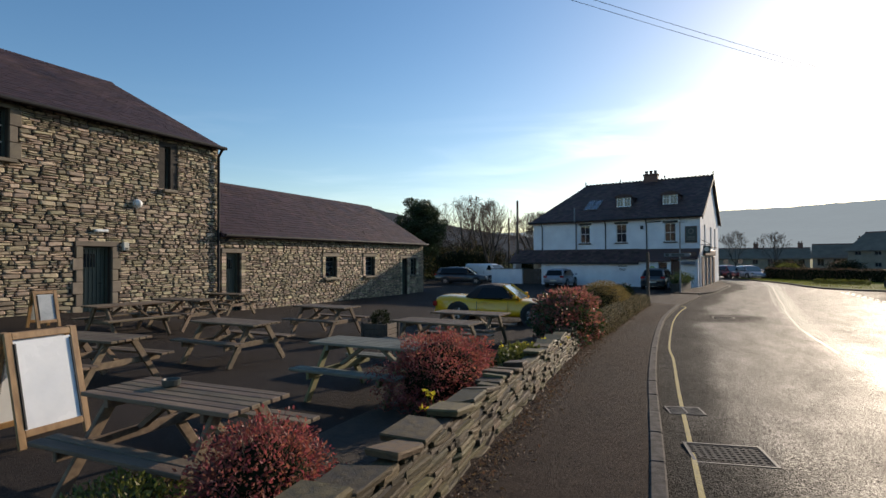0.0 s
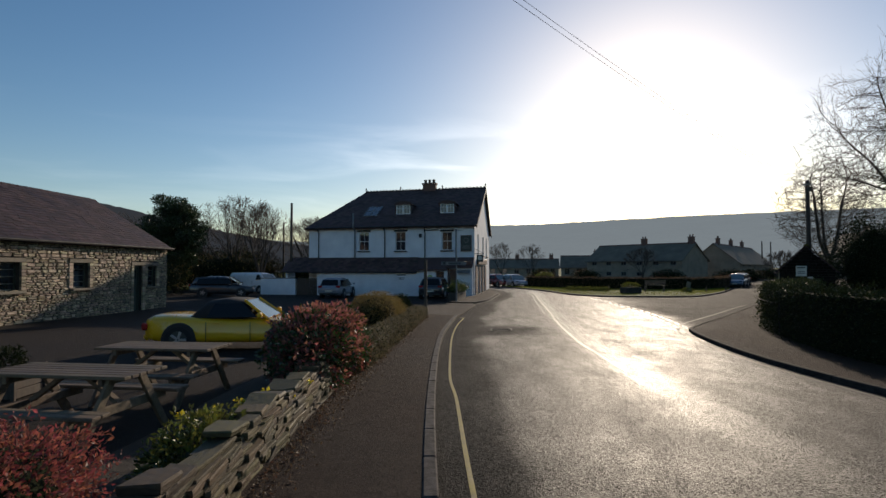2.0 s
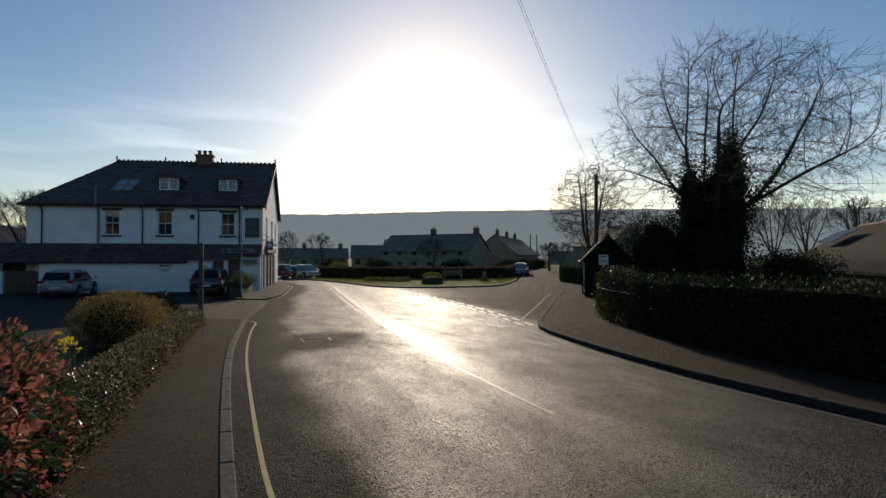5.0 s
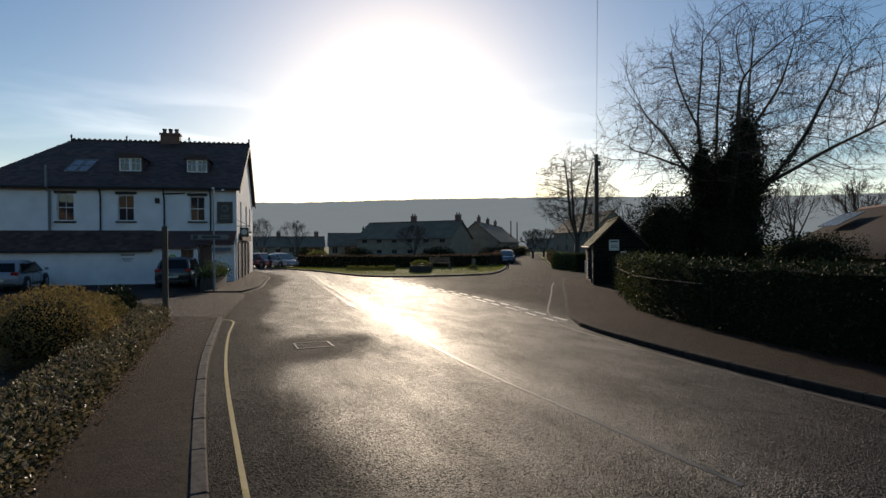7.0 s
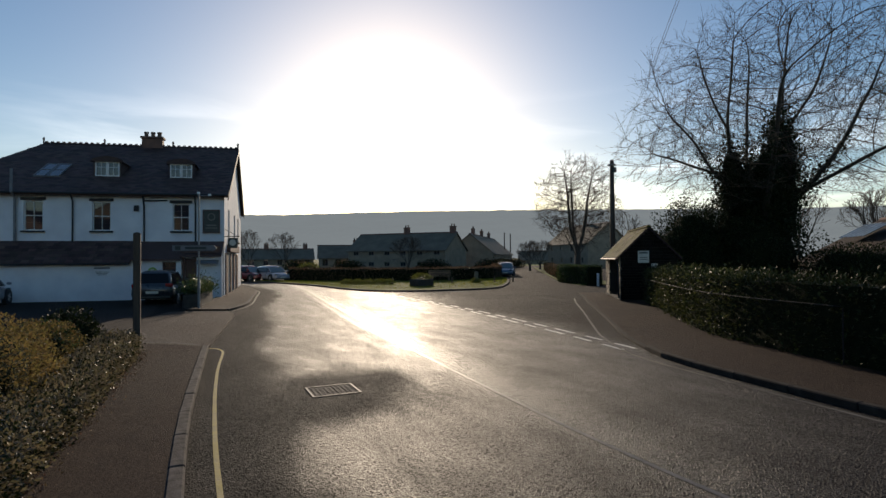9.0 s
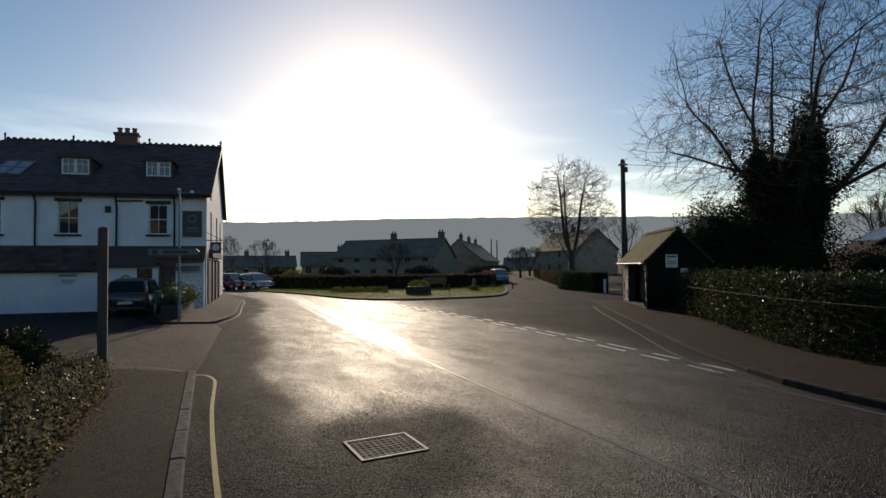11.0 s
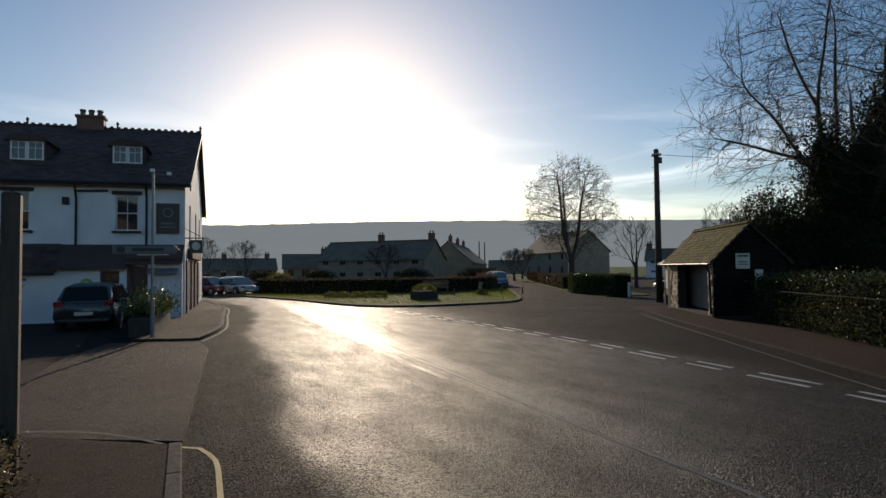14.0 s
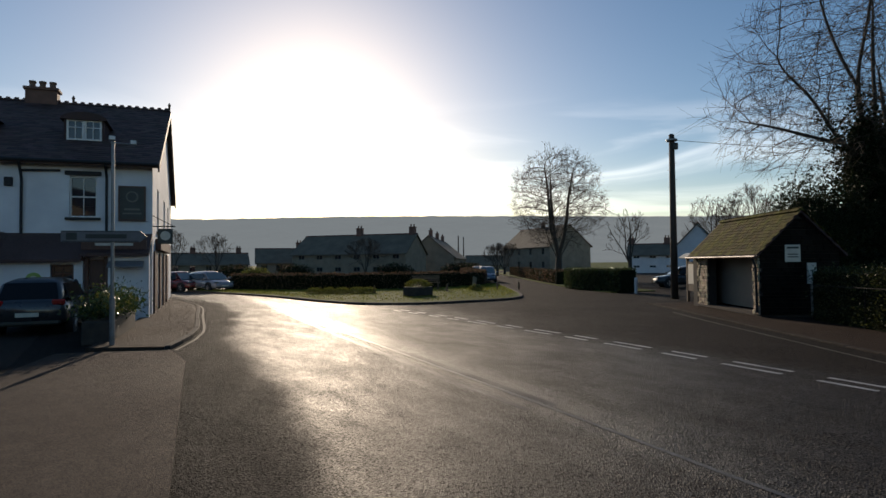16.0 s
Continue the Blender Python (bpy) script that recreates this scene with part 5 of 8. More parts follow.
OAK = material("varnished_oak", (0.22, 0.12, 0.05), (0.42, 0.25, 0.11), 2.5, (0.3, 0.5), 0.2, 22, stretch=(7, 7, 0.8))
ACRYLIC = material("wet_white_board", (0.74, 0.75, 0.75), (0.88, 0.88, 0.87), 2.2, (0.12, 0.4), 0.25, 8)
PAPER_GREY = material("grey_poster", (0.3, 0.33, 0.34), (0.5, 0.52, 0.52), 4, (0.4, 0.6), 0.1, 30)


def a_board(label, wide, tall_, face, m):
    """A folding pavement board: two oak frames leaning together."""
    r = thing("a_board", label, "sign", m)
    for s in (-1, 1):
        lean_m = Matrix.Translation((0, s * 0.0, tall_)) @ Matrix.Rotation(radians(s * 14), 4, "X")
        t = 0.07
        fr = Build().box(-wide / 2 + t / 2, s * 0.02, -tall_ / 2, t, 0.035, tall_, lean_m, 0.006).box(wide / 2 - t / 2, s * 0.02, -tall_ / 2, t, 0.035, tall_, lean_m, 0.006)
        fr.box(0, s * 0.02, -t / 2 - 0.01, wide - 2 * t, 0.033, t, lean_m, 0.006).box(0, s * 0.02, -tall_ + 0.14, wide - 2 * t, 0.033, t, lean_m, 0.006)
        f = part("frame", fr, OAK, r, "varnished oak frame")
        for e in (-1, 1):
            part("bead", Build().box(e * (wide / 2 - t - 0.012), s * 0.03, -tall_ / 2 + 0.03, 0.016, 0.03, tall_ - 0.3, lean_m), BLACK_PAINT, f)
        part("panel", Build().box(0, s * 0.022, -tall_ / 2 + 0.035, wide - 2 * t - 0.01, 0.014, tall_ - 0.26, lean_m), face, f)
    return r


a_board("oak A-board with a blank white panel beside the table", 0.7, 1.14, ACRYLIC, pose(-6.12, 3.46, yard_z(-6, 3.4), 0, 0, 91))
a_board("small oak A-board with a grey poster", 0.5, 0.85, PAPER_GREY, pose(-13.3, 7.6, yard_z(-13.6, 8.3), 0, 0, 88))
pl = thing("planter_box", "square timber planter with a small dark shrub", "planter", stand(-6.7, 11.3, 5))
for s in (-1, 1):
    for k in range(3):
        part("board", Build().box(s * 0.3, 0, 0.08 + 0.13 * k, 0.035, 0.63, 0.12, c=0.006), POLE_WOOD, pl)
        part("board", Build().box(0, s * 0.3, 0.08 + 0.13 * k, 0.56, 0.035, 0.12, c=0.006), POLE_WOOD, pl)
    for k in (-1, 1):
        part("corner_post", Build().box(s * 0.32, k * 0.32, 0.22, 0.05, 0.05, 0.44, c=0.006), POLE_WOOD, pl)
part("soil", Build().box(0, 0, 0.37, 0.56, 0.56, 0.03), EARTH, pl)
p, d = shell(1200, 0.24, 0.24, 0.2, 77, 0.4)
leaf_part("plant", p + np.array([0, 0, 0.5]), 0.05, 78, LEAF_DARK, pl, 0.5, d)
stake = thing("stake", "thin wooden stake in the bed", "stake", pose(-3.38, 2.9, yard_z(-3, 3)))
part("shaft", Build().tube([(0, 0, 0), (0.01, 0, 0.42)], 0.013, 6), OLD_WOOD, stake)

# ---- road markings, covers, drains ----
def line_mark(name, pts, wide, mat, label, lift=0.004, gaps=None):
    """A painted band along a line; gaps: (painted, bare) lengths."""
    b = Build()
    run = sum(math.dist(a, c) for a, c in zip(pts, pts[1:]))
    q = even(pts, max(2, int(run / 0.25)))
    k = 0.0
    v, f = [], []
    for i in range(len(q) - 1):
        a, c = q[i], q[i + 1]
        k += math.dist(a, c)
        if gaps and (k % (gaps[0] + gaps[1])) > gaps[0]:
            continue
        d = Vector((c[0] - a[0], c[1] - a[1], 0)).normalized()
        w0 = wide / 2 * (1 + 0.05 * noise.noise((i * 0.7, 0, wide)))
        s = Vector((-d.y, d.x, 0)) * w0
        b.add([(a[0] + s.x, a[1] + s.y, road_z(a[1]) + lift), (a[0] - s.x, a[1] - s.y, road_z(a[1]) + lift), (c[0] - s.x, c[1] - s.y, road_z(c[1]) + lift), (c[0] + s.x, c[1] + s.y, road_z(c[1]) + lift)], [(0, 1, 2, 3)])
    return tagged(part(name, b, mat, None, label), label, "road marking", kind="structure")


line_mark("yellow_line", curve([(0.65, -10), (0.3, 0), (0.08, 4.6), (-0.05, 7), (-0.15, 8.9), (-0.27, 11.6), (-0.4, 13.6), (-0.45, 18.4), (-0.4, 21.2), (-0.27, 23.8), (-0.12, 25.5), (-0.08, 26.1), (-0.18, 26.6), (-0.36, 26.75)], 0.2), 0.047, YELLOW_LINE, "worn single yellow line beside the kerb")
line_mark("centre_line", curve([(2.9, 14), (2.95, 16.5), (3.0, 18.8), (3.5, 25), (3.9, 28.3), (4.3, 32.5), (5.1, 40.5), (6.0, 49), (6.4, 56)]), 0.058, CENTRE_PAINT, "worn white centre line")
TAR = material("worn_tar_seam", (0.012, 0.0105, 0.0095), (0.03, 0.026, 0.023), 2.0, (0.46, 0.72), 0.8, 60, spec=0.3, stretch=(3, 0.5, 1))
for dx in (-0.3, 0.12):
    line_mark("tar_seam", curve([(x + dx, y) for y, x in SEAM_X[4:]]), 0.1, TAR, "smooth worn tar seam along the road", 0.003)
line_mark("pavement_joint", curve([(-1.85, 27.95), (-1.49, 27.75), (-1.07, 27.42), (-0.73, 27.0), (-0.5, 26.62)], 0.2), 0.05, MORTAR, "dark joint where the pavement ends", 0.0885)
for dx in (0.0, 0.32):
    line_mark("give_way_line", curve([(7.15 + dx, 22.4), (7.6 + dx, 24.9), (8.15 + dx, 28.6), (8.55 + dx, 32.5), (8.85 + dx, 38.0), (9.0 + dx, 42.5)]), 0.095, DASH_PAINT, "white give-way dashes across the side road", gaps=(0.85, 0.55))
line_mark("edge_line", curve([(6.75, -8), (6.25, 4), (5.92, 11.8), (5.87, 14.5), (6.07, 17.2), (6.47, 19.9), (6.63, 20.9), (6.9, 21.9), (7.4, 22.95), (8.2, 24.3), (9.9, 26.7), (11.9, 29.5), (14.2, 32.8), (16.0, 35.2)]), 0.06, WHITE_LINE, "thin worn pale line by the kerb")
line_mark("edge_line", curve([(0.7, 36.1), (1.66, 39.1), (2.47, 44.8), (3.07, 49), (3.17, 52), (2.75, 58)]), 0.07, WHITE_LINE, "thin pale line beside the kerb")
CAST = material("cast_iron_cover", (0.05, 0.045, 0.04), (0.13, 0.118, 0.105), 6, (0.6, 0.8), 0.3, 50, metal=0.2)
CAST_DARK = material("dull_iron_plate", (0.02, 0.018, 0.017), (0.045, 0.041, 0.038), 6, (0.75, 0.9), 0.4, 50, spec=0.2)


def cover(label, x, y, w, l, rz, kind):
    c = thing("road_cover", label, "drain", pose(x, y, road_z(y) + 0.004, 0, 0, rz))
    t = 0.022 if kind == "grate" else 0.03
    part("rim", Build().box(-w / 2 + t / 2, 0, 0, t, l, 0.02).box(w / 2 - t / 2, 0, 0, t, l, 0.02).box(0, l / 2 - t / 2, 0, w - 2 * t, t, 0.02).box(0, -l / 2 + t / 2, 0, w - 2 * t, t, 0.02), CAST, c)
    part("plate", Build().box(0, 0, -0.004, w - 2 * t, l - 2 * t, 0.012), CAST_DARK, c)
    if kind == "grate":
        for i in range(6):
            part("bar", Build().box(0, -l / 2 + t + (l - 2 * t) * (i + 0.5) / 6, 0.004, w - 2 * t, 0.018, 0.016), CAST, c)
        part("crossbar", Build().box(0, 0, 0.005, 0.02, l - 2 * t, 0.02), CAST, c)
    else:
        st = Build()
        n = 10
        for i in range(n):
            for j in range(int(n * l / w)):
                st.box(-w / 2 + t + (w - 2 * t) * (i + 0.5) / n, -l / 2 + t + (l - 2 * t) * (j + 0.5) / int(n * l / w), 0.003, 0.034, 0.018, 0.008, Matrix.Identity(4))
        tagged(part("studs", st, CAST_DARK, c), kind="stuff")
    return c


cover("square cast-iron drain grate by the kerb", -0.05, 7.4, 0.42, 0.34, 14, "grate")
cover("rectangular iron inspection cover in the road", 0.33, 5.74, 0.7, 0.56, 11, "plate")
cover("pale rectangular iron cover in the road", 1.14, 21.6, 0.67, 0.6, 0, "plate")

# ---- posts ----
post = thing("wooden_post", "plain dark wooden post at the pavement's edge", "post", pose(-1.64, 26.3, road_z(26.3) + 0.08))
part("shaft", Build().box(0, 0, 1.17, 0.13, 0.13, 2.34, c=0.012), POLE_WOOD, post)
part("cap", Build().add([(-0.065, -0.065, 2.34), (0.065, -0.065, 2.34), (0.065, 0.065, 2.34), (-0.065, 0.065, 2.34), (0, 0, 2.37)], [(0, 1, 4), (1, 2, 4), (2, 3, 4), (3, 0, 4)]), POLE_WOOD, post)
lp = thing("sign_post", "tall steel post with a finger sign and two small floodlights", "sign", pose(-0.42, 37.2, road_z(37.2)))
part("shaft", Build().tube([(0, 0, 0), (0, 0, 1.1), (0, 0, 1.12), (0, 0, 4.5)], [0.055, 0.055, 0.038, 0.034], 10), GALVANISED, lp)
FINGER_GREY = material("dull_finger_board", (0.12, 0.12, 0.13), (0.2, 0.2, 0.21), 4, (0.5, 0.7), 0.1, 40)
fs = part("finger_board", Build().prism([(-0.95, 2.3), (0.55, 2.3), (0.68, 2.42), (0.55, 2.54), (-0.95, 2.54)], -0.075, -0.045, "y", Matrix.Rotation(radians(-16), 4, "Z")), FINGER_GREY, lp, "grey finger board with dark lettering")
rz = Matrix.Rotation(radians(-16), 4, "Z")
part("border", Build().box(-0.2, -0.078, 2.525, 1.44, 0.006, 0.016, rz).box(-0.2, -0.078, 2.315, 1.44, 0.006, 0.016, rz), SIGN_DARK, fs)
part("lettering_bar", Build().box(-0.1, -0.078, 2.42, 0.78, 0.006, 0.09, rz), SIGN_DARK, fs)
part("symbol", Build().box(-0.75, -0.078, 2.42, 0.2, 0.006, 0.15, rz), SIGN_DARK, fs)
for s in (-1, 1):
    fl = part("floodlight", Build().box(0.08 + s * 0.2 + 0.1, -0.05, 4.52 - 0.03 * s, 0.13, 0.1, 0.1, None, 0.015), GALVANISED, lp)
    part("lens", Build().box(0.08 + s * 0.2 + 0.1, -0.104, 4.52 - 0.03 * s, 0.11, 0.01, 0.08), LAMP_GLASS, fl)
part("arm", Build().tube([(-0.05, 0, 4.46), (0.42, 0, 4.46)], 0.018, 6), GALVANISED, lp)
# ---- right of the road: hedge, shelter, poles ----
# lighter copy of the hedge leaf, with sunlight put into its colour
LEAF_SUN_TONE = leaf_material("sun_tone_hedge_leaf", (0.03, 0.04, 0.011), (0.085, 0.093, 0.027), 0.4, 0.35)


def verge_z(x, y):
    return road_z(y) + 0.05


hedge_mid = [(x + 0.62, y - 0.25) for x, y in HEDGE_LINE if -8 < y < 31.2]
# the far end's sunlight is painted by the lighter leaves
low_hedge("laurel_hedge", "tall clipped evergreen hedge behind the pavement", hedge_mid, 1.42, 1.05, 60000, 0.075, [LEAF_DARK, LEAF_DARK, LEAF_DARK, LEAF_DARK, LEAF_SUN_TONE], 51, verge_z, wob=0.26, lit=0.72)
RAIL_PAINT = material("dull_rail_paint", (0.03, 0.03, 0.028), (0.07, 0.068, 0.062), 6, (0.8, 0.95), 0.1, 40, spec=0.15)
rail = thing("handrail", "thin steel handrail on posts before the hedge", "railing")
rp = even([(x - 0.02, y) for x, y in HEDGE_LINE if 19 < y < 31.5], 8)
part("top_rail", Build().tube([(x, y, road_z(y) + 1.02) for x, y in rp], 0.009, 6), RAIL_PAINT, rail)
for x, y in rp[::2]:
    part("rail_post", Build().tube([(x + 0.12, y - 0.08, road_z(y)), (x + 0.12, y - 0.08, road_z(y) + 1.0), (x, y, road_z(y) + 1.02)], 0.012, 6), METAL_BLACK, rail)

SHEL = pose(16.3, 32.4, road_z(32.4) + 0.085, 0, 0, 56.2)
MOSSY = material("mossy_slate", (0.05, 0.03, 0.015), (0.12, 0.118, 0.022), 1.6, (0.8, 0.97), 0.8, 12, vary=0.35, island=True, spec=0.15, bump_dist=0.04)
# near-black stones: the gable's shade is put into their colour
SHADE_RUBBLE = material("shade_toned_rubble", (0.007, 0.0055, 0.0045), (0.017, 0.0138, 0.011), 3, (0.7, 0.9), 0.6, 28, vary=0.3, island=True, spec=0.08)
PANEL_PALE = material("pale_shelter_panel", (0.13, 0.113, 0.092), (0.2, 0.178, 0.148), 2, (0.6, 0.8), 0.1, 30)
shelter = thing("bus_shelter", "small stone bus shelter with a mossy slate roof", "shelter", SHEL)
SL, SD, SE, SR = 4.75, 2.35, 1.92, 3.1
wb = Build()
wb.prism([(0, -0.1), (-SD, -0.1), (-SD, SE), (-SD / 2, SR - 0.1), (0, SE)], 0.0, 0.35, "x")
wb.prism([(0, -0.1), (-SD, -0.1), (-SD, SE), (-SD / 2, SR - 0.1), (0, SE)], SL - 0.35, SL, "x")
wb.box(SL / 2, -SD + 0.15, SE / 2, SL - 0.7, 0.3, SE)
part("wall", wb, MORTAR, shelter, "dark slate rubble walls")
part("wall", Build().box(SL - 0.75, -0.2, SE / 2 - 0.05, 0.8, 0.3, SE), MORTAR, shelter)
part("bench", Build().box(SL / 2 - 0.3, -SD + 0.6, 0.45, SL - 1.4, 0.4, 0.06, c=0.01).box(0.8, -SD + 0.6, 0.21, 0.08, 0.34, 0.42).box(SL - 1.5, -SD + 0.6, 0.21, 0.08, 0.34, 0.42), POLE_WOOD, shelter)
part("back_panel", Build().box(SL / 2, -0.62, 0.95, SL - 0.75, 0.03, 1.75), PANEL_PALE, shelter)
part("front_beam", Build().box(SL / 2, -0.1, SE - 0.07, SL, 0.16, 0.15, c=0.01), BROWN_WOOD, shelter)
part("floor_slab", Build().box(SL / 2, -SD / 2 + 0.05, -0.02, SL - 0.72, SD - 0.1, 0.08), KERB, shelter)
rf = Build()
k = (SR - SE) / (SD / 2)
o3 = [(0.16, SE - 0.16 * k + 0.06), (-SD / 2, SR + 0.06), (-SD - 0.16, SE - 0.16 * k + 0.06)]
rf.prism(o3 + [(p[0], p[1] - 0.09) for p in o3[::-1]], -0.16, SL + 0.16, "x")
r5 = part("roof", rf, SLATE, shelter)
for s, yy in ((1, 0.16), (-1, -SD - 0.16)):
    ln = math.hypot(SD / 2 + 0.16, (SD / 2 + 0.16) * k)
    slates(r5, (-0.16, yy, SE - 0.16 * k + 0.065), (1, 0, 0), (0, -s, k), SL + 0.32, ln, lambda u, v: 0 <= u < SL + 0.2, 0.17, 0.15, None, 31 + s, mat=MOSSY, label="mossy slates")
rt = Build()
for i in range(11):
    rt.prism([(-SD / 2 - 0.13, SR + 0.03), (-SD / 2, SR + 0.14), (-SD / 2 + 0.13, SR + 0.03)], -0.16 + i * 0.462, 0.26 + i * 0.462, "x")
part("ridge_tiles", rt, MOSSY, r5)
part("gutter", Build().tube([(-0.16, 0.21, SE - 0.16), (SL + 0.16, 0.21, SE - 0.16)], 0.04, 8), BROWN_WOOD, shelter)
part("downpipe", Build().tube([(0.05, 0.2, SE - 0.2), (0.05, 0.1, SE - 0.45), (0.05, 0.08, 0.05)], 0.04, 8), METAL_BLACK, shelter)
rng = random.Random(4)
# rubble on the shelter's near gable, coloured dark for its shade, and corner piers
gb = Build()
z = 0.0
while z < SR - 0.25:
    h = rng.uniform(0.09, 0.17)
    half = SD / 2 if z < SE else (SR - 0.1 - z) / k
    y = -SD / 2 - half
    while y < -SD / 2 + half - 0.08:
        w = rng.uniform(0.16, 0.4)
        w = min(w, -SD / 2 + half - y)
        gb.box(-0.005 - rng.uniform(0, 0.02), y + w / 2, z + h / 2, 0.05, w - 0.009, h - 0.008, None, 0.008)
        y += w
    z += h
tagged(part("rubble", gb, SHADE_RUBBLE, shelter, tidy=False), kind="stuff")
pb = Build()
for x0, x1, yf in ((0.0, 0.36, 0.0), (SL - 1.15, SL - 0.35, -0.05)):
    z = 0.0
    while z < SE - 0.1:
        h = min(rng.uniform(0.06, 0.14), SE - 0.02 - z)
        x = x0
        while x < x1 - 0.05:
            w = min(rng.uniform(0.14, 0.34), x1 - x)
            pb.box(x + w / 2 + rng.uniform(-0.015, 0.015), yf + rng.uniform(-0.01, 0.03), z + h / 2, w - 0.01, 0.07, h - 0.01, None, 0.01)
            x += w
        z += h
tagged(part("pier_rubble", pb, STONE_BITS, shelter, "rough slate stones of the front piers", tidy=False), kind="stuff")
notice = thing("notice", "pale notice board on the shelter's gable", "sign", SHEL)
part("board", Build().box(-0.06, -0.95, 1.85, 0.03, 0.46, 0.52, c=0.006), SIGN_PALE, notice)
for zb, hb_, wb_ in ((2.02, 0.06, 0.34), (1.82, 0.03, 0.3), (1.74, 0.03, 0.32)):
    part("lettering_bar", Build().box(-0.078, -0.95, zb, 0.008, wb_, hb_), SIGN_DARK, notice)
stop = thing("timetable_case", "narrow bus timetable case on a short post", "sign", SHEL)
part("case", Build().box(-0.3, -1.35, 1.25, 0.06, 0.26, 0.62, c=0.01), SIGN_PALE, stop)
part("shaft", Build().tube([(-0.28, -1.35, 0), (-0.28, -1.35, 1.2)], 0.03, 8), GALVANISED, stop)
kiosk = thing("map_case", "timber map case with a small roof beside the shelter", "sign", pose(19.7, 36.9, road_z(36.9) + 0.08, 0, 0, 56))
for s in (-1, 1):
    part("post", Build().box(s * 0.42, 0, 0.95, 0.1, 0.1, 1.9, c=0.01), OLD_WOOD, kiosk)
part("board", Build().box(0, 0, 1.05, 0.74, 0.06, 1.2, c=0.01), POLE_WOOD, kiosk)
part("map_sheet", Build().box(0, 0.036, 1.15, 0.6, 0.01, 0.8), SIGN_PALE, kiosk)
part("roof", Build().prism([(-0.28, 1.84), (0, 2.0), (0.28, 1.84), (0.28, 1.8), (-0.28, 1.8)], -0.62, 0.62, "x"), SIGN_PALE, kiosk)
bn = thing("litter_bin", "dark plastic litter bin in the shelter", "bin", SHEL @ pose(1.15, -0.75, 0.03))
part("body", Build().lathe([(0.2, 0), (0.24, 0.04), (0.26, 0.55), (0.27, 0.6), (0.22, 0.62)], 14), SIGN_DARK, bn)
part("hood", Build().lathe([(0.27, 0.62), (0.27, 0.74), (0.18, 0.84), (0.02, 0.87)], 14), SIGN_DARK, bn)


def telegraph_pole(x, y, z, tall_, label, r=0.15, steps=True):
    p = thing("telegraph_pole", label, "pole", pose(x, y, z))
    part("shaft", Build().tube([(0, 0, -0.1), (0, 0, tall_ * 0.5), (0, 0, tall_)], [r, r * 0.86, r * 0.72], 12), POLE_WOOD, p, smooth=True)
    part("cap", Build().tube([(0, 0, tall_), (0, 0, tall_ + 0.06)], [r * 0.8, r * 0.5], 12), LEAD, p)
    if steps:
        part("terminal_box", Build().box(0, -r - 0.03, tall_ - 0.55, 0.26, 0.14, 0.3, c=0.02), SIGN_DARK, p)
        part("ring_head", Build().tube([(0, 0, tall_ - 0.28), (0, 0, tall_ - 0.2)], r * 1.5, 14), GALVANISED, p)
        for i in range(6):
            s = 1 if i % 2 else -1
            part("step", Build().tube([(s * r * 0.6, 0, tall_ - 0.9 - 0.4 * i), (s * (r + 0.16), 0, tall_ - 0.9 - 0.4 * i)], 0.012, 5), GALVANISED, p)
    return p


telegraph_pole(22.3, 39.55, road_z(39.5), 7.75, "tall wooden telegraph pole beside the shelter", 0.17)
telegraph_pole(-14.3, 48.9, -0.74, 7.6, "dark bare pole behind the yard wall", 0.13, False)
telegraph_pole(-18.9, 61, -0.74, 7.0, "slim far pole among the trees", 0.11, False)
telegraph_pole(62, 118, -0.75, 7.5, "far telegraph pole down the side road", 0.16, False)
telegraph_pole(66, 122, -0.75, 7.5, "far telegraph pole down the side road", 0.16, False)


def cable(label, a, c, sag, r=0.012):
    a, c = Vector(a), Vector(c)
    pts = [a.lerp(c, i / 24) - Vector((0, 0, sag * 4 * (i / 24) * (1 - i / 24))) for i in range(25)]
    o = part("overhead_cable", Build().tube(pts, r, 5, False), BLACK_PAINT, None, label)
    return tagged(o, label, "cable")


cable("thin black overhead cable from the telegraph pole", (22.3, 39.55, 6.85), (60, 22, 7.2), 0.7)
for dz in (0.0, 0.13):
    cable("thin overhead cable high above the road", (-11.7, -2.5, 7.0 + dz), (22.3, 39.55, 6.9 + dz), 0.95, 0.0045)


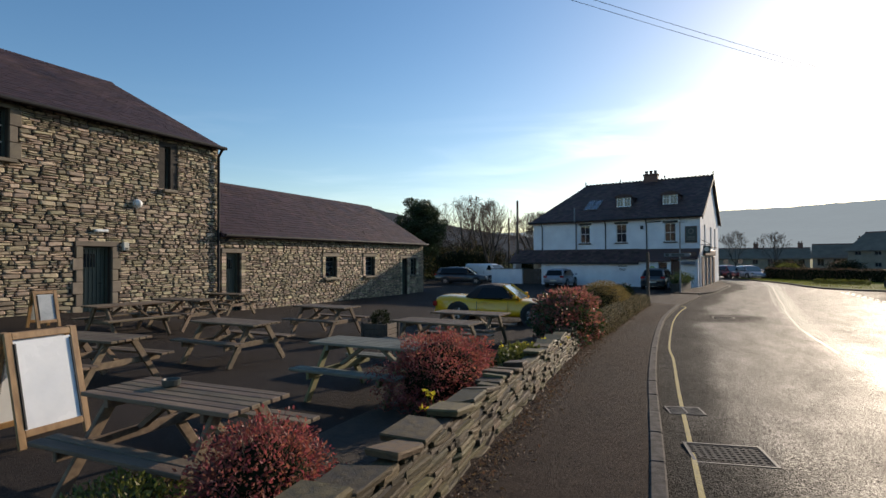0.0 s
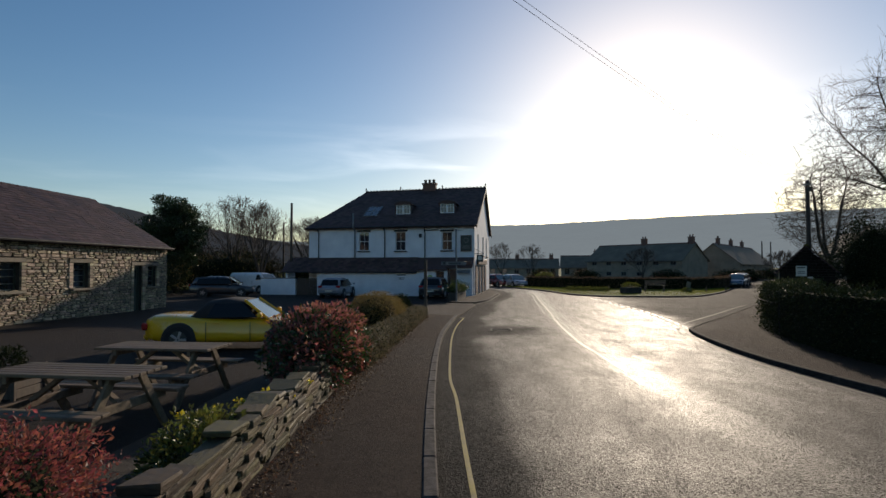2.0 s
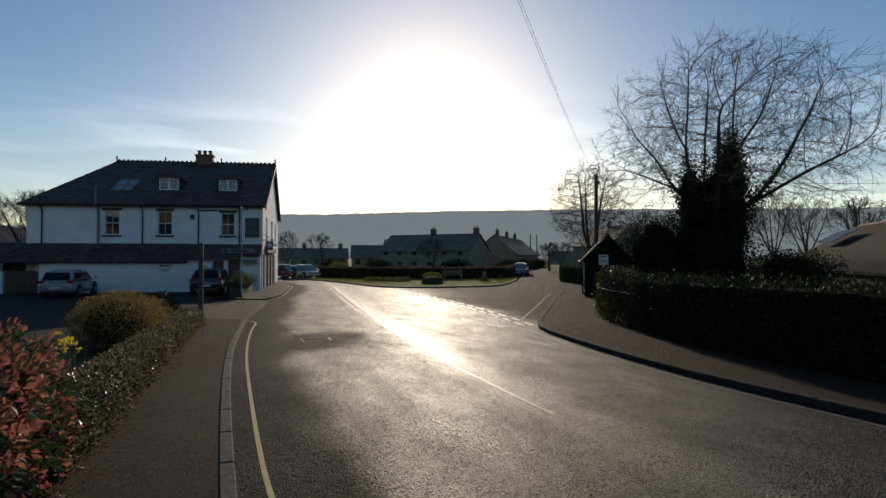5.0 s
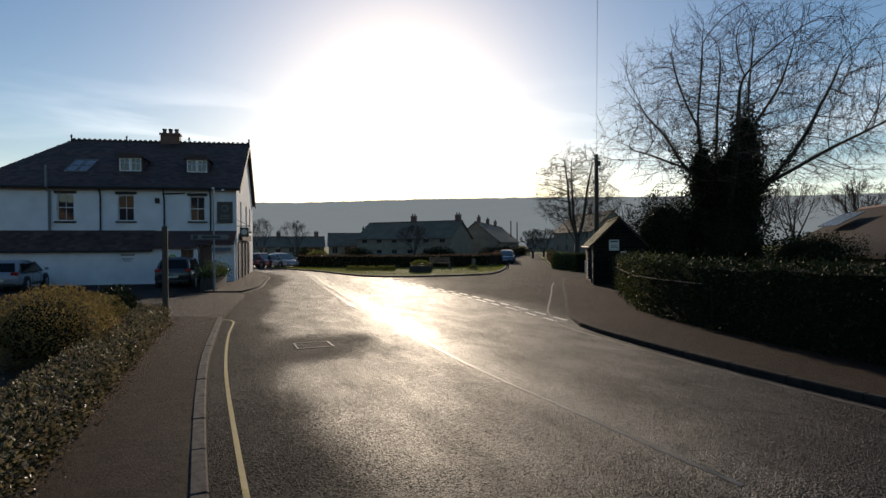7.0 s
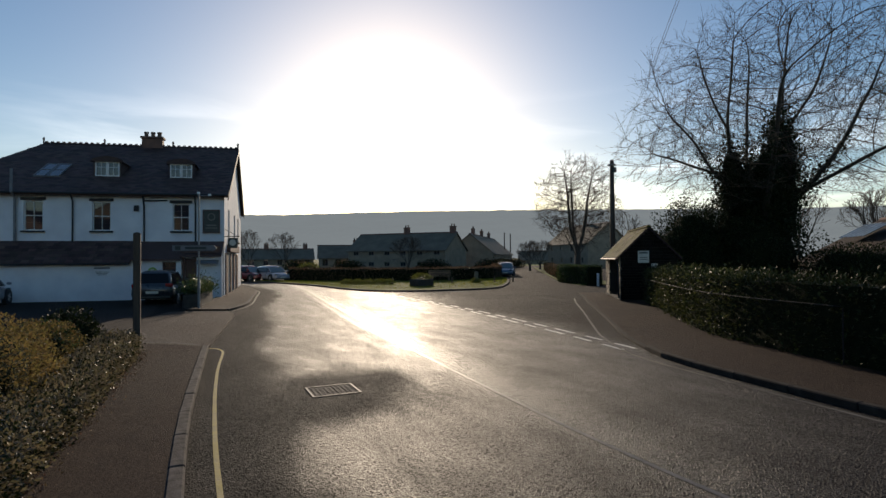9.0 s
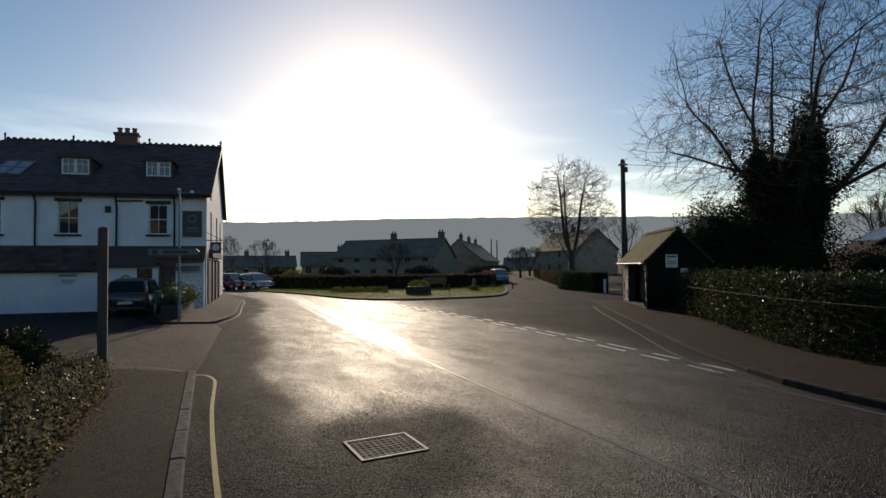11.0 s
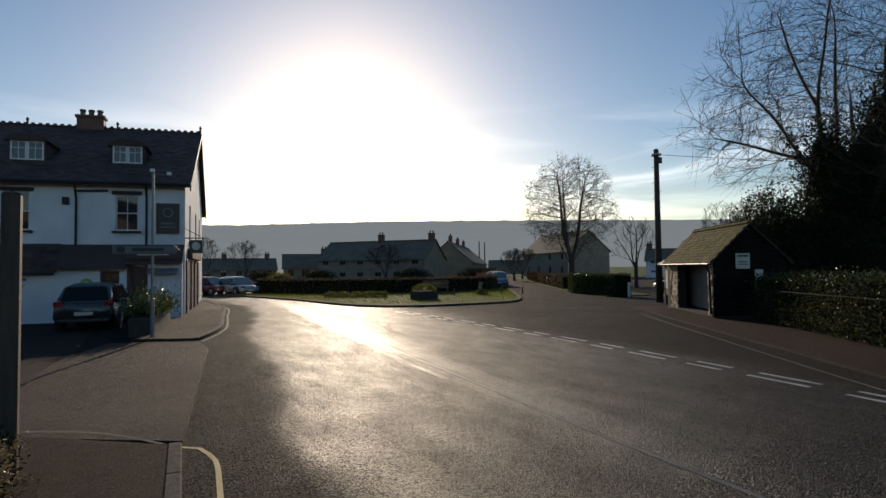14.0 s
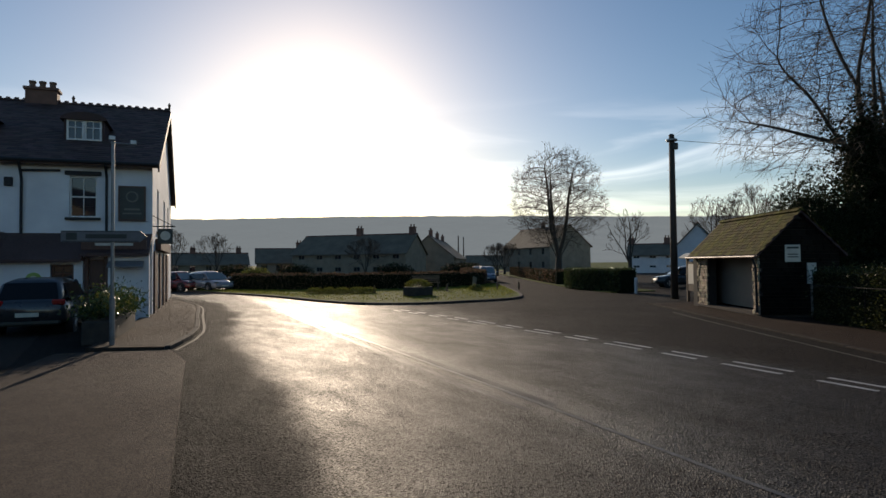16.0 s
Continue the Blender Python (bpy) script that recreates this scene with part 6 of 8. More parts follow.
# ---- bare trees ----
def bare_tree(label, x, y, z, tall_, spread, stems, seed, depth=4, lean=0.5, thick=0.45, start=0.12, kids=(6, 6, 5, 4), twig=0.006):
    """A leafless tree: stems that fork, each fork again, to fine twigs; kept within a dome."""
    rng = random.Random(seed)
    root = thing("bare_tree", label, "tree", pose(x, y, z))
    limbs, fine = Build(), Build()
    centre, ax, az = Vector((0, 0, tall_ * 0.5)), spread, tall_ * 0.5

    def room(p, d):
        """How far one may go from p along d inside the dome."""
        q = Vector(((p.x - centre.x) / ax, (p.y - centre.y) / ax, (p.z - centre.z) / az))
        e = Vector((d.x / ax, d.y / ax, d.z / az))
        bq, aq, cq = q.dot(e), e.dot(e), q.dot(q) - 1
        disc = bq * bq - aq * cq
        return max(0.3, (-bq + math.sqrt(disc)) / aq) if disc > 0 else 0.3

    def branch(p, d, length, r, level):
        length = min(length, room(p, d))
        n = 5 if level < 2 else (4 if level < depth - 1 else 3)
        pts, rr = [p.copy()], [r]
        q, dd = p.copy(), d.normalized()
        up = (0.10, 0.10, 0.08, 0.05, 0.02)[min(level, 4)]
        for i in range(n):
            dd = (dd + Vector((rng.gauss(0, 0.1), rng.gauss(0, 0.1), rng.gauss(0, 0.07) + up))).normalized()
            q = q + dd * (length / n)
            pts.append(q.copy())
            rr.append(max(twig * 0.7, r * (1 - 0.82 * (i + 1) / n)))
        (limbs if level < 2 else fine).tube(pts, rr, 8 if level == 0 else (6 if level == 1 else (4 if level == 2 else 3)), False)
        if level >= depth:
            return
        k = kids[min(level, len(kids) - 1)]
        for i in range(k):
            t = 0.22 + 0.76 * (i + rng.uniform(0.1, 0.9)) / k
            j = min(n - 1, int(t * n))
            at = pts[j].lerp(pts[j + 1], t * n - j)
            axis = (pts[j + 1] - pts[j]).normalized()
            side = axis.orthogonal().normalized()
            side.rotate(Matrix.Rotation(rng.uniform(0, 2 * math.pi), 3, axis))
            a = radians(rng.uniform(28, 62))
            nd = axis * math.cos(a) + side * math.sin(a) + Vector((0, 0, 0.12))
            branch(at, nd, length * rng.uniform(0.38, 0.62), max(twig, rr[j] * 0.42), level + 1)

    trunk_top = Vector((0, 0, tall_ * start))
    limbs.tube([(0, 0, -0.3), (0, 0, 0.3), tuple(trunk_top + Vector((0, 0, 0.3)))], [thick * 1.5, thick * 1.15, thick * 0.95], 10, False)
    for i in range(stems):
        a = 2 * math.pi * (i + rng.uniform(-0.25, 0.25)) / stems
        tilt = lean * rng.uniform(0.55, 1.15) if i else 0.08
        d = Vector((math.cos(a) * tilt, math.sin(a) * tilt, 1)).normalized()
        branch(trunk_top * rng.uniform(0.75, 1.0), d, tall_ * 0.9, thick * rng.uniform(0.34, 0.5), 0)
    part("trunk", limbs, BARK, root, "grey-brown trunk and limbs", smooth=True, tidy=False)
    tagged(part("twig_mass", fine, TWIG, root, "fine bare twigs", tidy=False), kind="stuff")
    return root


def grown_tree(label, x, y, z, frame_lines, dome, count, seed, step=0.34, reach=3.2, kill=0.6, tip=0.008, twig=0.6, per=3, turn=None):
    """A leafless tree that grows from its main stems towards many points spread in its crown, forking on the way."""
    rng = np.random.default_rng(seed)
    root = thing("bare_tree", label, "tree", pose(x, y, z))
    turn = turn or Matrix.Identity(3)
    at, parent = [], []
    for line in frame_lines:
        pts = [turn @ Vector(p) for p in line]
        if not at:
            at.append(np.array(pts[0]))
            parent.append(-1)
            last = 0
        else:
            last = int(np.argmin([np.linalg.norm(q - np.array(pts[0])) for q in at]))
        for a, c in zip(pts, pts[1:]):
            n = max(1, int((c - a).length / step))
            for i in range(1, n + 1):
                at.append(np.array(a.lerp(c, i / n)) + rng.normal(0, 0.035, 3))
                parent.append(last)
                last = len(at) - 1
    (cx, cy, cz), flat, high, low = dome
    d = rng.normal(size=(count, 3))
    d /= np.linalg.norm(d, axis=1)[:, None]
    r = rng.uniform(0.3 ** 2.4, 1, count) ** (1 / 2.4)
    lump = np.array([1 + 0.16 * noise.noise(Vector(q) * 2.1 + Vector((seed, 0, 0))) for q in d])
    aim = d * (r * lump)[:, None] * np.where(d[:, 2:3] > 0, np.array([[flat, flat, high]]), np.array([[flat, flat, low]]))
    aim = np.array([turn @ Vector(q) for q in aim + np.array([cx, cy, cz])])
    pos = np.array(at)
    gap = np.linalg.norm(aim[:, None] - pos[None], axis=2)
    near, dist = gap.argmin(1), gap.min(1)
    been = set()
    for _ in range(70):
        pull = {}
        for i in np.nonzero((dist < reach) & (dist > kill))[0]:
            k = int(near[i])
            pull[k] = pull.get(k, 0) + (aim[i] - at[k]) / dist[i]
        fresh = []
        for k, v in pull.items():
            out = at[k] - np.array([0, 0, cz * 0.6])
            v = v / (np.linalg.norm(v) + 1e-9) + 0.4 * out / (np.linalg.norm(out) + 1e-9) + rng.normal(0, 0.1, 3)
            v = v / (np.linalg.norm(v) + 1e-9)
            key = (k, tuple(np.round(v * 2.0)))
            if key in been:
                continue
            been.add(key)
            fresh.append(len(at))
            at.append(at[k] + v * step)
            parent.append(k)
        if not fresh:
            break
        gap = np.linalg.norm(aim[:, None] - np.array([at[k] for k in fresh])[None], axis=2)
        best = gap.min(1)
        better = best < dist
        near[better] = np.array(fresh)[gap.argmin(1)[better]]
        dist = np.minimum(dist, best)
    kids = [[] for _ in at]
    ends = [0] * len(at)
    for k in range(len(at) - 1, 0, -1):
        ends[k] = max(ends[k], 1)
        ends[parent[k]] += ends[k]
        kids[parent[k]].append(k)
    for _ in range(3):
        old = list(at)
        for k in range(1, len(at)):
            if kids[k]:
                lead = max(kids[k], key=lambda q: ends[q])
                at[k] = 0.4 * old[k] + 0.3 * old[parent[k]] + 0.3 * old[lead]
    limbs, fine = Build(), Build()

    def thickness(k):
        return tip * max(1, ends[k]) ** 0.51

    starts = [0]
    while starts:
        k = starts.pop()
        chain = [k] if parent[k] < 0 else [parent[k], k]
        while kids[chain[-1]]:
            order = sorted(kids[chain[-1]], key=lambda q: -ends[q])
            starts += order[1:]
            chain.append(order[0])
        rr = [thickness(q) for q in chain]
        rr[0] = rr[min(1, len(rr) - 1)]
        pts = [at[q] for q in chain]
        (limbs if rr[0] > 0.04 else fine).tube(pts, rr, 8 if rr[0] > 0.12 else (5 if rr[0] > 0.03 else 3), False)
        way = pts[-1] - pts[-2]
        way = way / np.linalg.norm(way)
        for j, q in enumerate(pts):
            if rr[j] > tip * 3.2:
                continue
            for _ in range(per if j == len(pts) - 1 else 1):
                v = way + rng.normal(0, 0.42, 3) + np.array([0, 0, 0.12])
                v = v / np.linalg.norm(v) * twig * rng.uniform(0.5, 1.2)
                m = q + v * 0.5 + rng.normal(0, 0.05, 3)
                fine.tube([q, m, q + v + np.array([0, 0, 0.06])], [tip * 0.8, tip * 0.65, tip * 0.4], 3, False)
                for f in (0.55,):
                    w = v * 0.5 + rng.normal(0, 0.28 * twig, 3)
                    fine.tube([q + (m - q) * 2 * f, q + (m - q) * 2 * f + w], [tip * 0.55, tip * 0.35], 3, False)
    part("trunk", limbs, BARK, root, "grey-brown trunk and limbs", smooth=True, tidy=False)
    tagged(part("twig_mass", fine, TWIG, root, "fine bare twigs", tidy=False), kind="stuff")
    return root


TREE_TURN = Matrix(((0.595, 0.804, 0), (-0.804, 0.595, 0), (0, 0, 1)))
STEMS = [[(0, 0, -0.3), (-0.2, 0, 1.5), (-0.3, 0, 3)], [(-0.3, 0, 3), (0.4, 0, 5), (0.6, 0.2, 7.5), (0.65, 0, 10.3), (0.9, -0.2, 12.6)], [(-0.3, 0, 3), (-1.3, -0.3, 5), (-1.75, -0.3, 8.0), (-2.6, -0.5, 10.2), (-3.0, -0.7, 12.0)],
         [(-0.3, 0, 3), (-0.9, 0.5, 5.2), (-0.9, 0.8, 8.6), (-0.7, 1.2, 12.4)], [(-1.3, -0.3, 5), (-2.4, -0.6, 5.9), (-3.2, -0.8, 7.6), (-4.8, -1.1, 9.6)], [(0.3, 0, 4.2), (1.5, 0.2, 4.9), (2.7, 0.4, 6.6), (4.1, 0.8, 9.4), (4.6, 1.0, 11)],
         [(1.5, 0.2, 4.9), (3.6, -0.4, 6.2), (6.2, -0.8, 7.4)], [(-2.4, -0.6, 5.9), (-4.4, 0.4, 7.0), (-5.8, 0.6, 7.4)], [(-1.75, -0.3, 8.0), (-1.5, -1.0, 10.5), (-1.4, -1.4, 12.3)], [(0.6, 0.2, 7.5), (2.0, 0.6, 9.8), (2.6, 0.8, 12.0)],
         [(-0.3, 0, 3), (0, 1.8, 5), (0.2, 3, 7.2), (0.4, 4.4, 9.6)], [(-0.3, 0, 3), (0, -1.8, 5.2), (0.2, -2.8, 7.2), (0.4, -4.2, 9.4)]]
big = grown_tree("great bare tree, trunk and limbs clad in ivy", 24.3, 31.1, -0.55, STEMS, ((0.6, 0, 8.0), 7.1, 5.7, 3.7), 5600, 6, 0.34, 2.6, 0.5, 0.0088, 0.85, 3, TREE_TURN)
ip, io = [], []
# ivy climbs the lower stems, thinning with height
rng = np.random.default_rng(12)
for line in STEMS[1:6] + STEMS[10:]:
    for a, c in zip(line, line[1:]):
        a, c = TREE_TURN @ Vector(a), TREE_TURN @ Vector(c)
        for _ in range(int(330 * (c - a).length)):
            q = a.lerp(c, rng.random())
            thin = (8.6 - q.z - 0.5 * max(0, math.hypot(q.x, q.y) - 2.4)) / 5.0
            if rng.random() > thin:
                continue
            o = Vector(rng.normal(size=3)).normalized()
            ip.append(tuple(q + o * rng.uniform(0.08, 0.2 + 0.36 * min(1, thin))))
            io.append(tuple(o))
cores = Build()
for u, v, cz, rx, rz, n in ((-0.8, 0.6, 2.2, 2.5, 2.6, 11000), (0.5, 0.1, 6.0, 0.8, 3.0, 6500), (0.15, 0.1, 4.8, 1.25, 2.6, 5000), (-1.5, -0.2, 5.2, 0.7, 2.2, 3000), (-0.8, 0.4, 4.6, 1.6, 1.9, 6000), (0.0, 1.6, 4.2, 1.5, 2.6, 5000)):
    c = TREE_TURN @ Vector((u, v, cz))
    p, d = shell(n, rx, rx, rz, 90 + n % 7, 0.55, 0.6)
    ip += [tuple(q + np.array(c)) for q in p]
    io += [tuple(q) for q in d]
    n1, n2, pts = 12, 8, []
    for j in range(n2 + 1):
        for i in range(n1):
            a, e = 2 * math.pi * i / n1, -math.pi / 2 + math.pi * j / n2
            q = Vector((math.cos(a) * math.cos(e), math.sin(a) * math.cos(e), math.sin(e)))
            kk = 0.74 * (1 + 0.3 * noise.noise(q * 2 + Vector((cz, 0, 0))))
            pts.append((c.x + q.x * rx * kk, c.y + q.y * rx * kk, c.z + q.z * rz * kk))
    cores.add(pts, [(j * n1 + i, j * n1 + (i + 1) % n1, (j + 1) * n1 + (i + 1) % n1, (j + 1) * n1 + i) for j in range(n2) for i in range(n1)])
leaf_part("ivy", np.array(ip), 0.12, 14, LEAF_TREE_IVY, big, 0.75, np.array(io), 0.3, "dense dark ivy")
part("ivy_shade", cores, LEAF_SHADE, big, smooth=True)
bush("laurel_bush", "tall loose evergreen shrub beside the ivy tree", 21.7, 33.3, -0.5, 1.9, 1.9, 2.5, 61, [(16000, 0.11, LEAF_TREE_IVY, 0, 1), (1500, 0.11, LEAF_DARK, 0.3, 1)], 40, True, 0.45)
bush("laurel_bush", "dark spreading evergreen shrub under the tree", 26.5, 28.6, -0.5, 2.2, 2.2, 1.3, 63, [(9000, 0.11, LEAF_DARK, 0, 1)], 20, True, 0.35)
grown_tree("tall bare tree with upswept limbs by the side road", 42.6, 68.4, -0.75,
           [[(0, 0, -0.3), (0, 0, 2.6)], [(0, 0, 2.6), (-0.9, 0.2, 5.5), (-1.3, 0.2, 10), (-1.8, 0.2, 13)], [(0, 0, 2.2), (0.9, -0.2, 5.5), (1.4, -0.3, 9.5), (2.2, -0.4, 12.5)], [(0, 0, 2.4), (0.1, 0.9, 6), (0.2, 1.3, 10.5), (0.1, 1.4, 13.6)], [(0, 0, 2), (-1.9, -0.5, 4.2)], [(0, 0, 2), (2.0, 0.3, 4.4)]],
           ((0, 0, 8.2), 5.3, 6.4, 4.6), 3000, 21, 0.38, 2.8, 0.52, 0.0145, 0.9, 4)
bare_tree("small pollarded bare tree behind the far hedge", 37.5, 54.5, -0.7, 6.4, 2.0, 4, 23, 3, 0.5, 0.16, 0.3, (5, 4, 4), 0.014)
for k, (x, y, h, s) in enumerate(((60.7, 61.1, 10.0, 3.8), (62.5, 58, 10.5, 4.2), (64.2, 54.8, 9.5, 4.0), (47, 38, 7, 3.0))):
    bare_tree("bare garden tree behind the shelter", x, y, -0.7, h, s, 5, 70 + k, 3, 0.6, 0.28, 0.2, (6, 6, 5), 0.016)
for k, (x, y, h, s) in enumerate(((-23, 58, 9.5, 4.6), (-30, 60, 8.5, 4.0), (-18, 72, 8.5, 4.5), (-27, 75, 10.5, 4.5), (-38, 66, 9, 4.5), (-19.5, 56, 8.5, 4.0), (-15.5, 60, 7.5, 3.5))):
    bare_tree("bare winter tree behind the car park", x, y, -0.74, h, s, 5, 80 + k, 3, 0.7, 0.25, 0.14, (7, 6, 6), 0.013)


def evergreen(label, x, y, z, tall_, wide, seed, n=9000):
    t = thing("evergreen_tree", label, "tree", pose(x, y, z))
    part("trunk", Build().tube([(0, 0, 0), (0.1, 0, tall_ * 0.4), (0, 0.1, tall_ * 0.85)], [0.3, 0.2, 0.06], 8), BARK, t)
    rng = random.Random(seed)
    lm, P, O = Build(), [], []
    for i in range(34):
        h = tall_ * (0.15 + 0.83 * i / 34)
        a = i * 2.4
        reach = wide * math.sin(math.pi * min(1, 0.25 + 0.75 * (1 - i / 36))) * rng.uniform(0.7, 1.1) * (1 if i < 26 else 0.7)
        end = Vector((reach * math.cos(a), reach * math.sin(a), h + rng.uniform(-0.2, 0.5)))
        lm.tube([(0, 0, h - 0.3), tuple(end * 0.55 + Vector((0, 0, h * 0.45))), tuple(end)], [0.07, 0.045, 0.015], 4, False)
        p, d = shell(n // 34, 0.75, 0.75, 0.5, seed + i, 0.2, 0.4)
        P.append(p + np.array(end * 0.85 + Vector((0, 0, 0.15 * h))) - np.array([0, 0, 0]))
        O.append(d)
        p, d = shell(n // 60, 0.6, 0.6, 0.5, seed + 50 + i, 0.2, 0.4)
        P.append(p + np.array((end.x * 0.4, end.y * 0.4, h)))
        O.append(d)
    part("limbs", lm, BARK, t, tidy=False)
    leaf_part("crown", np.concatenate(P), 0.15, seed, LEAF_IVY, t, 0.6, np.concatenate(O), 0.2, "dark evergreen crown")


evergreen("dark evergreen tree behind the low barn", -24.6, 50.0, -0.7, 8.0, 2.6, 101, 30000)
evergreen("dark evergreen tree behind the low barn", -27.5, 52, -0.7, 6.0, 2.6, 111, 22000)
for k, (x, y, rx, rz) in enumerate(((-25, 47, 3.0, 1.8), (-14.6, 62, 2.6, 1.6), (-24, 60, 5, 2.2), (-17, 66, 4, 2.0), (-32, 60, 5, 2.6))):
    bush("scrub", "dark tangled scrub at the back of the car park", x, y, -0.75, rx, rx, rz, 130 + k, [(5000, 0.16, LEAF_DARK, 0, 1), (1500, 0.14, LEAF_GOLD, 0.3, 1)], 40, True, 0.4)

THICKET = leaf_material("brown_thicket_leaf", (0.03, 0.02, 0.012), (0.08, 0.052, 0.03), 0.7, 0.2)
for k, (x, y, w, h) in enumerate(((-36, 66, 4.2, 2.6), (-30.5, 65, 3.8, 2.9), (-26, 67, 3.6, 2.8), (-22.6, 63.5, 2.8, 2.2), (-41, 62, 4.0, 2.4))):
    bush("scrub_thicket", "tall tangled brown thicket behind the car park", x, y, -0.8, w, w, h, 170 + k, [(5200, 0.16, THICKET, 0.1, 1), (3800, 0.16, LEAF_DARK, 0, 0.9)], 60, True, 0.45)
# ---- green island and what lies behind it ----
ISLE_L = curve([(4.6, 66.5), (6.6, 60), (7.9, 55), (8.6, 49.5), (9.3, 46.3), (11.2, 44.6), (14, 44.3), (16.8, 44.6), (19.5, 47.6), (23.5, 53.6), (27, 59.5)])
ISLE_R = curve([(6.4, 66.5), (9, 63), (11.5, 61), (13, 60), (14.5, 59), (16, 58.3), (17.5, 57.8), (19, 57.4), (21, 57.2), (23.5, 58.3), (26.2, 60.2)])
strip("verge", ISLE_L, ISLE_R, 0.1, GRASS, 8, 0.14)
kerb(ISLE_L, False, 0.13, 1.2)
rng = np.random.default_rng(5)
LAWN = leaf_material("lawn_blade", (0.1, 0.125, 0.022), (0.24, 0.25, 0.05), 0.7, 0.55, spec=0.05)
il, ir = even(ISLE_L, 60), even(ISLE_R, 60)
gp = []
for _ in range(16000):
    t, u = rng.uniform(0, 58.99), rng.uniform(0.03, 0.97)
    k = int(t)
    a, c = il[k], ir[k]
    a2, c2 = il[k + 1], ir[k + 1]
    f = t - k
    x0, y0 = a[0] + (a2[0] - a[0]) * f, a[1] + (a2[1] - a[1]) * f
    x1, y1 = c[0] + (c2[0] - c[0]) * f, c[1] + (c2[1] - c[1]) * f
    x, y = x0 + (x1 - x0) * u, y0 + (y1 - y0) * u
    gp.append((x, y, road_z(y) + 0.09))
o = part("lawn_grass", leaves(gp, 0.09, 3, 0, 0.3, np.tile((0, 0, 2.0), (len(gp), 1))), LAWN, None, tidy=False)
tagged(o, "short sunlit lawn grass on the island", "grass", kind="stuff")


def small_planter(x, y, wide, label, seed):
    p = thing("planter", label, "planter", pose(x, y, road_z(y) + 0.1, 0, 0, 20))
    part("tub", Build().box(0, 0, 0.24, wide, wide * 0.6, 0.48, c=0.04), MORTAR, p)
    q, d = shell(1500, wide * 0.5, wide * 0.32, 0.26, seed, 0.3)
    leaf_part("foliage", q + np.array([0, 0, 0.6]), 0.09, seed, LEAF_LIME, p, 0.5, d)


small_planter(13.9, 49.3, 1.5, "stone planter with green plants on the grass", 201)
for k, (x, y) in enumerate(((10.2, 55.5), (10.9, 55.0), (11.6, 54.5), (12.3, 54.0), (12.9, 53.6), (19.6, 51.9))):
    bush("flower_clump", "small clump of yellow-green spring flowers on the grass", x, y, road_z(y) + 0.05, 0.45, 0.45, 0.22, 210 + k, [(700, 0.1, LEAF_LIME, 0, 1)], 0, False)
mark = thing("slate_marker", "leaning pale slate marker on the grass", "stone", pose(19.9, 52.6, road_z(52) + 0.1, 0, 12, 30))
part("slab", Build().box(0, 0, 0.42, 0.5, 0.07, 0.9, c=0.015), DRESSED, mark)
for k in range(7):
    x, y = 13.2 + 1.5 * k + (0.4 if k > 3 else 0), 53.4 - 0.35 * k
    if 13.9 < x < 15.5:
        continue
    bp = thing("bollard", "short wooden bollard on the grass", "bollard", pose(x, y, road_z(y) + 0.08), "bollards on the island")
    part("shaft", Build().tube([(0, 0, 0), (0, 0, 0.48), (0, 0, 0.52)], [0.06, 0.055, 0.03], 8), OLD_WOOD, bp)
bench = thing("bench", "wooden bench on the grass before the wall", "bench", pose(18.2, 55.8, road_z(55) + 0.1, 0, 0, -22))
for k in range(3):
    part("seat_slat", Build().box(0, -0.12 + 0.14 * k, 0.45, 1.9, 0.12, 0.04), OLD_WOOD, bench)
    part("back_slat", Build().box(0, 0.28, 0.6 + 0.14 * k, 1.9, 0.03, 0.11), OLD_WOOD, bench)
for s in (-1, 1):
    part("leg", Build().box(s * 0.8, -0.1, 0.22, 0.08, 0.08, 0.44), OLD_WOOD, bench)
    part("leg", Build().box(s * 0.8, 0.26, 0.45, 0.08, 0.06, 0.9), OLD_WOOD, bench)
table = thing("stone_table", "flat pale stone table on the grass", "table", pose(19.4, 60.5, road_z(60), 0, 0, 10))
part("top", Build().box(0, 0, 0.95, 2.2, 1.1, 0.08, Matrix.Rotation(radians(8), 4, "Y"), 0.02), DRESSED, table)
part("base", Build().box(0, 0, 0.43, 0.5, 0.5, 0.94, c=0.03), STONE, table)
LEAF_BROWN = leaf_material("brown_beech_leaf", (0.08, 0.05, 0.03), (0.2, 0.125, 0.075), 0.6, 0.35)
low_hedge("beech_hedge", "brown winter hedge behind the green", curve([(7.8, 67.5), (11.8, 62.3), (17, 59), (22, 58.6), (26.6, 61.2), (40, 84)]), 1.15, 1.0, 26000, 0.13, [LEAF_BROWN, LEAF_BROWN, LEAF_BROWN, LEAF_DARK], 221, verge_z)
low_hedge("clipped_hedge", "clipped green hedge beside the car park entrance", curve([(30.0, 53.5), (27.2, 50.7), (25.2, 44.6)]), 1.35, 1.1, 14000, 0.1, [LEAF_SUN_TONE, LEAF_GREEN], 223, verge_z)
low_hedge("far_hedge", "dark hedge along the side road", curve([(31, 56), (40, 70), (52, 88)]), 1.1, 1.0, 9000, 0.15, [LEAF_DARK, LEAF_BROWN], 225, verge_z)
strip("verge", curve([(24.4, 45.2), (25.0, 46.5), (29, 54), (40, 72), (60, 104)]), curve([(27.6, 44.6), (29, 47), (33, 54), (44, 72), (64, 104)]), 0.06, GRASS, 3, 0.1)
wst = thing("marker_post", "short white marker post on the verge", "post", pose(24.6, 43.6, road_z(43)))
part("shaft", Build().box(0, 0, 0.45, 0.14, 0.14, 0.9, c=0.02), WHITE_PAINT, wst)
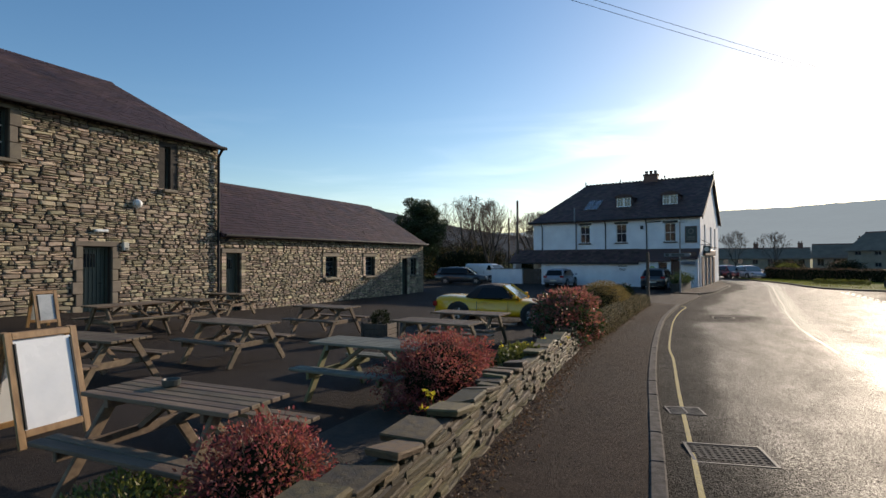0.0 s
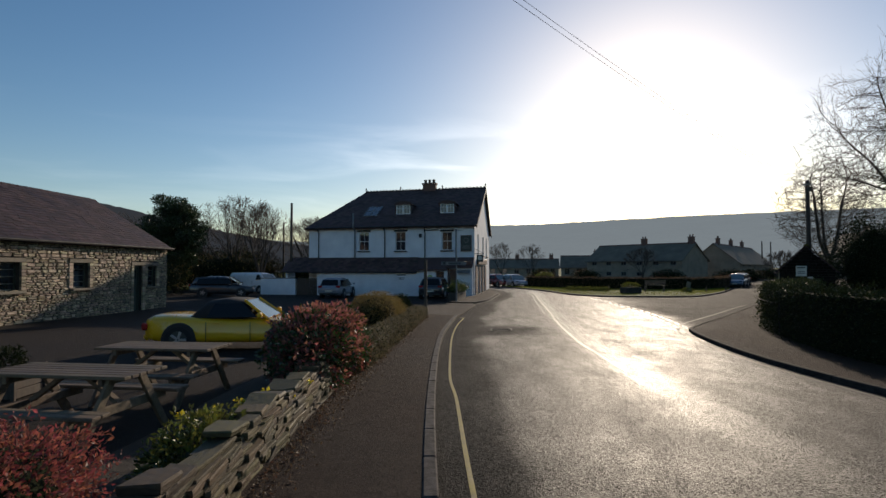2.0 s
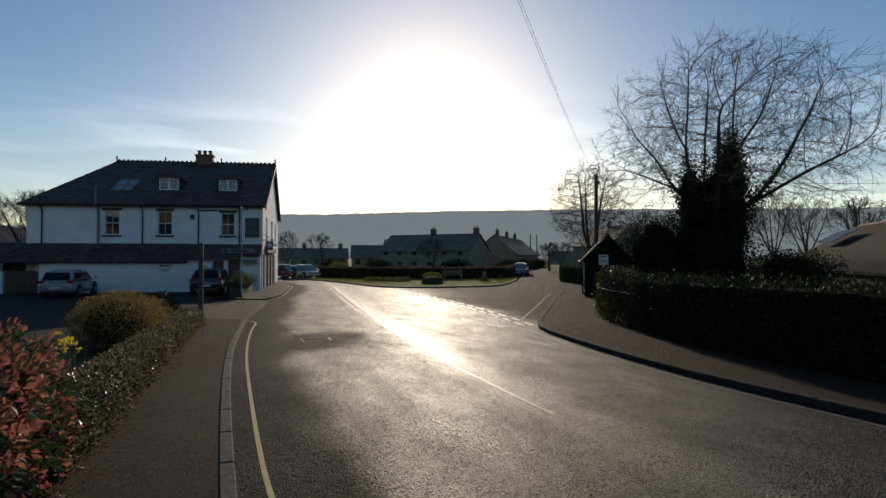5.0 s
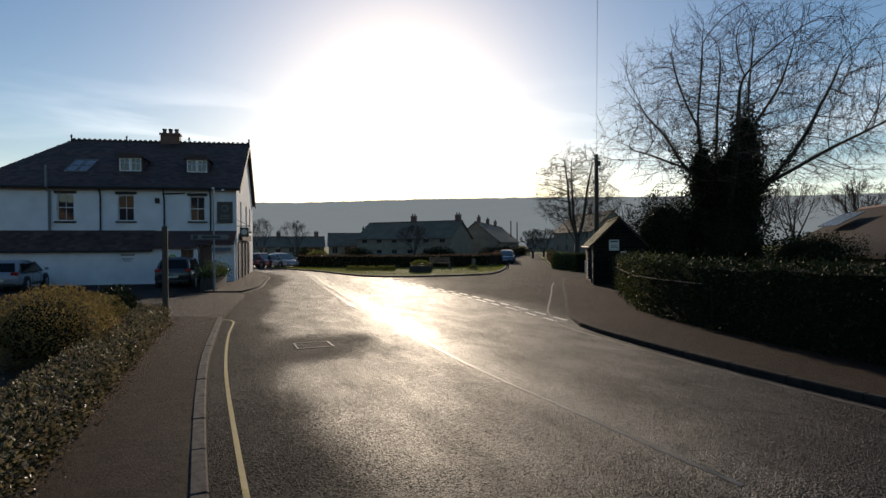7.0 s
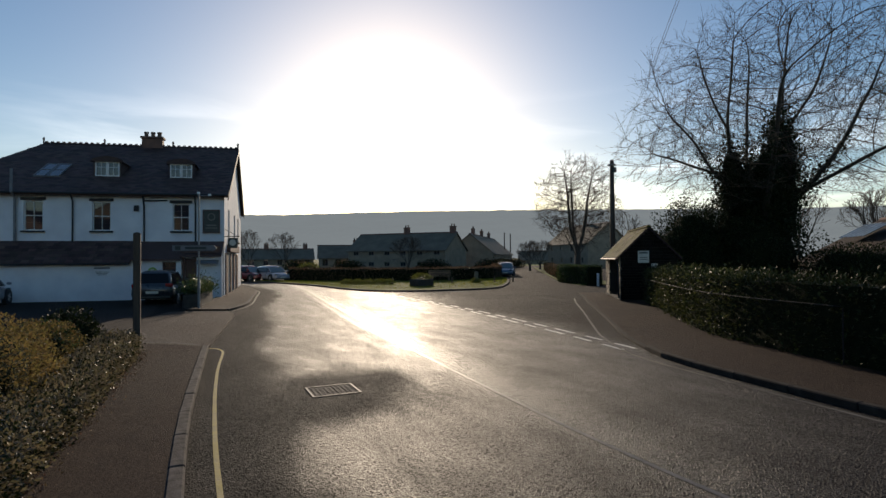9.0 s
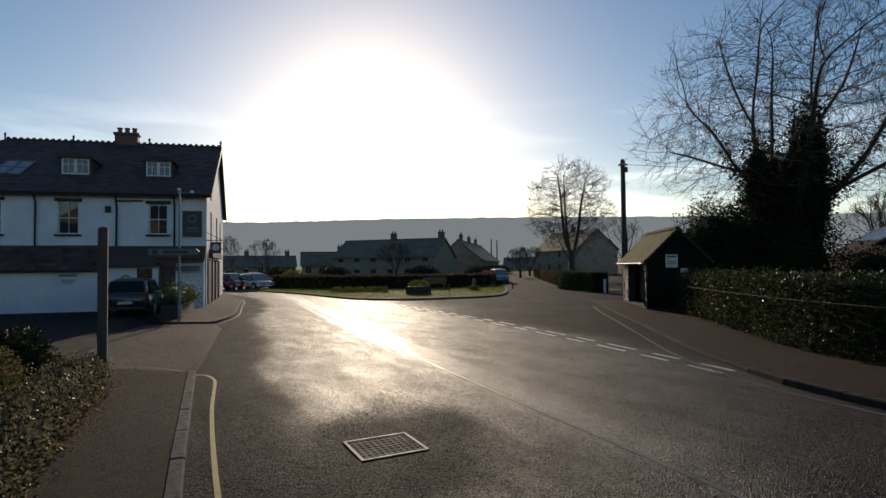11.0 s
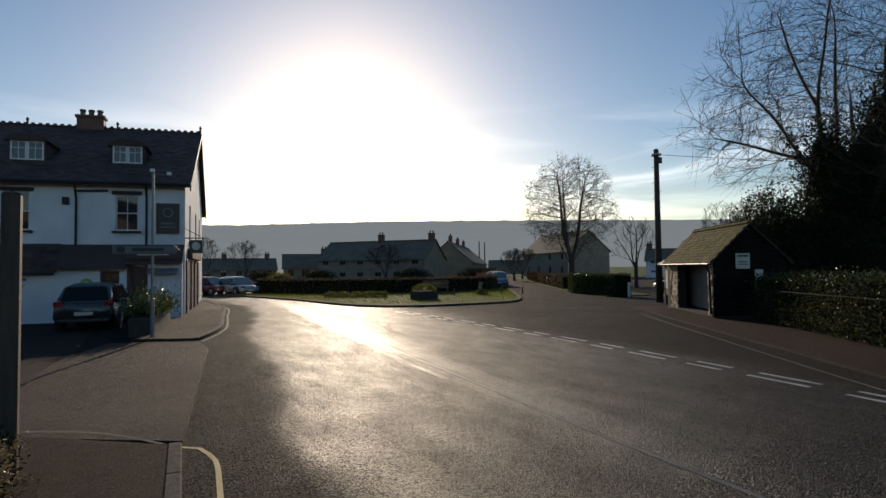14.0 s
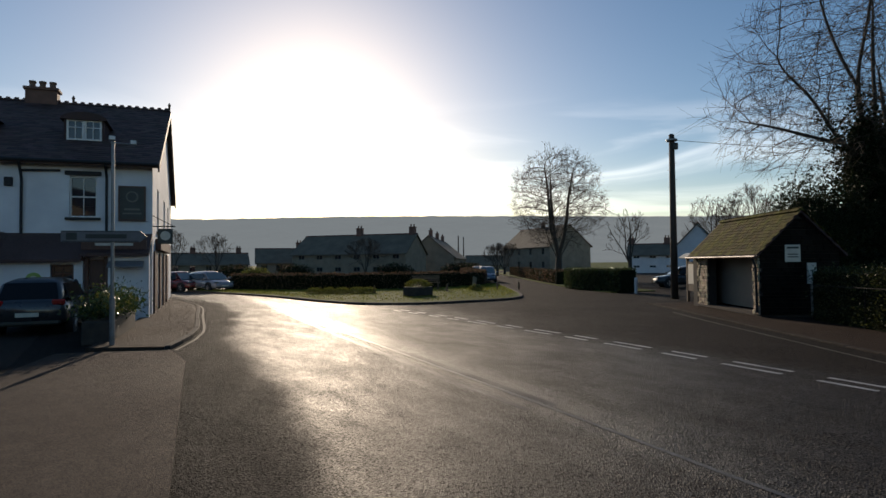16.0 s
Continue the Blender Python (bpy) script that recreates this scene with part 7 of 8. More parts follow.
GREY_RENDER = material("grey_render", (0.2, 0.165, 0.118), (0.34, 0.29, 0.215), 1.0, (0.8, 0.95), 0.2, 30)
FAR_SLATE = material("far_roof_slate", (0.125, 0.102, 0.074), (0.22, 0.182, 0.134), 0.8, (0.8, 0.95), 0.3, 8, spec=0.2)


def house(label, a, c, ridge, eave, deep, wall, storeys=2, chimneys=(0.5,), n=5, roof_mat=None, base=-1.2, frame_mat=None):
    """A plain house under a straight ridge from a to c; windows on the long side towards the road."""
    a, c = Vector((*a, 0)), Vector((*c, 0))
    ln = (c - a).length
    d = math.atan2(c.y - a.y, c.x - a.x)
    h = thing("house", label, "house", pose(a.x, a.y, 0, 0, 0, math.degrees(d)))
    side = -1
    hh = (eave + 0.75) / storeys
    opens = []
    for s in range(storeys):
        for i in range(n):
            x = ln * (i + 0.5) / n
            opens.append((x - 0.5, x + 0.5, -0.75 + hh * s + 0.8, -0.75 + hh * s + min(2.0, hh - 0.25)))
    part("wall", wall_cells(Build(), 0, ln, base, eave, opens, -deep / 2, 0.3, "x"), wall, h)
    g = Build()
    for x0 in (0.0, ln - 0.3):
        g.prism([(-deep / 2 + 0.3, base), (deep / 2, base), (deep / 2, eave), (0, ridge - 0.12), (-deep / 2 + 0.3, eave)], x0, x0 + 0.3, "x")
    g.box(ln / 2, deep / 2 - 0.15, (eave + base) / 2, ln - 0.62, 0.3, eave - base)
    part("wall", g, wall, h)
    k = (ridge - eave) / (deep / 2)
    out = [(-deep / 2 - 0.35, eave - 0.35 * k), (0, ridge), (deep / 2 + 0.35, eave - 0.35 * k)]
    part("roof", Build().prism(out + [(p[0], p[1] - 0.14) for p in out[::-1]], -0.25, ln + 0.25, "x"), roof_mat or FAR_SLATE, h)
    part("ridge_tiles", Build().prism([(-0.18, ridge - 0.06), (0, ridge + 0.1), (0.18, ridge - 0.06)], -0.25, ln + 0.25, "x"), BRICK_RED, h)
    for x0, x1, z0, z1 in opens:
        w = new("window")
        w.parent = h
        t = 0.07
        xc, zc = (x0 + x1) / 2, (z0 + z1) / 2
        part("frame", Build().box(x0 + t / 2, -deep / 2 + 0.1, zc, t, 0.06, z1 - z0).box(x1 - t / 2, -deep / 2 + 0.1, zc, t, 0.06, z1 - z0).box(xc, -deep / 2 + 0.1, z0 + t / 2, 1 - 2 * t, 0.06, t).box(xc, -deep / 2 + 0.1, z1 - t / 2, 1 - 2 * t, 0.06, t).box(xc, -deep / 2 + 0.1, zc, 0.05, 0.05, z1 - z0 - 2 * t), frame_mat or SIGN_DULL, w)
        part("pane", Build().box(xc, -deep / 2 + 0.11, zc, 1 - 2 * t, 0.01, z1 - z0 - 2 * t), GLASS, w)
    for f in chimneys:
        x = ln * f
        ch = part("chimney", Build().box(x, 0, ridge + 0.25, 0.9, 0.55, 1.3, c=0.02).box(x, 0, ridge + 0.92, 1.0, 0.65, 0.1), BRICK_RED, h)
        for s in (-0.22, 0.22):
            part("chimney_pot", Build().lathe([(0.12, 0), (0.1, 0.3), (0.13, 0.34), (0.12, 0.38)], 8, Matrix.Translation((x + s, 0, ridge + 0.95))), TERRACOTTA, ch)
    return h


RUSTY = material("rusty_brown_roofing", (0.026, 0.018, 0.014), (0.06, 0.043, 0.034), 1.5, (0.8, 0.95), 0.4, 20, spec=0.12, stretch=(3, 1, 1))
house("long grey slate-roofed house behind the green", (25.4, 103.6), (36.6, 90.3), 5.3, 2.7, 8.0, GREY_RENDER, 2, (0.5, 0.97), 6)
house("grey house with a row of chimney stacks", (42.5, 97.0), (63, 124.0), 5.5, 2.2, 8.0, GREY_RENDER, 2, (0.1, 0.4, 0.7), 6)
house("long low slate-roofed row down the road", (4.0, 133.6), (22.5, 131.0), 3.4, 1.4, 8.0, GREY_RENDER, 1, (0.5, 0.92), 7)
house("small grey house with a sunlit rooflight", (20.0, 112.5), (26.5, 111), 3.7, 1.6, 7.0, GREY_RENDER, 1, (0.98,), 3)
house("low dark-roofed house at the end of the side road", (95.2, 163.8), (105.5, 156.3), 3.4, 0.6, 8.0, GREY_RENDER, 1, (), 4)
house("tall pale gabled house behind the bare tree", (75.5, 114.0), (71.5, 95.5), 7.9, 4.2, 8.6, GREY_RENDER, 2, (0.5,), 4)
house("white two-storey house with a dark slate roof", (73.0, 83.6), (77.3, 77.8), 3.9, 2.2, 6.5, RENDERED, 2, (0.05, 0.8), 3, frame_mat=WHITE_PAINT)
house("white cottage behind the bus shelter", (45.6, 53.5), (52.2, 57.8), 4.6, 2.4, 4.0, RENDERED, 1, (), 3)
house("single-storey workshop with a rusty-brown roof", (30.5, 20.0), (44.5, 36.5), 3.9, 0.9, 11.0, MORTAR, 1, (), 5, RUSTY)
rl = thing("rooflight", "long glazed rooflight on the workshop roof", "skylight", pose(41.2, 33.6, 0, 0, 0, math.degrees(math.atan2(16.5, 14))))
rm = Matrix.Translation((0, 2.2, 2.9)) @ Matrix.Rotation(radians(-28.6), 4, "X")
part("glazing", Build().box(0, 0, 0.05, 3.6, 1.8, 0.04, rm), GLASS, rl)
for k in range(6):
    part("bar", Build().box(-1.75 + 0.7 * k, 0, 0.08, 0.06, 1.85, 0.05, rm), WHITE_PAINT, rl)
for k, (x, y, h, s) in enumerate(((8, 112, 7, 3.5), (15, 118, 7, 4), (27, 86, 5, 3.0), (52, 90, 5, 2.6), (46, 84, 4.5, 2.5))):
    bare_tree("bare tree among the far gardens", x, y, -0.75, h, s, 5, 300 + k, 3, 0.7, 0.16, 0.15, (6, 5, 4), 0.02)
bush("forsythia", "yellow-green shrub by the parked cars", 9.8, 68.5, -0.75, 1.2, 1.2, 0.9, 231, [(2600, 0.14, LEAF_LIME, 0, 1)], 20, True)
for k, (x, y) in enumerate(((30, 84), (38, 82), (20, 92), (14, 98), (48, 96), (58, 108))):
    bush("garden_shrub", "dark garden shrub before the far houses", x, y, -0.75, 2.4, 2.4, 1.0, 240 + k, [(1800, 0.22, LEAF_DARK, 0, 1), (600, 0.2, LEAF_BROWN, 0, 1)], 0, True, 0.35)


# ---- vehicles ----
def car_paint(name, colour, rough=0.25):
    m = material(name, tuple(c * 0.92 for c in colour), colour, 2.0, (rough, rough + 0.12), 0.0, 30)
    m.node_tree.nodes["Principled BSDF"].inputs["Coat Weight"].default_value = 0.6
    return m


TYRE = material("tyre_rubber", (0.012, 0.012, 0.012), (0.025, 0.025, 0.025), 10, (0.75, 0.9), 0.3, 60)
ALLOY = material("alloy_wheel", (0.35, 0.35, 0.36), (0.5, 0.5, 0.51), 6, (0.25, 0.4), 0.05, 40, metal=0.8)
TAIL_RED = material("red_lamp_lens", (0.25, 0.01, 0.01), (0.4, 0.02, 0.02), 5, (0.1, 0.2), 0.0, 40)
SOFT_TOP = material("black_soft_top", (0.012, 0.012, 0.014), (0.03, 0.03, 0.032), 8, (0.8, 0.95), 0.3, 80)
SCREEN = glass_material("windscreen_glass", (0.12, 0.16, 0.16), 0.05)
PLATE = material("plain_plate", (0.5, 0.5, 0.42), (0.62, 0.62, 0.52), 8, (0.4, 0.5), 0.0, 60)


def loft(sections, sides=20):
    """Joins rounded cross sections along x. section: x, half width, low z, high z, tuck of the top."""
    b, v, f = Build(), [], []
    for x, w, z0, z1, tuck in sections:
        for k in range(sides):
            a = 2 * math.pi * (k + 0.5) / sides
            c, s = math.cos(a), math.sin(a)
            e = 0.42
            yy = math.copysign(abs(c) ** e, c)
            zz = math.copysign(abs(s) ** e, s)
            ww = w * (1 - tuck * (zz + 1) / 2)
            v.append((x, yy * ww, (z0 + z1) / 2 + zz * (z1 - z0) / 2))
    n = len(sections)
    for i in range(n - 1):
        for k in range(sides):
            p, q = i * sides + k, i * sides + (k + 1) % sides
            f.append((p, q, q + sides, p + sides))
    f += [tuple(range(sides))[::-1], tuple(range((n - 1) * sides, n * sides))]
    return b.add(v, f)


def car(label, paint, length, width, height, style, m, category="car"):
    """A car facing +x, its base at the origin. style: hatch, sports, van."""
    c = thing("van" if style == "van" else "car", label, category, m)
    L, W, H = length / 2, width / 2, height
    low = 0.2
    if style == "sports":
        belt = 0.76
        body = [(-L, W * 0.72, 0.42, 0.66, 0.1), (-L + 0.06, W * 0.86, 0.32, 0.8, 0.1), (-L + 0.22, W * 0.95, 0.24, 0.86, 0.1), (-L + 0.6, W, low, 0.86, 0.12), (-L * 0.35, W, low, 0.8, 0.1), (0.0, W * 0.985, low, 0.77, 0.1), (L * 0.3, W, low, 0.78, 0.1), (L - 0.9, W * 0.98, low, 0.74, 0.16), (L - 0.25, W * 0.86, 0.22, 0.58, 0.16), (L, W * 0.6, 0.32, 0.48, 0.1)]
        cabin = [(-L * 0.52, W * 0.72, belt - 0.05, belt + 0.02, 0.1), (-L * 0.3, W * 0.8, belt - 0.05, H - 0.06, 0.22), (-L * 0.1, W * 0.82, belt - 0.05, H, 0.24), (L * 0.12, W * 0.82, belt - 0.05, H - 0.03, 0.22)]
        screen = ((L * 0.14, H - 0.06), (L * 0.42, belt + 0.02))
    elif style == "van":
        belt = 1.15
        body = [(-L, W * 0.95, 0.3, H - 0.08, 0.08), (-L + 0.06, W, 0.25, H, 0.08), (L * 0.35, W, 0.25, H, 0.1), (L * 0.55, W, 0.25, H - 0.12, 0.14), (L * 0.82, W, 0.25, 1.15, 0.1), (L - 0.12, W * 0.96, 0.25, 0.98, 0.08), (L, W * 0.85, 0.32, 0.8, 0.06)]
        cabin = None
        screen = ((L * 0.565, H - 0.14), (L * 0.83, 1.16))
    else:
        belt = H * 0.6
        body = [(-L, W * 0.85, 0.36, belt - 0.05, 0.06), (-L + 0.1, W * 0.96, 0.28, belt + 0.05, 0.08), (-L * 0.5, W, low, belt + 0.04, 0.08), (L * 0.3, W, low, belt + 0.02, 0.08), (L * 0.55, W * 0.99, low, belt - 0.02, 0.1), (L - 0.2, W * 0.92, 0.24, belt - 0.16, 0.12), (L, W * 0.72, 0.32, belt - 0.3, 0.08)]
        cabin = [(-L + 0.16, W * 0.82, belt - 0.02, belt + 0.06, 0.1), (-L + 0.42, W * 0.86, belt - 0.02, H - 0.07, 0.2), (-L * 0.4, W * 0.9, belt - 0.02, H, 0.22), (L * 0.05, W * 0.9, belt - 0.02, H - 0.01, 0.22), (L * 0.22, W * 0.88, belt - 0.02, H - 0.1, 0.22)]
        screen = ((L * 0.24, H - 0.12), (L * 0.56, belt + 0.0))
    body_ob = part("body", loft(body), paint, c, smooth=True)
    if cabin:
        part("soft_top" if style == "sports" else "roof", loft(cabin), SOFT_TOP if style == "sports" else paint, c, smooth=True)
    (sx, sz), (tx, tz) = screen
    part("windscreen", Build().add([(sx, -W * 0.68, sz), (sx, W * 0.68, sz), (tx, W * 0.84, tz), (tx, -W * 0.84, tz), (sx - 0.02, -W * 0.66, sz - 0.03), (sx - 0.02, W * 0.66, sz - 0.03), (tx - 0.04, W * 0.82, tz - 0.03), (tx - 0.04, -W * 0.82, tz - 0.03)], [(0, 1, 2, 3), (7, 6, 5, 4), (0, 4, 5, 1), (1, 5, 6, 2), (2, 6, 7, 3), (3, 7, 4, 0)]), SCREEN, c)
    for s in (-1, 1):
        fr = Build().tube([(tx + 0.02, s * W * 0.86, tz - 0.02), (sx + 0.01, s * W * 0.7, sz + 0.01)], 0.035, 6)
        part("pillar", fr, paint, c)
        gx0, gx1 = (-L * 0.28, L * 0.3) if style == "sports" else ((L * 0.4, L * 0.72) if style == "van" else (-L + 0.5, L * 0.35))
        zt = H - (0.12 if style == "sports" else 0.16)
        g = 0.9 if style == "van" else 1.0
        yb, yt = (W * 0.86, W * 0.7) if style == "sports" else ((W * 1.003, W * 0.93) if style == "van" else (W * 0.93, W * 0.745))
        part("side_window", Build().add([(gx0, s * yb, belt + 0.04), (gx1, s * yb, belt + 0.04), (gx1 - (0.3 if style != "sports" else 0.34), s * yt, zt), (gx0 + 0.16, s * yt, zt), (gx0, s * (yb - 0.02), belt + 0.04), (gx1, s * (yb - 0.02), belt + 0.04), (gx1 - 0.32, s * (yt - 0.02), zt), (gx0 + 0.16, s * (yt - 0.02), zt)], [(0, 1, 2, 3), (7, 6, 5, 4), (0, 4, 5, 1), (1, 5, 6, 2), (2, 6, 7, 3), (3, 7, 4, 0)]), CAR_GLASS, c)
        part("mirror", Build().box(tx - 0.12, s * (W + 0.08), belt + 0.1, 0.1, 0.18, 0.12, None, 0.03), paint, c)
        part("headlight", Build().box(L - 0.14, s * W * 0.66, belt - 0.2 if style != "sports" else 0.52, 0.16, 0.3, 0.12, None, 0.04), SCREEN, c)
        part("tail_light", Build().box(-L + 0.05, s * W * 0.74, belt - 0.04 if style != "sports" else 0.6, 0.12, 0.3, 0.16, None, 0.03), TAIL_RED, c)
        part("door_seam", Build().box(L * 0.24, s * (W + 0.001), belt * 0.62, 0.012, 0.012, belt * 0.6).box(-L * 0.26, s * (W + 0.001), belt * 0.62, 0.012, 0.012, belt * 0.6), BLACK_PAINT, c)
        part("door_handle", Build().box(-L * 0.14, s * (W + 0.006), belt - 0.08, 0.16, 0.03, 0.035, None, 0.008), paint, c)
        for e, wx in ((1, L * 0.62), (-1, -L * 0.57)):
            r = 0.31 if style == "sports" else 0.32
            mw = Matrix.Translation((wx, s * (W - 0.09), r)) @ Matrix.Rotation(radians(90), 4, "X")
            part("wheel_arch", Build().lathe([(r + 0.07, -0.075), (r + 0.07, 0.098)], 20, mw), BLACK_PAINT, c)
            ty = part("wheel", Build().lathe([(r * 0.62, -0.1), (r * 0.95, -0.1), (r, -0.06), (r, 0.06), (r * 0.95, 0.105), (r * 0.62, 0.105)], 22, mw), TYRE, c, smooth=False)
            rim = Build().lathe([(r * 0.64, -0.108), (r * 0.6, -0.09), (r * 0.12, -0.1), (r * 0.05, -0.112)], 18, mw) if s > 0 else Build().lathe([(r * 0.05, 0.112), (r * 0.12, 0.1), (r * 0.6, 0.09), (r * 0.64, 0.108)], 18, mw)
            part("hub", rim, SIGN_DARK, ty)
            for k in range(5):
                a = 2 * math.pi * k / 5
                part("spoke", Build().box(r * 0.33, 0, -0.105 * s, r * 0.56, 0.06, 0.03, mw @ Matrix.Rotation(a, 4, "Z"), 0.008), ALLOY, ty)
    part("bumper", Build().box(L - 0.08, 0, 0.34, 0.14, W * 1.5, 0.14, None, 0.05), paint if style == "sports" else SIGN_DARK, c)
    part("bumper", Build().box(-L + 0.06, 0, 0.36, 0.14, W * 1.6, 0.16, None, 0.05), paint if style == "sports" else SIGN_DARK, c)
    part("plate", Build().box(L + 0.004, 0, 0.42, 0.02, 0.5, 0.11), PLATE, c)
    part("plate", Build().box(-L - 0.02, 0, belt * 0.62, 0.02, 0.5, 0.11), PLATE, c)
    if style == "hatch":
        part("rear_window", Build().add([(-L + 0.13, -W * 0.72, belt + 0.05), (-L + 0.13, W * 0.72, belt + 0.05), (-L + 0.36, W * 0.62, H - 0.13), (-L + 0.36, -W * 0.62, H - 0.13), (-L + 0.19, -W * 0.72, belt + 0.05), (-L + 0.19, W * 0.72, belt + 0.05), (-L + 0.42, W * 0.62, H - 0.13), (-L + 0.42, -W * 0.62, H - 0.13)], [(0, 1, 2, 3), (7, 6, 5, 4), (0, 4, 5, 1), (1, 5, 6, 2), (2, 6, 7, 3), (3, 7, 4, 0)]), CAR_GLASS, c)
    return c


YELLOW_PAINT = car_paint("yellow_car_paint", (0.85, 0.44, 0.012))
SILVER_PAINT = car_paint("silver_car_paint", (0.24, 0.26, 0.3))
DARK_PAINT = car_paint("dark_grey_car_paint", (0.03, 0.032, 0.036))
WHITE_CAR = car_paint("white_car_paint", (0.75, 0.75, 0.75))
BLUE_PAINT = car_paint("blue_grey_car_paint", (0.12, 0.16, 0.22))
RED_PAINT = car_paint("dark_red_car_paint", (0.16, 0.03, 0.03))


def parked(x, y, rz):
    return pose(x, y, land_z(x, y) + 0.006, 0, 0, rz)


car("yellow two-seat sports car with black soft top raised", YELLOW_PAINT, 3.95, 1.68, 1.23, "sports", parked(-5.55, 16.8, 5))
car("silver five-door car parked at the white wall", SILVER_PAINT, 4.2, 1.75, 1.46, "hatch", parked(-9.3, 44.0, 86))
car("dark grey hatchback parked beside the inn", DARK_PAINT, 4.2, 1.8, 1.52, "hatch", parked(-2.0, 43.2, 83))
car("dark estate car parked under the trees", DARK_PAINT, 4.6, 1.8, 1.55, "hatch", parked(-18.4, 45.2, 12))
car("white van with its front in the sun", WHITE_CAR, 4.4, 1.85, 1.8, "van", parked(-18.3, 51.5, -24), "van")
car("silver car parked where the road bends", SILVER_PAINT, 4.2, 1.75, 1.45, "hatch", parked(6.0, 66.3, -70))
car("dark red car parked where the road bends", RED_PAINT, 4.2, 1.75, 1.45, "hatch", parked(4.2, 68.2, -60))
car("dark car parked where the road bends", DARK_PAINT, 4.2, 1.75, 1.45, "hatch", parked(2.6, 69.6, -55))
car("grey car parked where the road bends", BLUE_PAINT, 4.2, 1.75, 1.45, "hatch", parked(1.0, 71.0, -50))
car("silver-blue car on the side road", BLUE_PAINT, 4.3, 1.8, 1.5, "hatch", parked(31.2, 66.5, -125))
car("dark car behind it on the side road", DARK_PAINT, 4.3, 1.8, 1.5, "hatch", parked(34.6, 72.5, -125))
car("dark car parked beyond the clipped hedge", DARK_PAINT, 4.3, 1.8, 1.5, "hatch", parked(33.5, 46.5, 140))
# planted tubs before the inn
tub = thing("trough_planter", "long dark stone trough full of leafy plants", "planter", pose(-0.4, 39.8, road_z(39.8), 0, 0, 80))
part("trough", Build().box(0, 0, 0.28, 3.6, 0.6, 0.56, c=0.04), MORTAR, tub)
part("soil", Build().box(0, 0, 0.57, 3.4, 0.48, 0.03), EARTH, tub)
rng = np.random.default_rng(8)
pp = np.column_stack([rng.uniform(-1.8, 1.8, 4200), rng.normal(0, 0.26, 4200), 0.62 + np.abs(rng.normal(0, 0.24, 4200))])
leaf_part("foliage", pp, 0.09, 9, LEAF_GREEN, tub, 0.5)
leaf_part("foliage", pp[::3] + np.array([0, 0, 0.05]), 0.08, 10, LEAF_LIME, tub, 0.5)
# ---- stones of the walls ----
def stone_mesh(seed):
    """One rough stone of unit size: split face towards +x, uneven outline."""
    rng = random.Random(seed)
    b = Build()
    n = 8
    ring = []
    for k in range(n):
        a = 2 * math.pi * (k + 0.5) / n
        y = math.copysign(abs(math.cos(a)) ** 0.35, math.cos(a)) * 0.5
        z = math.copysign(abs(math.sin(a)) ** 0.35, math.sin(a)) * 0.5
        ring.append((y * rng.uniform(0.86, 1.0), z * rng.uniform(0.82, 1.0)))
    v = [(-1.0, y, z) for y, z in ring] + [(0.0, y, z) for y, z in ring] + [(0.28 + rng.uniform(-0.2, 0.22), y * 0.84, z * 0.8) for y, z in ring]
    f = []
    for j in range(2):
        for k in range(n):
            f.append((j * n + k, j * n + (k + 1) % n, (j + 1) * n + (k + 1) % n, (j + 1) * n + k))
    f.append(tuple(range(2 * n, 3 * n)))
    return b.add(v, f)


STONES = [stone_mesh(500 + i) for i in range(14)]
STONE_MESHES = [s.mesh("stone", STONE) for s in STONES]


def lay(y0, y1, z0, z1, opens, seed, wide=(0.12, 0.52), high=(0.045, 0.15)):
    """Courses of rubble on a wall's face, leaving the openings free: (y, z, width, height)."""
    rng = random.Random(seed)
    out = []
    z = z0
    while z < z1 - 0.03:
        h = min(rng.uniform(*high), z1 - z)
        y = y0
        while y < y1 - 0.04:
            w = min(rng.uniform(*wide) * (0.6 + h * 3.0), y1 - y)
            hits = [o for o in opens if o[0] - 0.24 < y + w and o[1] + 0.24 > y and o[2] < z + h * 0.5 < o[3] + 0.16]
            if hits:
                edge = hits[0][0] - 0.24
                if edge - y > 0.1:
                    out.append((y + (edge - y) / 2, z + h / 2, edge - y, h))
                y = max(y + 0.02, hits[0][1] + 0.24)
                continue
            if rng.random() < 0.42 and h > 0.08:
                hh = h * rng.uniform(0.4, 0.6)
                out.append((y + w / 2, z + hh / 2, w, hh))
                out.append((y + w / 2, z + hh + (h - hh) / 2, w, h - hh))
            else:
                out.append((y + w / 2, z + h / 2, w, h))
            y += w
        z += h
    return out


def face_stones(root, cells, near, seed):
    """The stones nearest a given stretch stand alone; the others are joined."""
    rng = random.Random(seed)
    cells = sorted(cells, key=lambda c: abs(c[0] - near[0]) + abs(c[1] - near[1]))
    rest = Build()
    for i, (y, z, w, h) in enumerate(cells):
        out, tilt = rng.uniform(0.0, 0.045), rng.uniform(-5, 5)
        k = rng.randrange(len(STONES))
        m = Matrix.Translation((XB - 0.02 + out, y, z)) @ Matrix.Rotation(radians(tilt), 4, "X") @ Matrix.Diagonal((0.06, w - rng.uniform(0.006, 0.02), h - rng.uniform(0.006, 0.016), 1))
        if i < 290:
            o = new("stone", STONE_MESHES[k])
            o.parent = root
            o.matrix_basis = m
        else:
            rest.add(STONES[k].v, STONES[k].f, m)
    tagged(part("rubble", rest, STONE_BITS, root, tidy=False), kind="stuff")


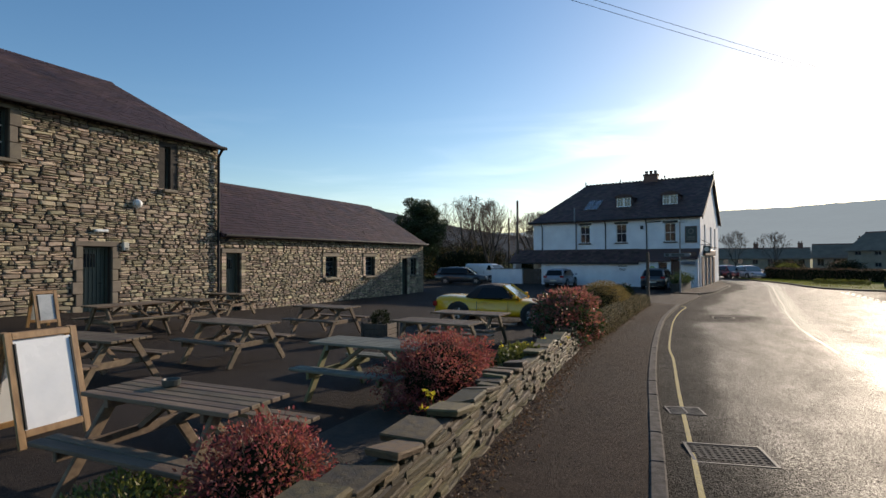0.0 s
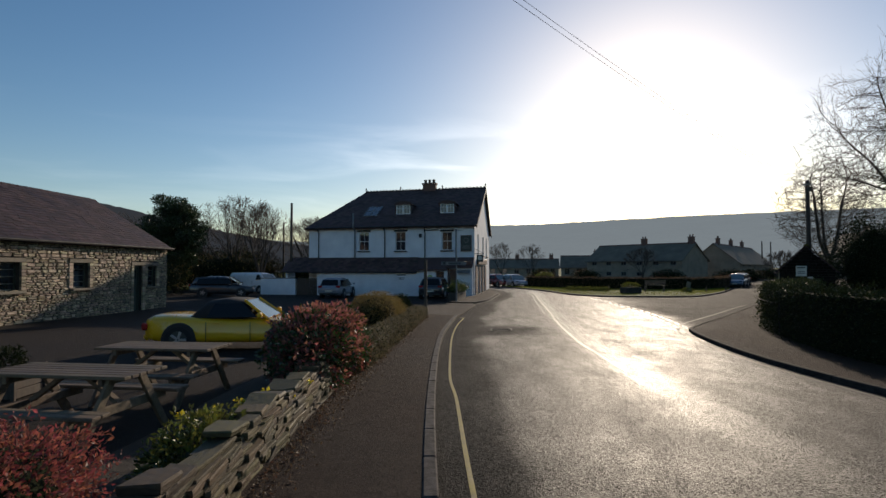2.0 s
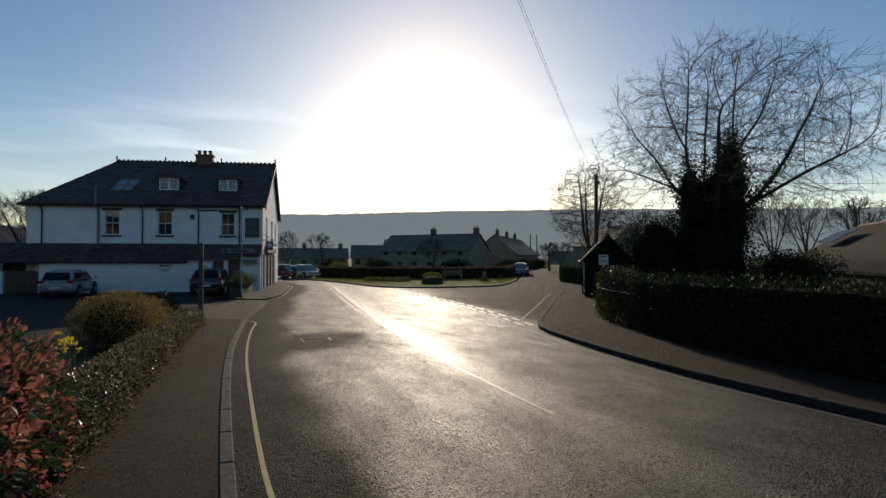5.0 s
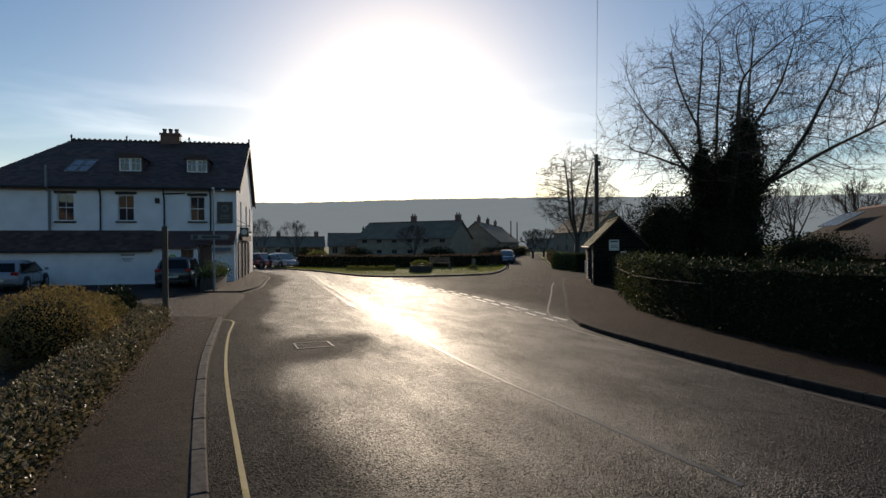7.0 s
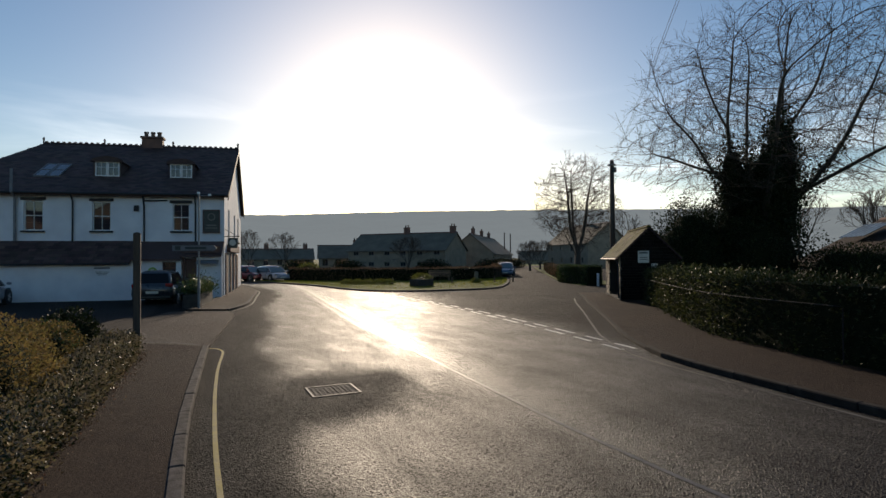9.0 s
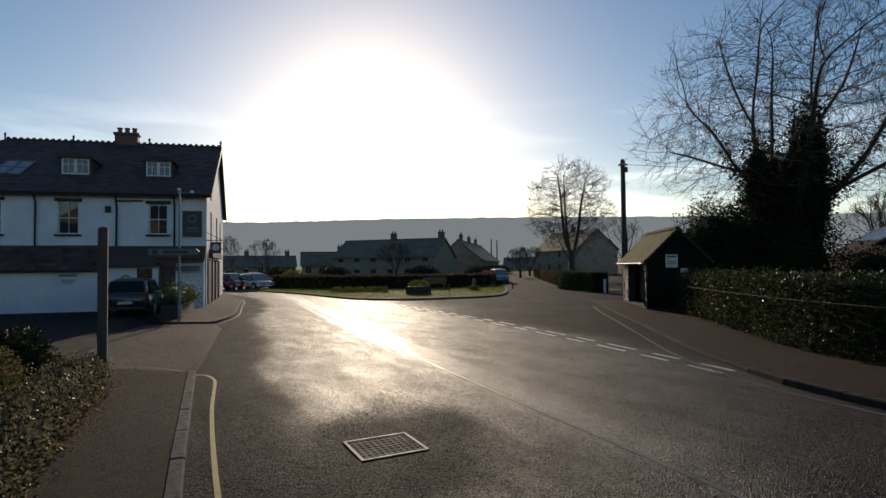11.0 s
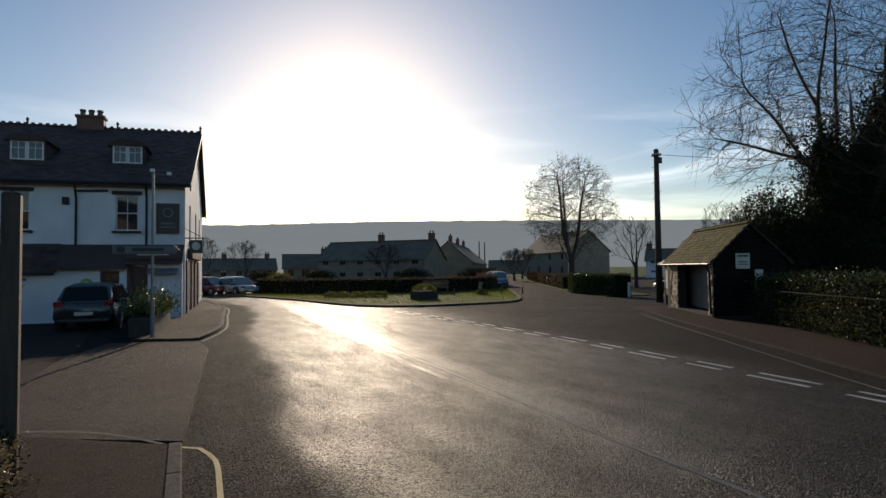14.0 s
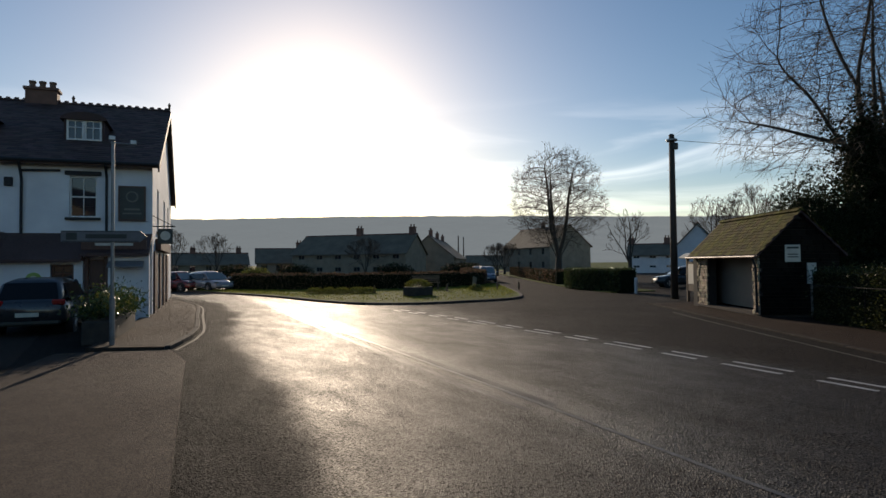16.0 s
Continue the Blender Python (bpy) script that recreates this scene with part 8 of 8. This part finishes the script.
face_stones(tall, lay(3.0, 15.48, -0.45, 5.9, BARN_OPEN, 41), (11.5, 1.6), 42)
face_stones(lowb, lay(15.56, 33.15, -0.8, 2.66, LOW_OPEN, 43), (22.5, 1.2), 44)

# dry-stone garden wall along the pavement: slabs laid flat, some leaning
WALL_STONE = material("garden_wall_slate", (0.036, 0.0255, 0.0095), (0.13, 0.094, 0.041), 4, (0.65, 0.9), 0.5, 36, vary=0.5)
WALL_BITS = material("garden_wall_slate_bits", (0.036, 0.0255, 0.0095), (0.13, 0.094, 0.041), 4, (0.65, 0.9), 0.5, 36, vary=0.5, island=True)
gw = thing("garden_wall", "low dry wall of rough slate slabs", "wall")
rng = random.Random(77)


def slab_mesh(seed):
    """A split slab of unit size: an angular broken outline, its flat faces a little out of true."""
    r = random.Random(seed)
    box = [(x + r.uniform(-0.07, 0.07), y + r.uniform(-0.06, 0.06)) for x, y in ((-0.9, -0.5), (0.1, -0.5), (0.1, 0.5), (-0.9, 0.5))]
    cut = r.randrange(4)
    ring = []
    for k, p in enumerate(box):
        if k == cut:
            for e in (box[k - 1], box[(k + 1) % 4]):
                t = r.uniform(0.12, 0.4)
                ring.append((p[0] + (e[0] - p[0]) * t, p[1] + (e[1] - p[1]) * t))
        else:
            ring.append(p)
    n = len(ring)
    tx, ty, q = r.uniform(-0.15, 0.15), r.uniform(-0.25, 0.25), r.uniform(0.93, 0.99)
    top = [(-0.4 + (x + 0.4) * q, y * q, 0.5 + tx * (x + 0.4) + ty * y) for x, y in ring]
    mid = [(x + r.uniform(-0.01, 0.03), y + r.uniform(-0.015, 0.015), r.uniform(0.0, 0.3)) for x, y in ring]
    low = [(-0.4 + (x + 0.4) * 0.95, y * 0.95, -0.5) for x, y in ring]
    f = [tuple(range(n))[::-1], tuple(range(2 * n, 3 * n))]
    f += [(j * n + k, j * n + (k + 1) % n, (j + 1) * n + (k + 1) % n, (j + 1) * n + k) for j in range(2) for k in range(n)]
    return Build().add(low + mid + top, f)


FLAT = [slab_mesh(600 + i) for i in range(14)]
FLAT_MESHES = [s.mesh("slab", WALL_STONE) for s in FLAT]
wl_pts = even([p for p in WALL_LEFT if -2 < p[1] < 15.5], 400)
run = sum(math.dist(a, c) for a, c in zip(wl_pts, wl_pts[1:]))


def along(d):
    i = min(len(wl_pts) - 2, max(0, int(d / run * (len(wl_pts) - 1))))
    a, c = wl_pts[i], wl_pts[i + 1]
    return a, math.atan2(c[1] - a[1], c[0] - a[0])


rest = Build()
for course in range(10):
    d = rng.uniform(0, 0.2)
    while d < run - 0.2:
        (x, y), ang = along(d)
        w, h = rng.uniform(0.18, 0.5), rng.choice((rng.uniform(0.035, 0.055), rng.uniform(0.045, 0.075)))
        if course == 9 and rng.random() < 0.3:
            d += w
            continue
        base = road_z(y) + 0.06 + course * 0.047 + rng.uniform(-0.01, 0.01)
        k = rng.randrange(14)
        wide_ = rng.uniform(0.14, 0.22)
        lean_ = rng.uniform(-2.5, 2.5)
        if course == 9:
            wide_, w, lean_, h = rng.uniform(0.22, 0.36), w * 1.05, rng.uniform(-10, 10), rng.uniform(0.04, 0.06)
        elif rng.random() < 0.06:
            lean_ = rng.choice((-1, 1)) * rng.uniform(8, 20)
        m = Matrix.Translation((x - 0.05 - 0.012 * course + rng.uniform(-0.03, 0.012), y, base + h / 2)) @ Matrix.Rotation(ang - math.pi / 2 + rng.uniform(-0.07, 0.07), 4, "Z") @ Matrix.Rotation(radians(lean_), 4, "X") @ Matrix.Rotation(radians(rng.uniform(-6, 4)), 4, "Y") @ Matrix.Diagonal((wide_, w, h, 1))
        if 1.0 < y < 9.2:
            o = new("slab", FLAT_MESHES[k])
            o.parent = gw
            o.matrix_basis = m
        else:
            rest.add(FLAT[k].v, FLAT[k].f, m)
        d += w * 0.93
tagged(part("slabs_beyond", rest, WALL_BITS, gw, tidy=False), kind="stuff")
part("core", Build().add([(x - s, y, z) for x, y in wl_pts for s, z in ((0.1, road_z(y) - 0.05), (0.14, road_z(y) + 0.4), (0.34, road_z(y) + 0.38), (0.4, road_z(y) - 0.05))],
     [(4 * i + k, 4 * i + k + 1, 4 * i + k + 5, 4 * i + k + 4) for i in range(len(wl_pts) - 1) for k in range(3)]), MORTAR, gw)
# flat slabs lying on the bed behind the wall
for k in range(7):
    d = run * (0.14 + 0.8 * k / 16) + rng.uniform(-0.2, 0.2)
    (x, y), ang = along(d)
    o = tagged(new("loose_slab", FLAT_MESHES[k % 10]), "flat loose slate slab lying behind the wall", "stone", "loose slabs on the bed")
    o.matrix_basis = Matrix.Translation((x - 0.45 - rng.uniform(0, 0.22), y, yard_z(x - 0.5, y) + 0.14 + rng.uniform(-0.03, 0.06))) @ Matrix.Rotation(rng.uniform(0, 3), 4, "Z") @ Matrix.Rotation(radians(rng.uniform(-16, 16)), 4, "Y") @ Matrix.Diagonal((0.16, 0.27, 0.05, 1))
# fallen leaves and moss by the wall's foot
lp_ = []
r2 = np.random.default_rng(6)
for x, y in even([p for p in WALL_LEFT if -2 < p[1] < 27], 300):
    for _ in range(22):
        lp_.append((x + abs(r2.normal(0, 0.15)), y + r2.uniform(-0.1, 0.1), road_z(y) + 0.09 + r2.uniform(0, 0.012)))
o = part("leaf_litter", leaves(lp_, 0.035, 8, 0.25), LEAF_BROWN, None, tidy=False)
tagged(o, "scattered brown leaf litter at the wall's foot", "leaves", kind="stuff")
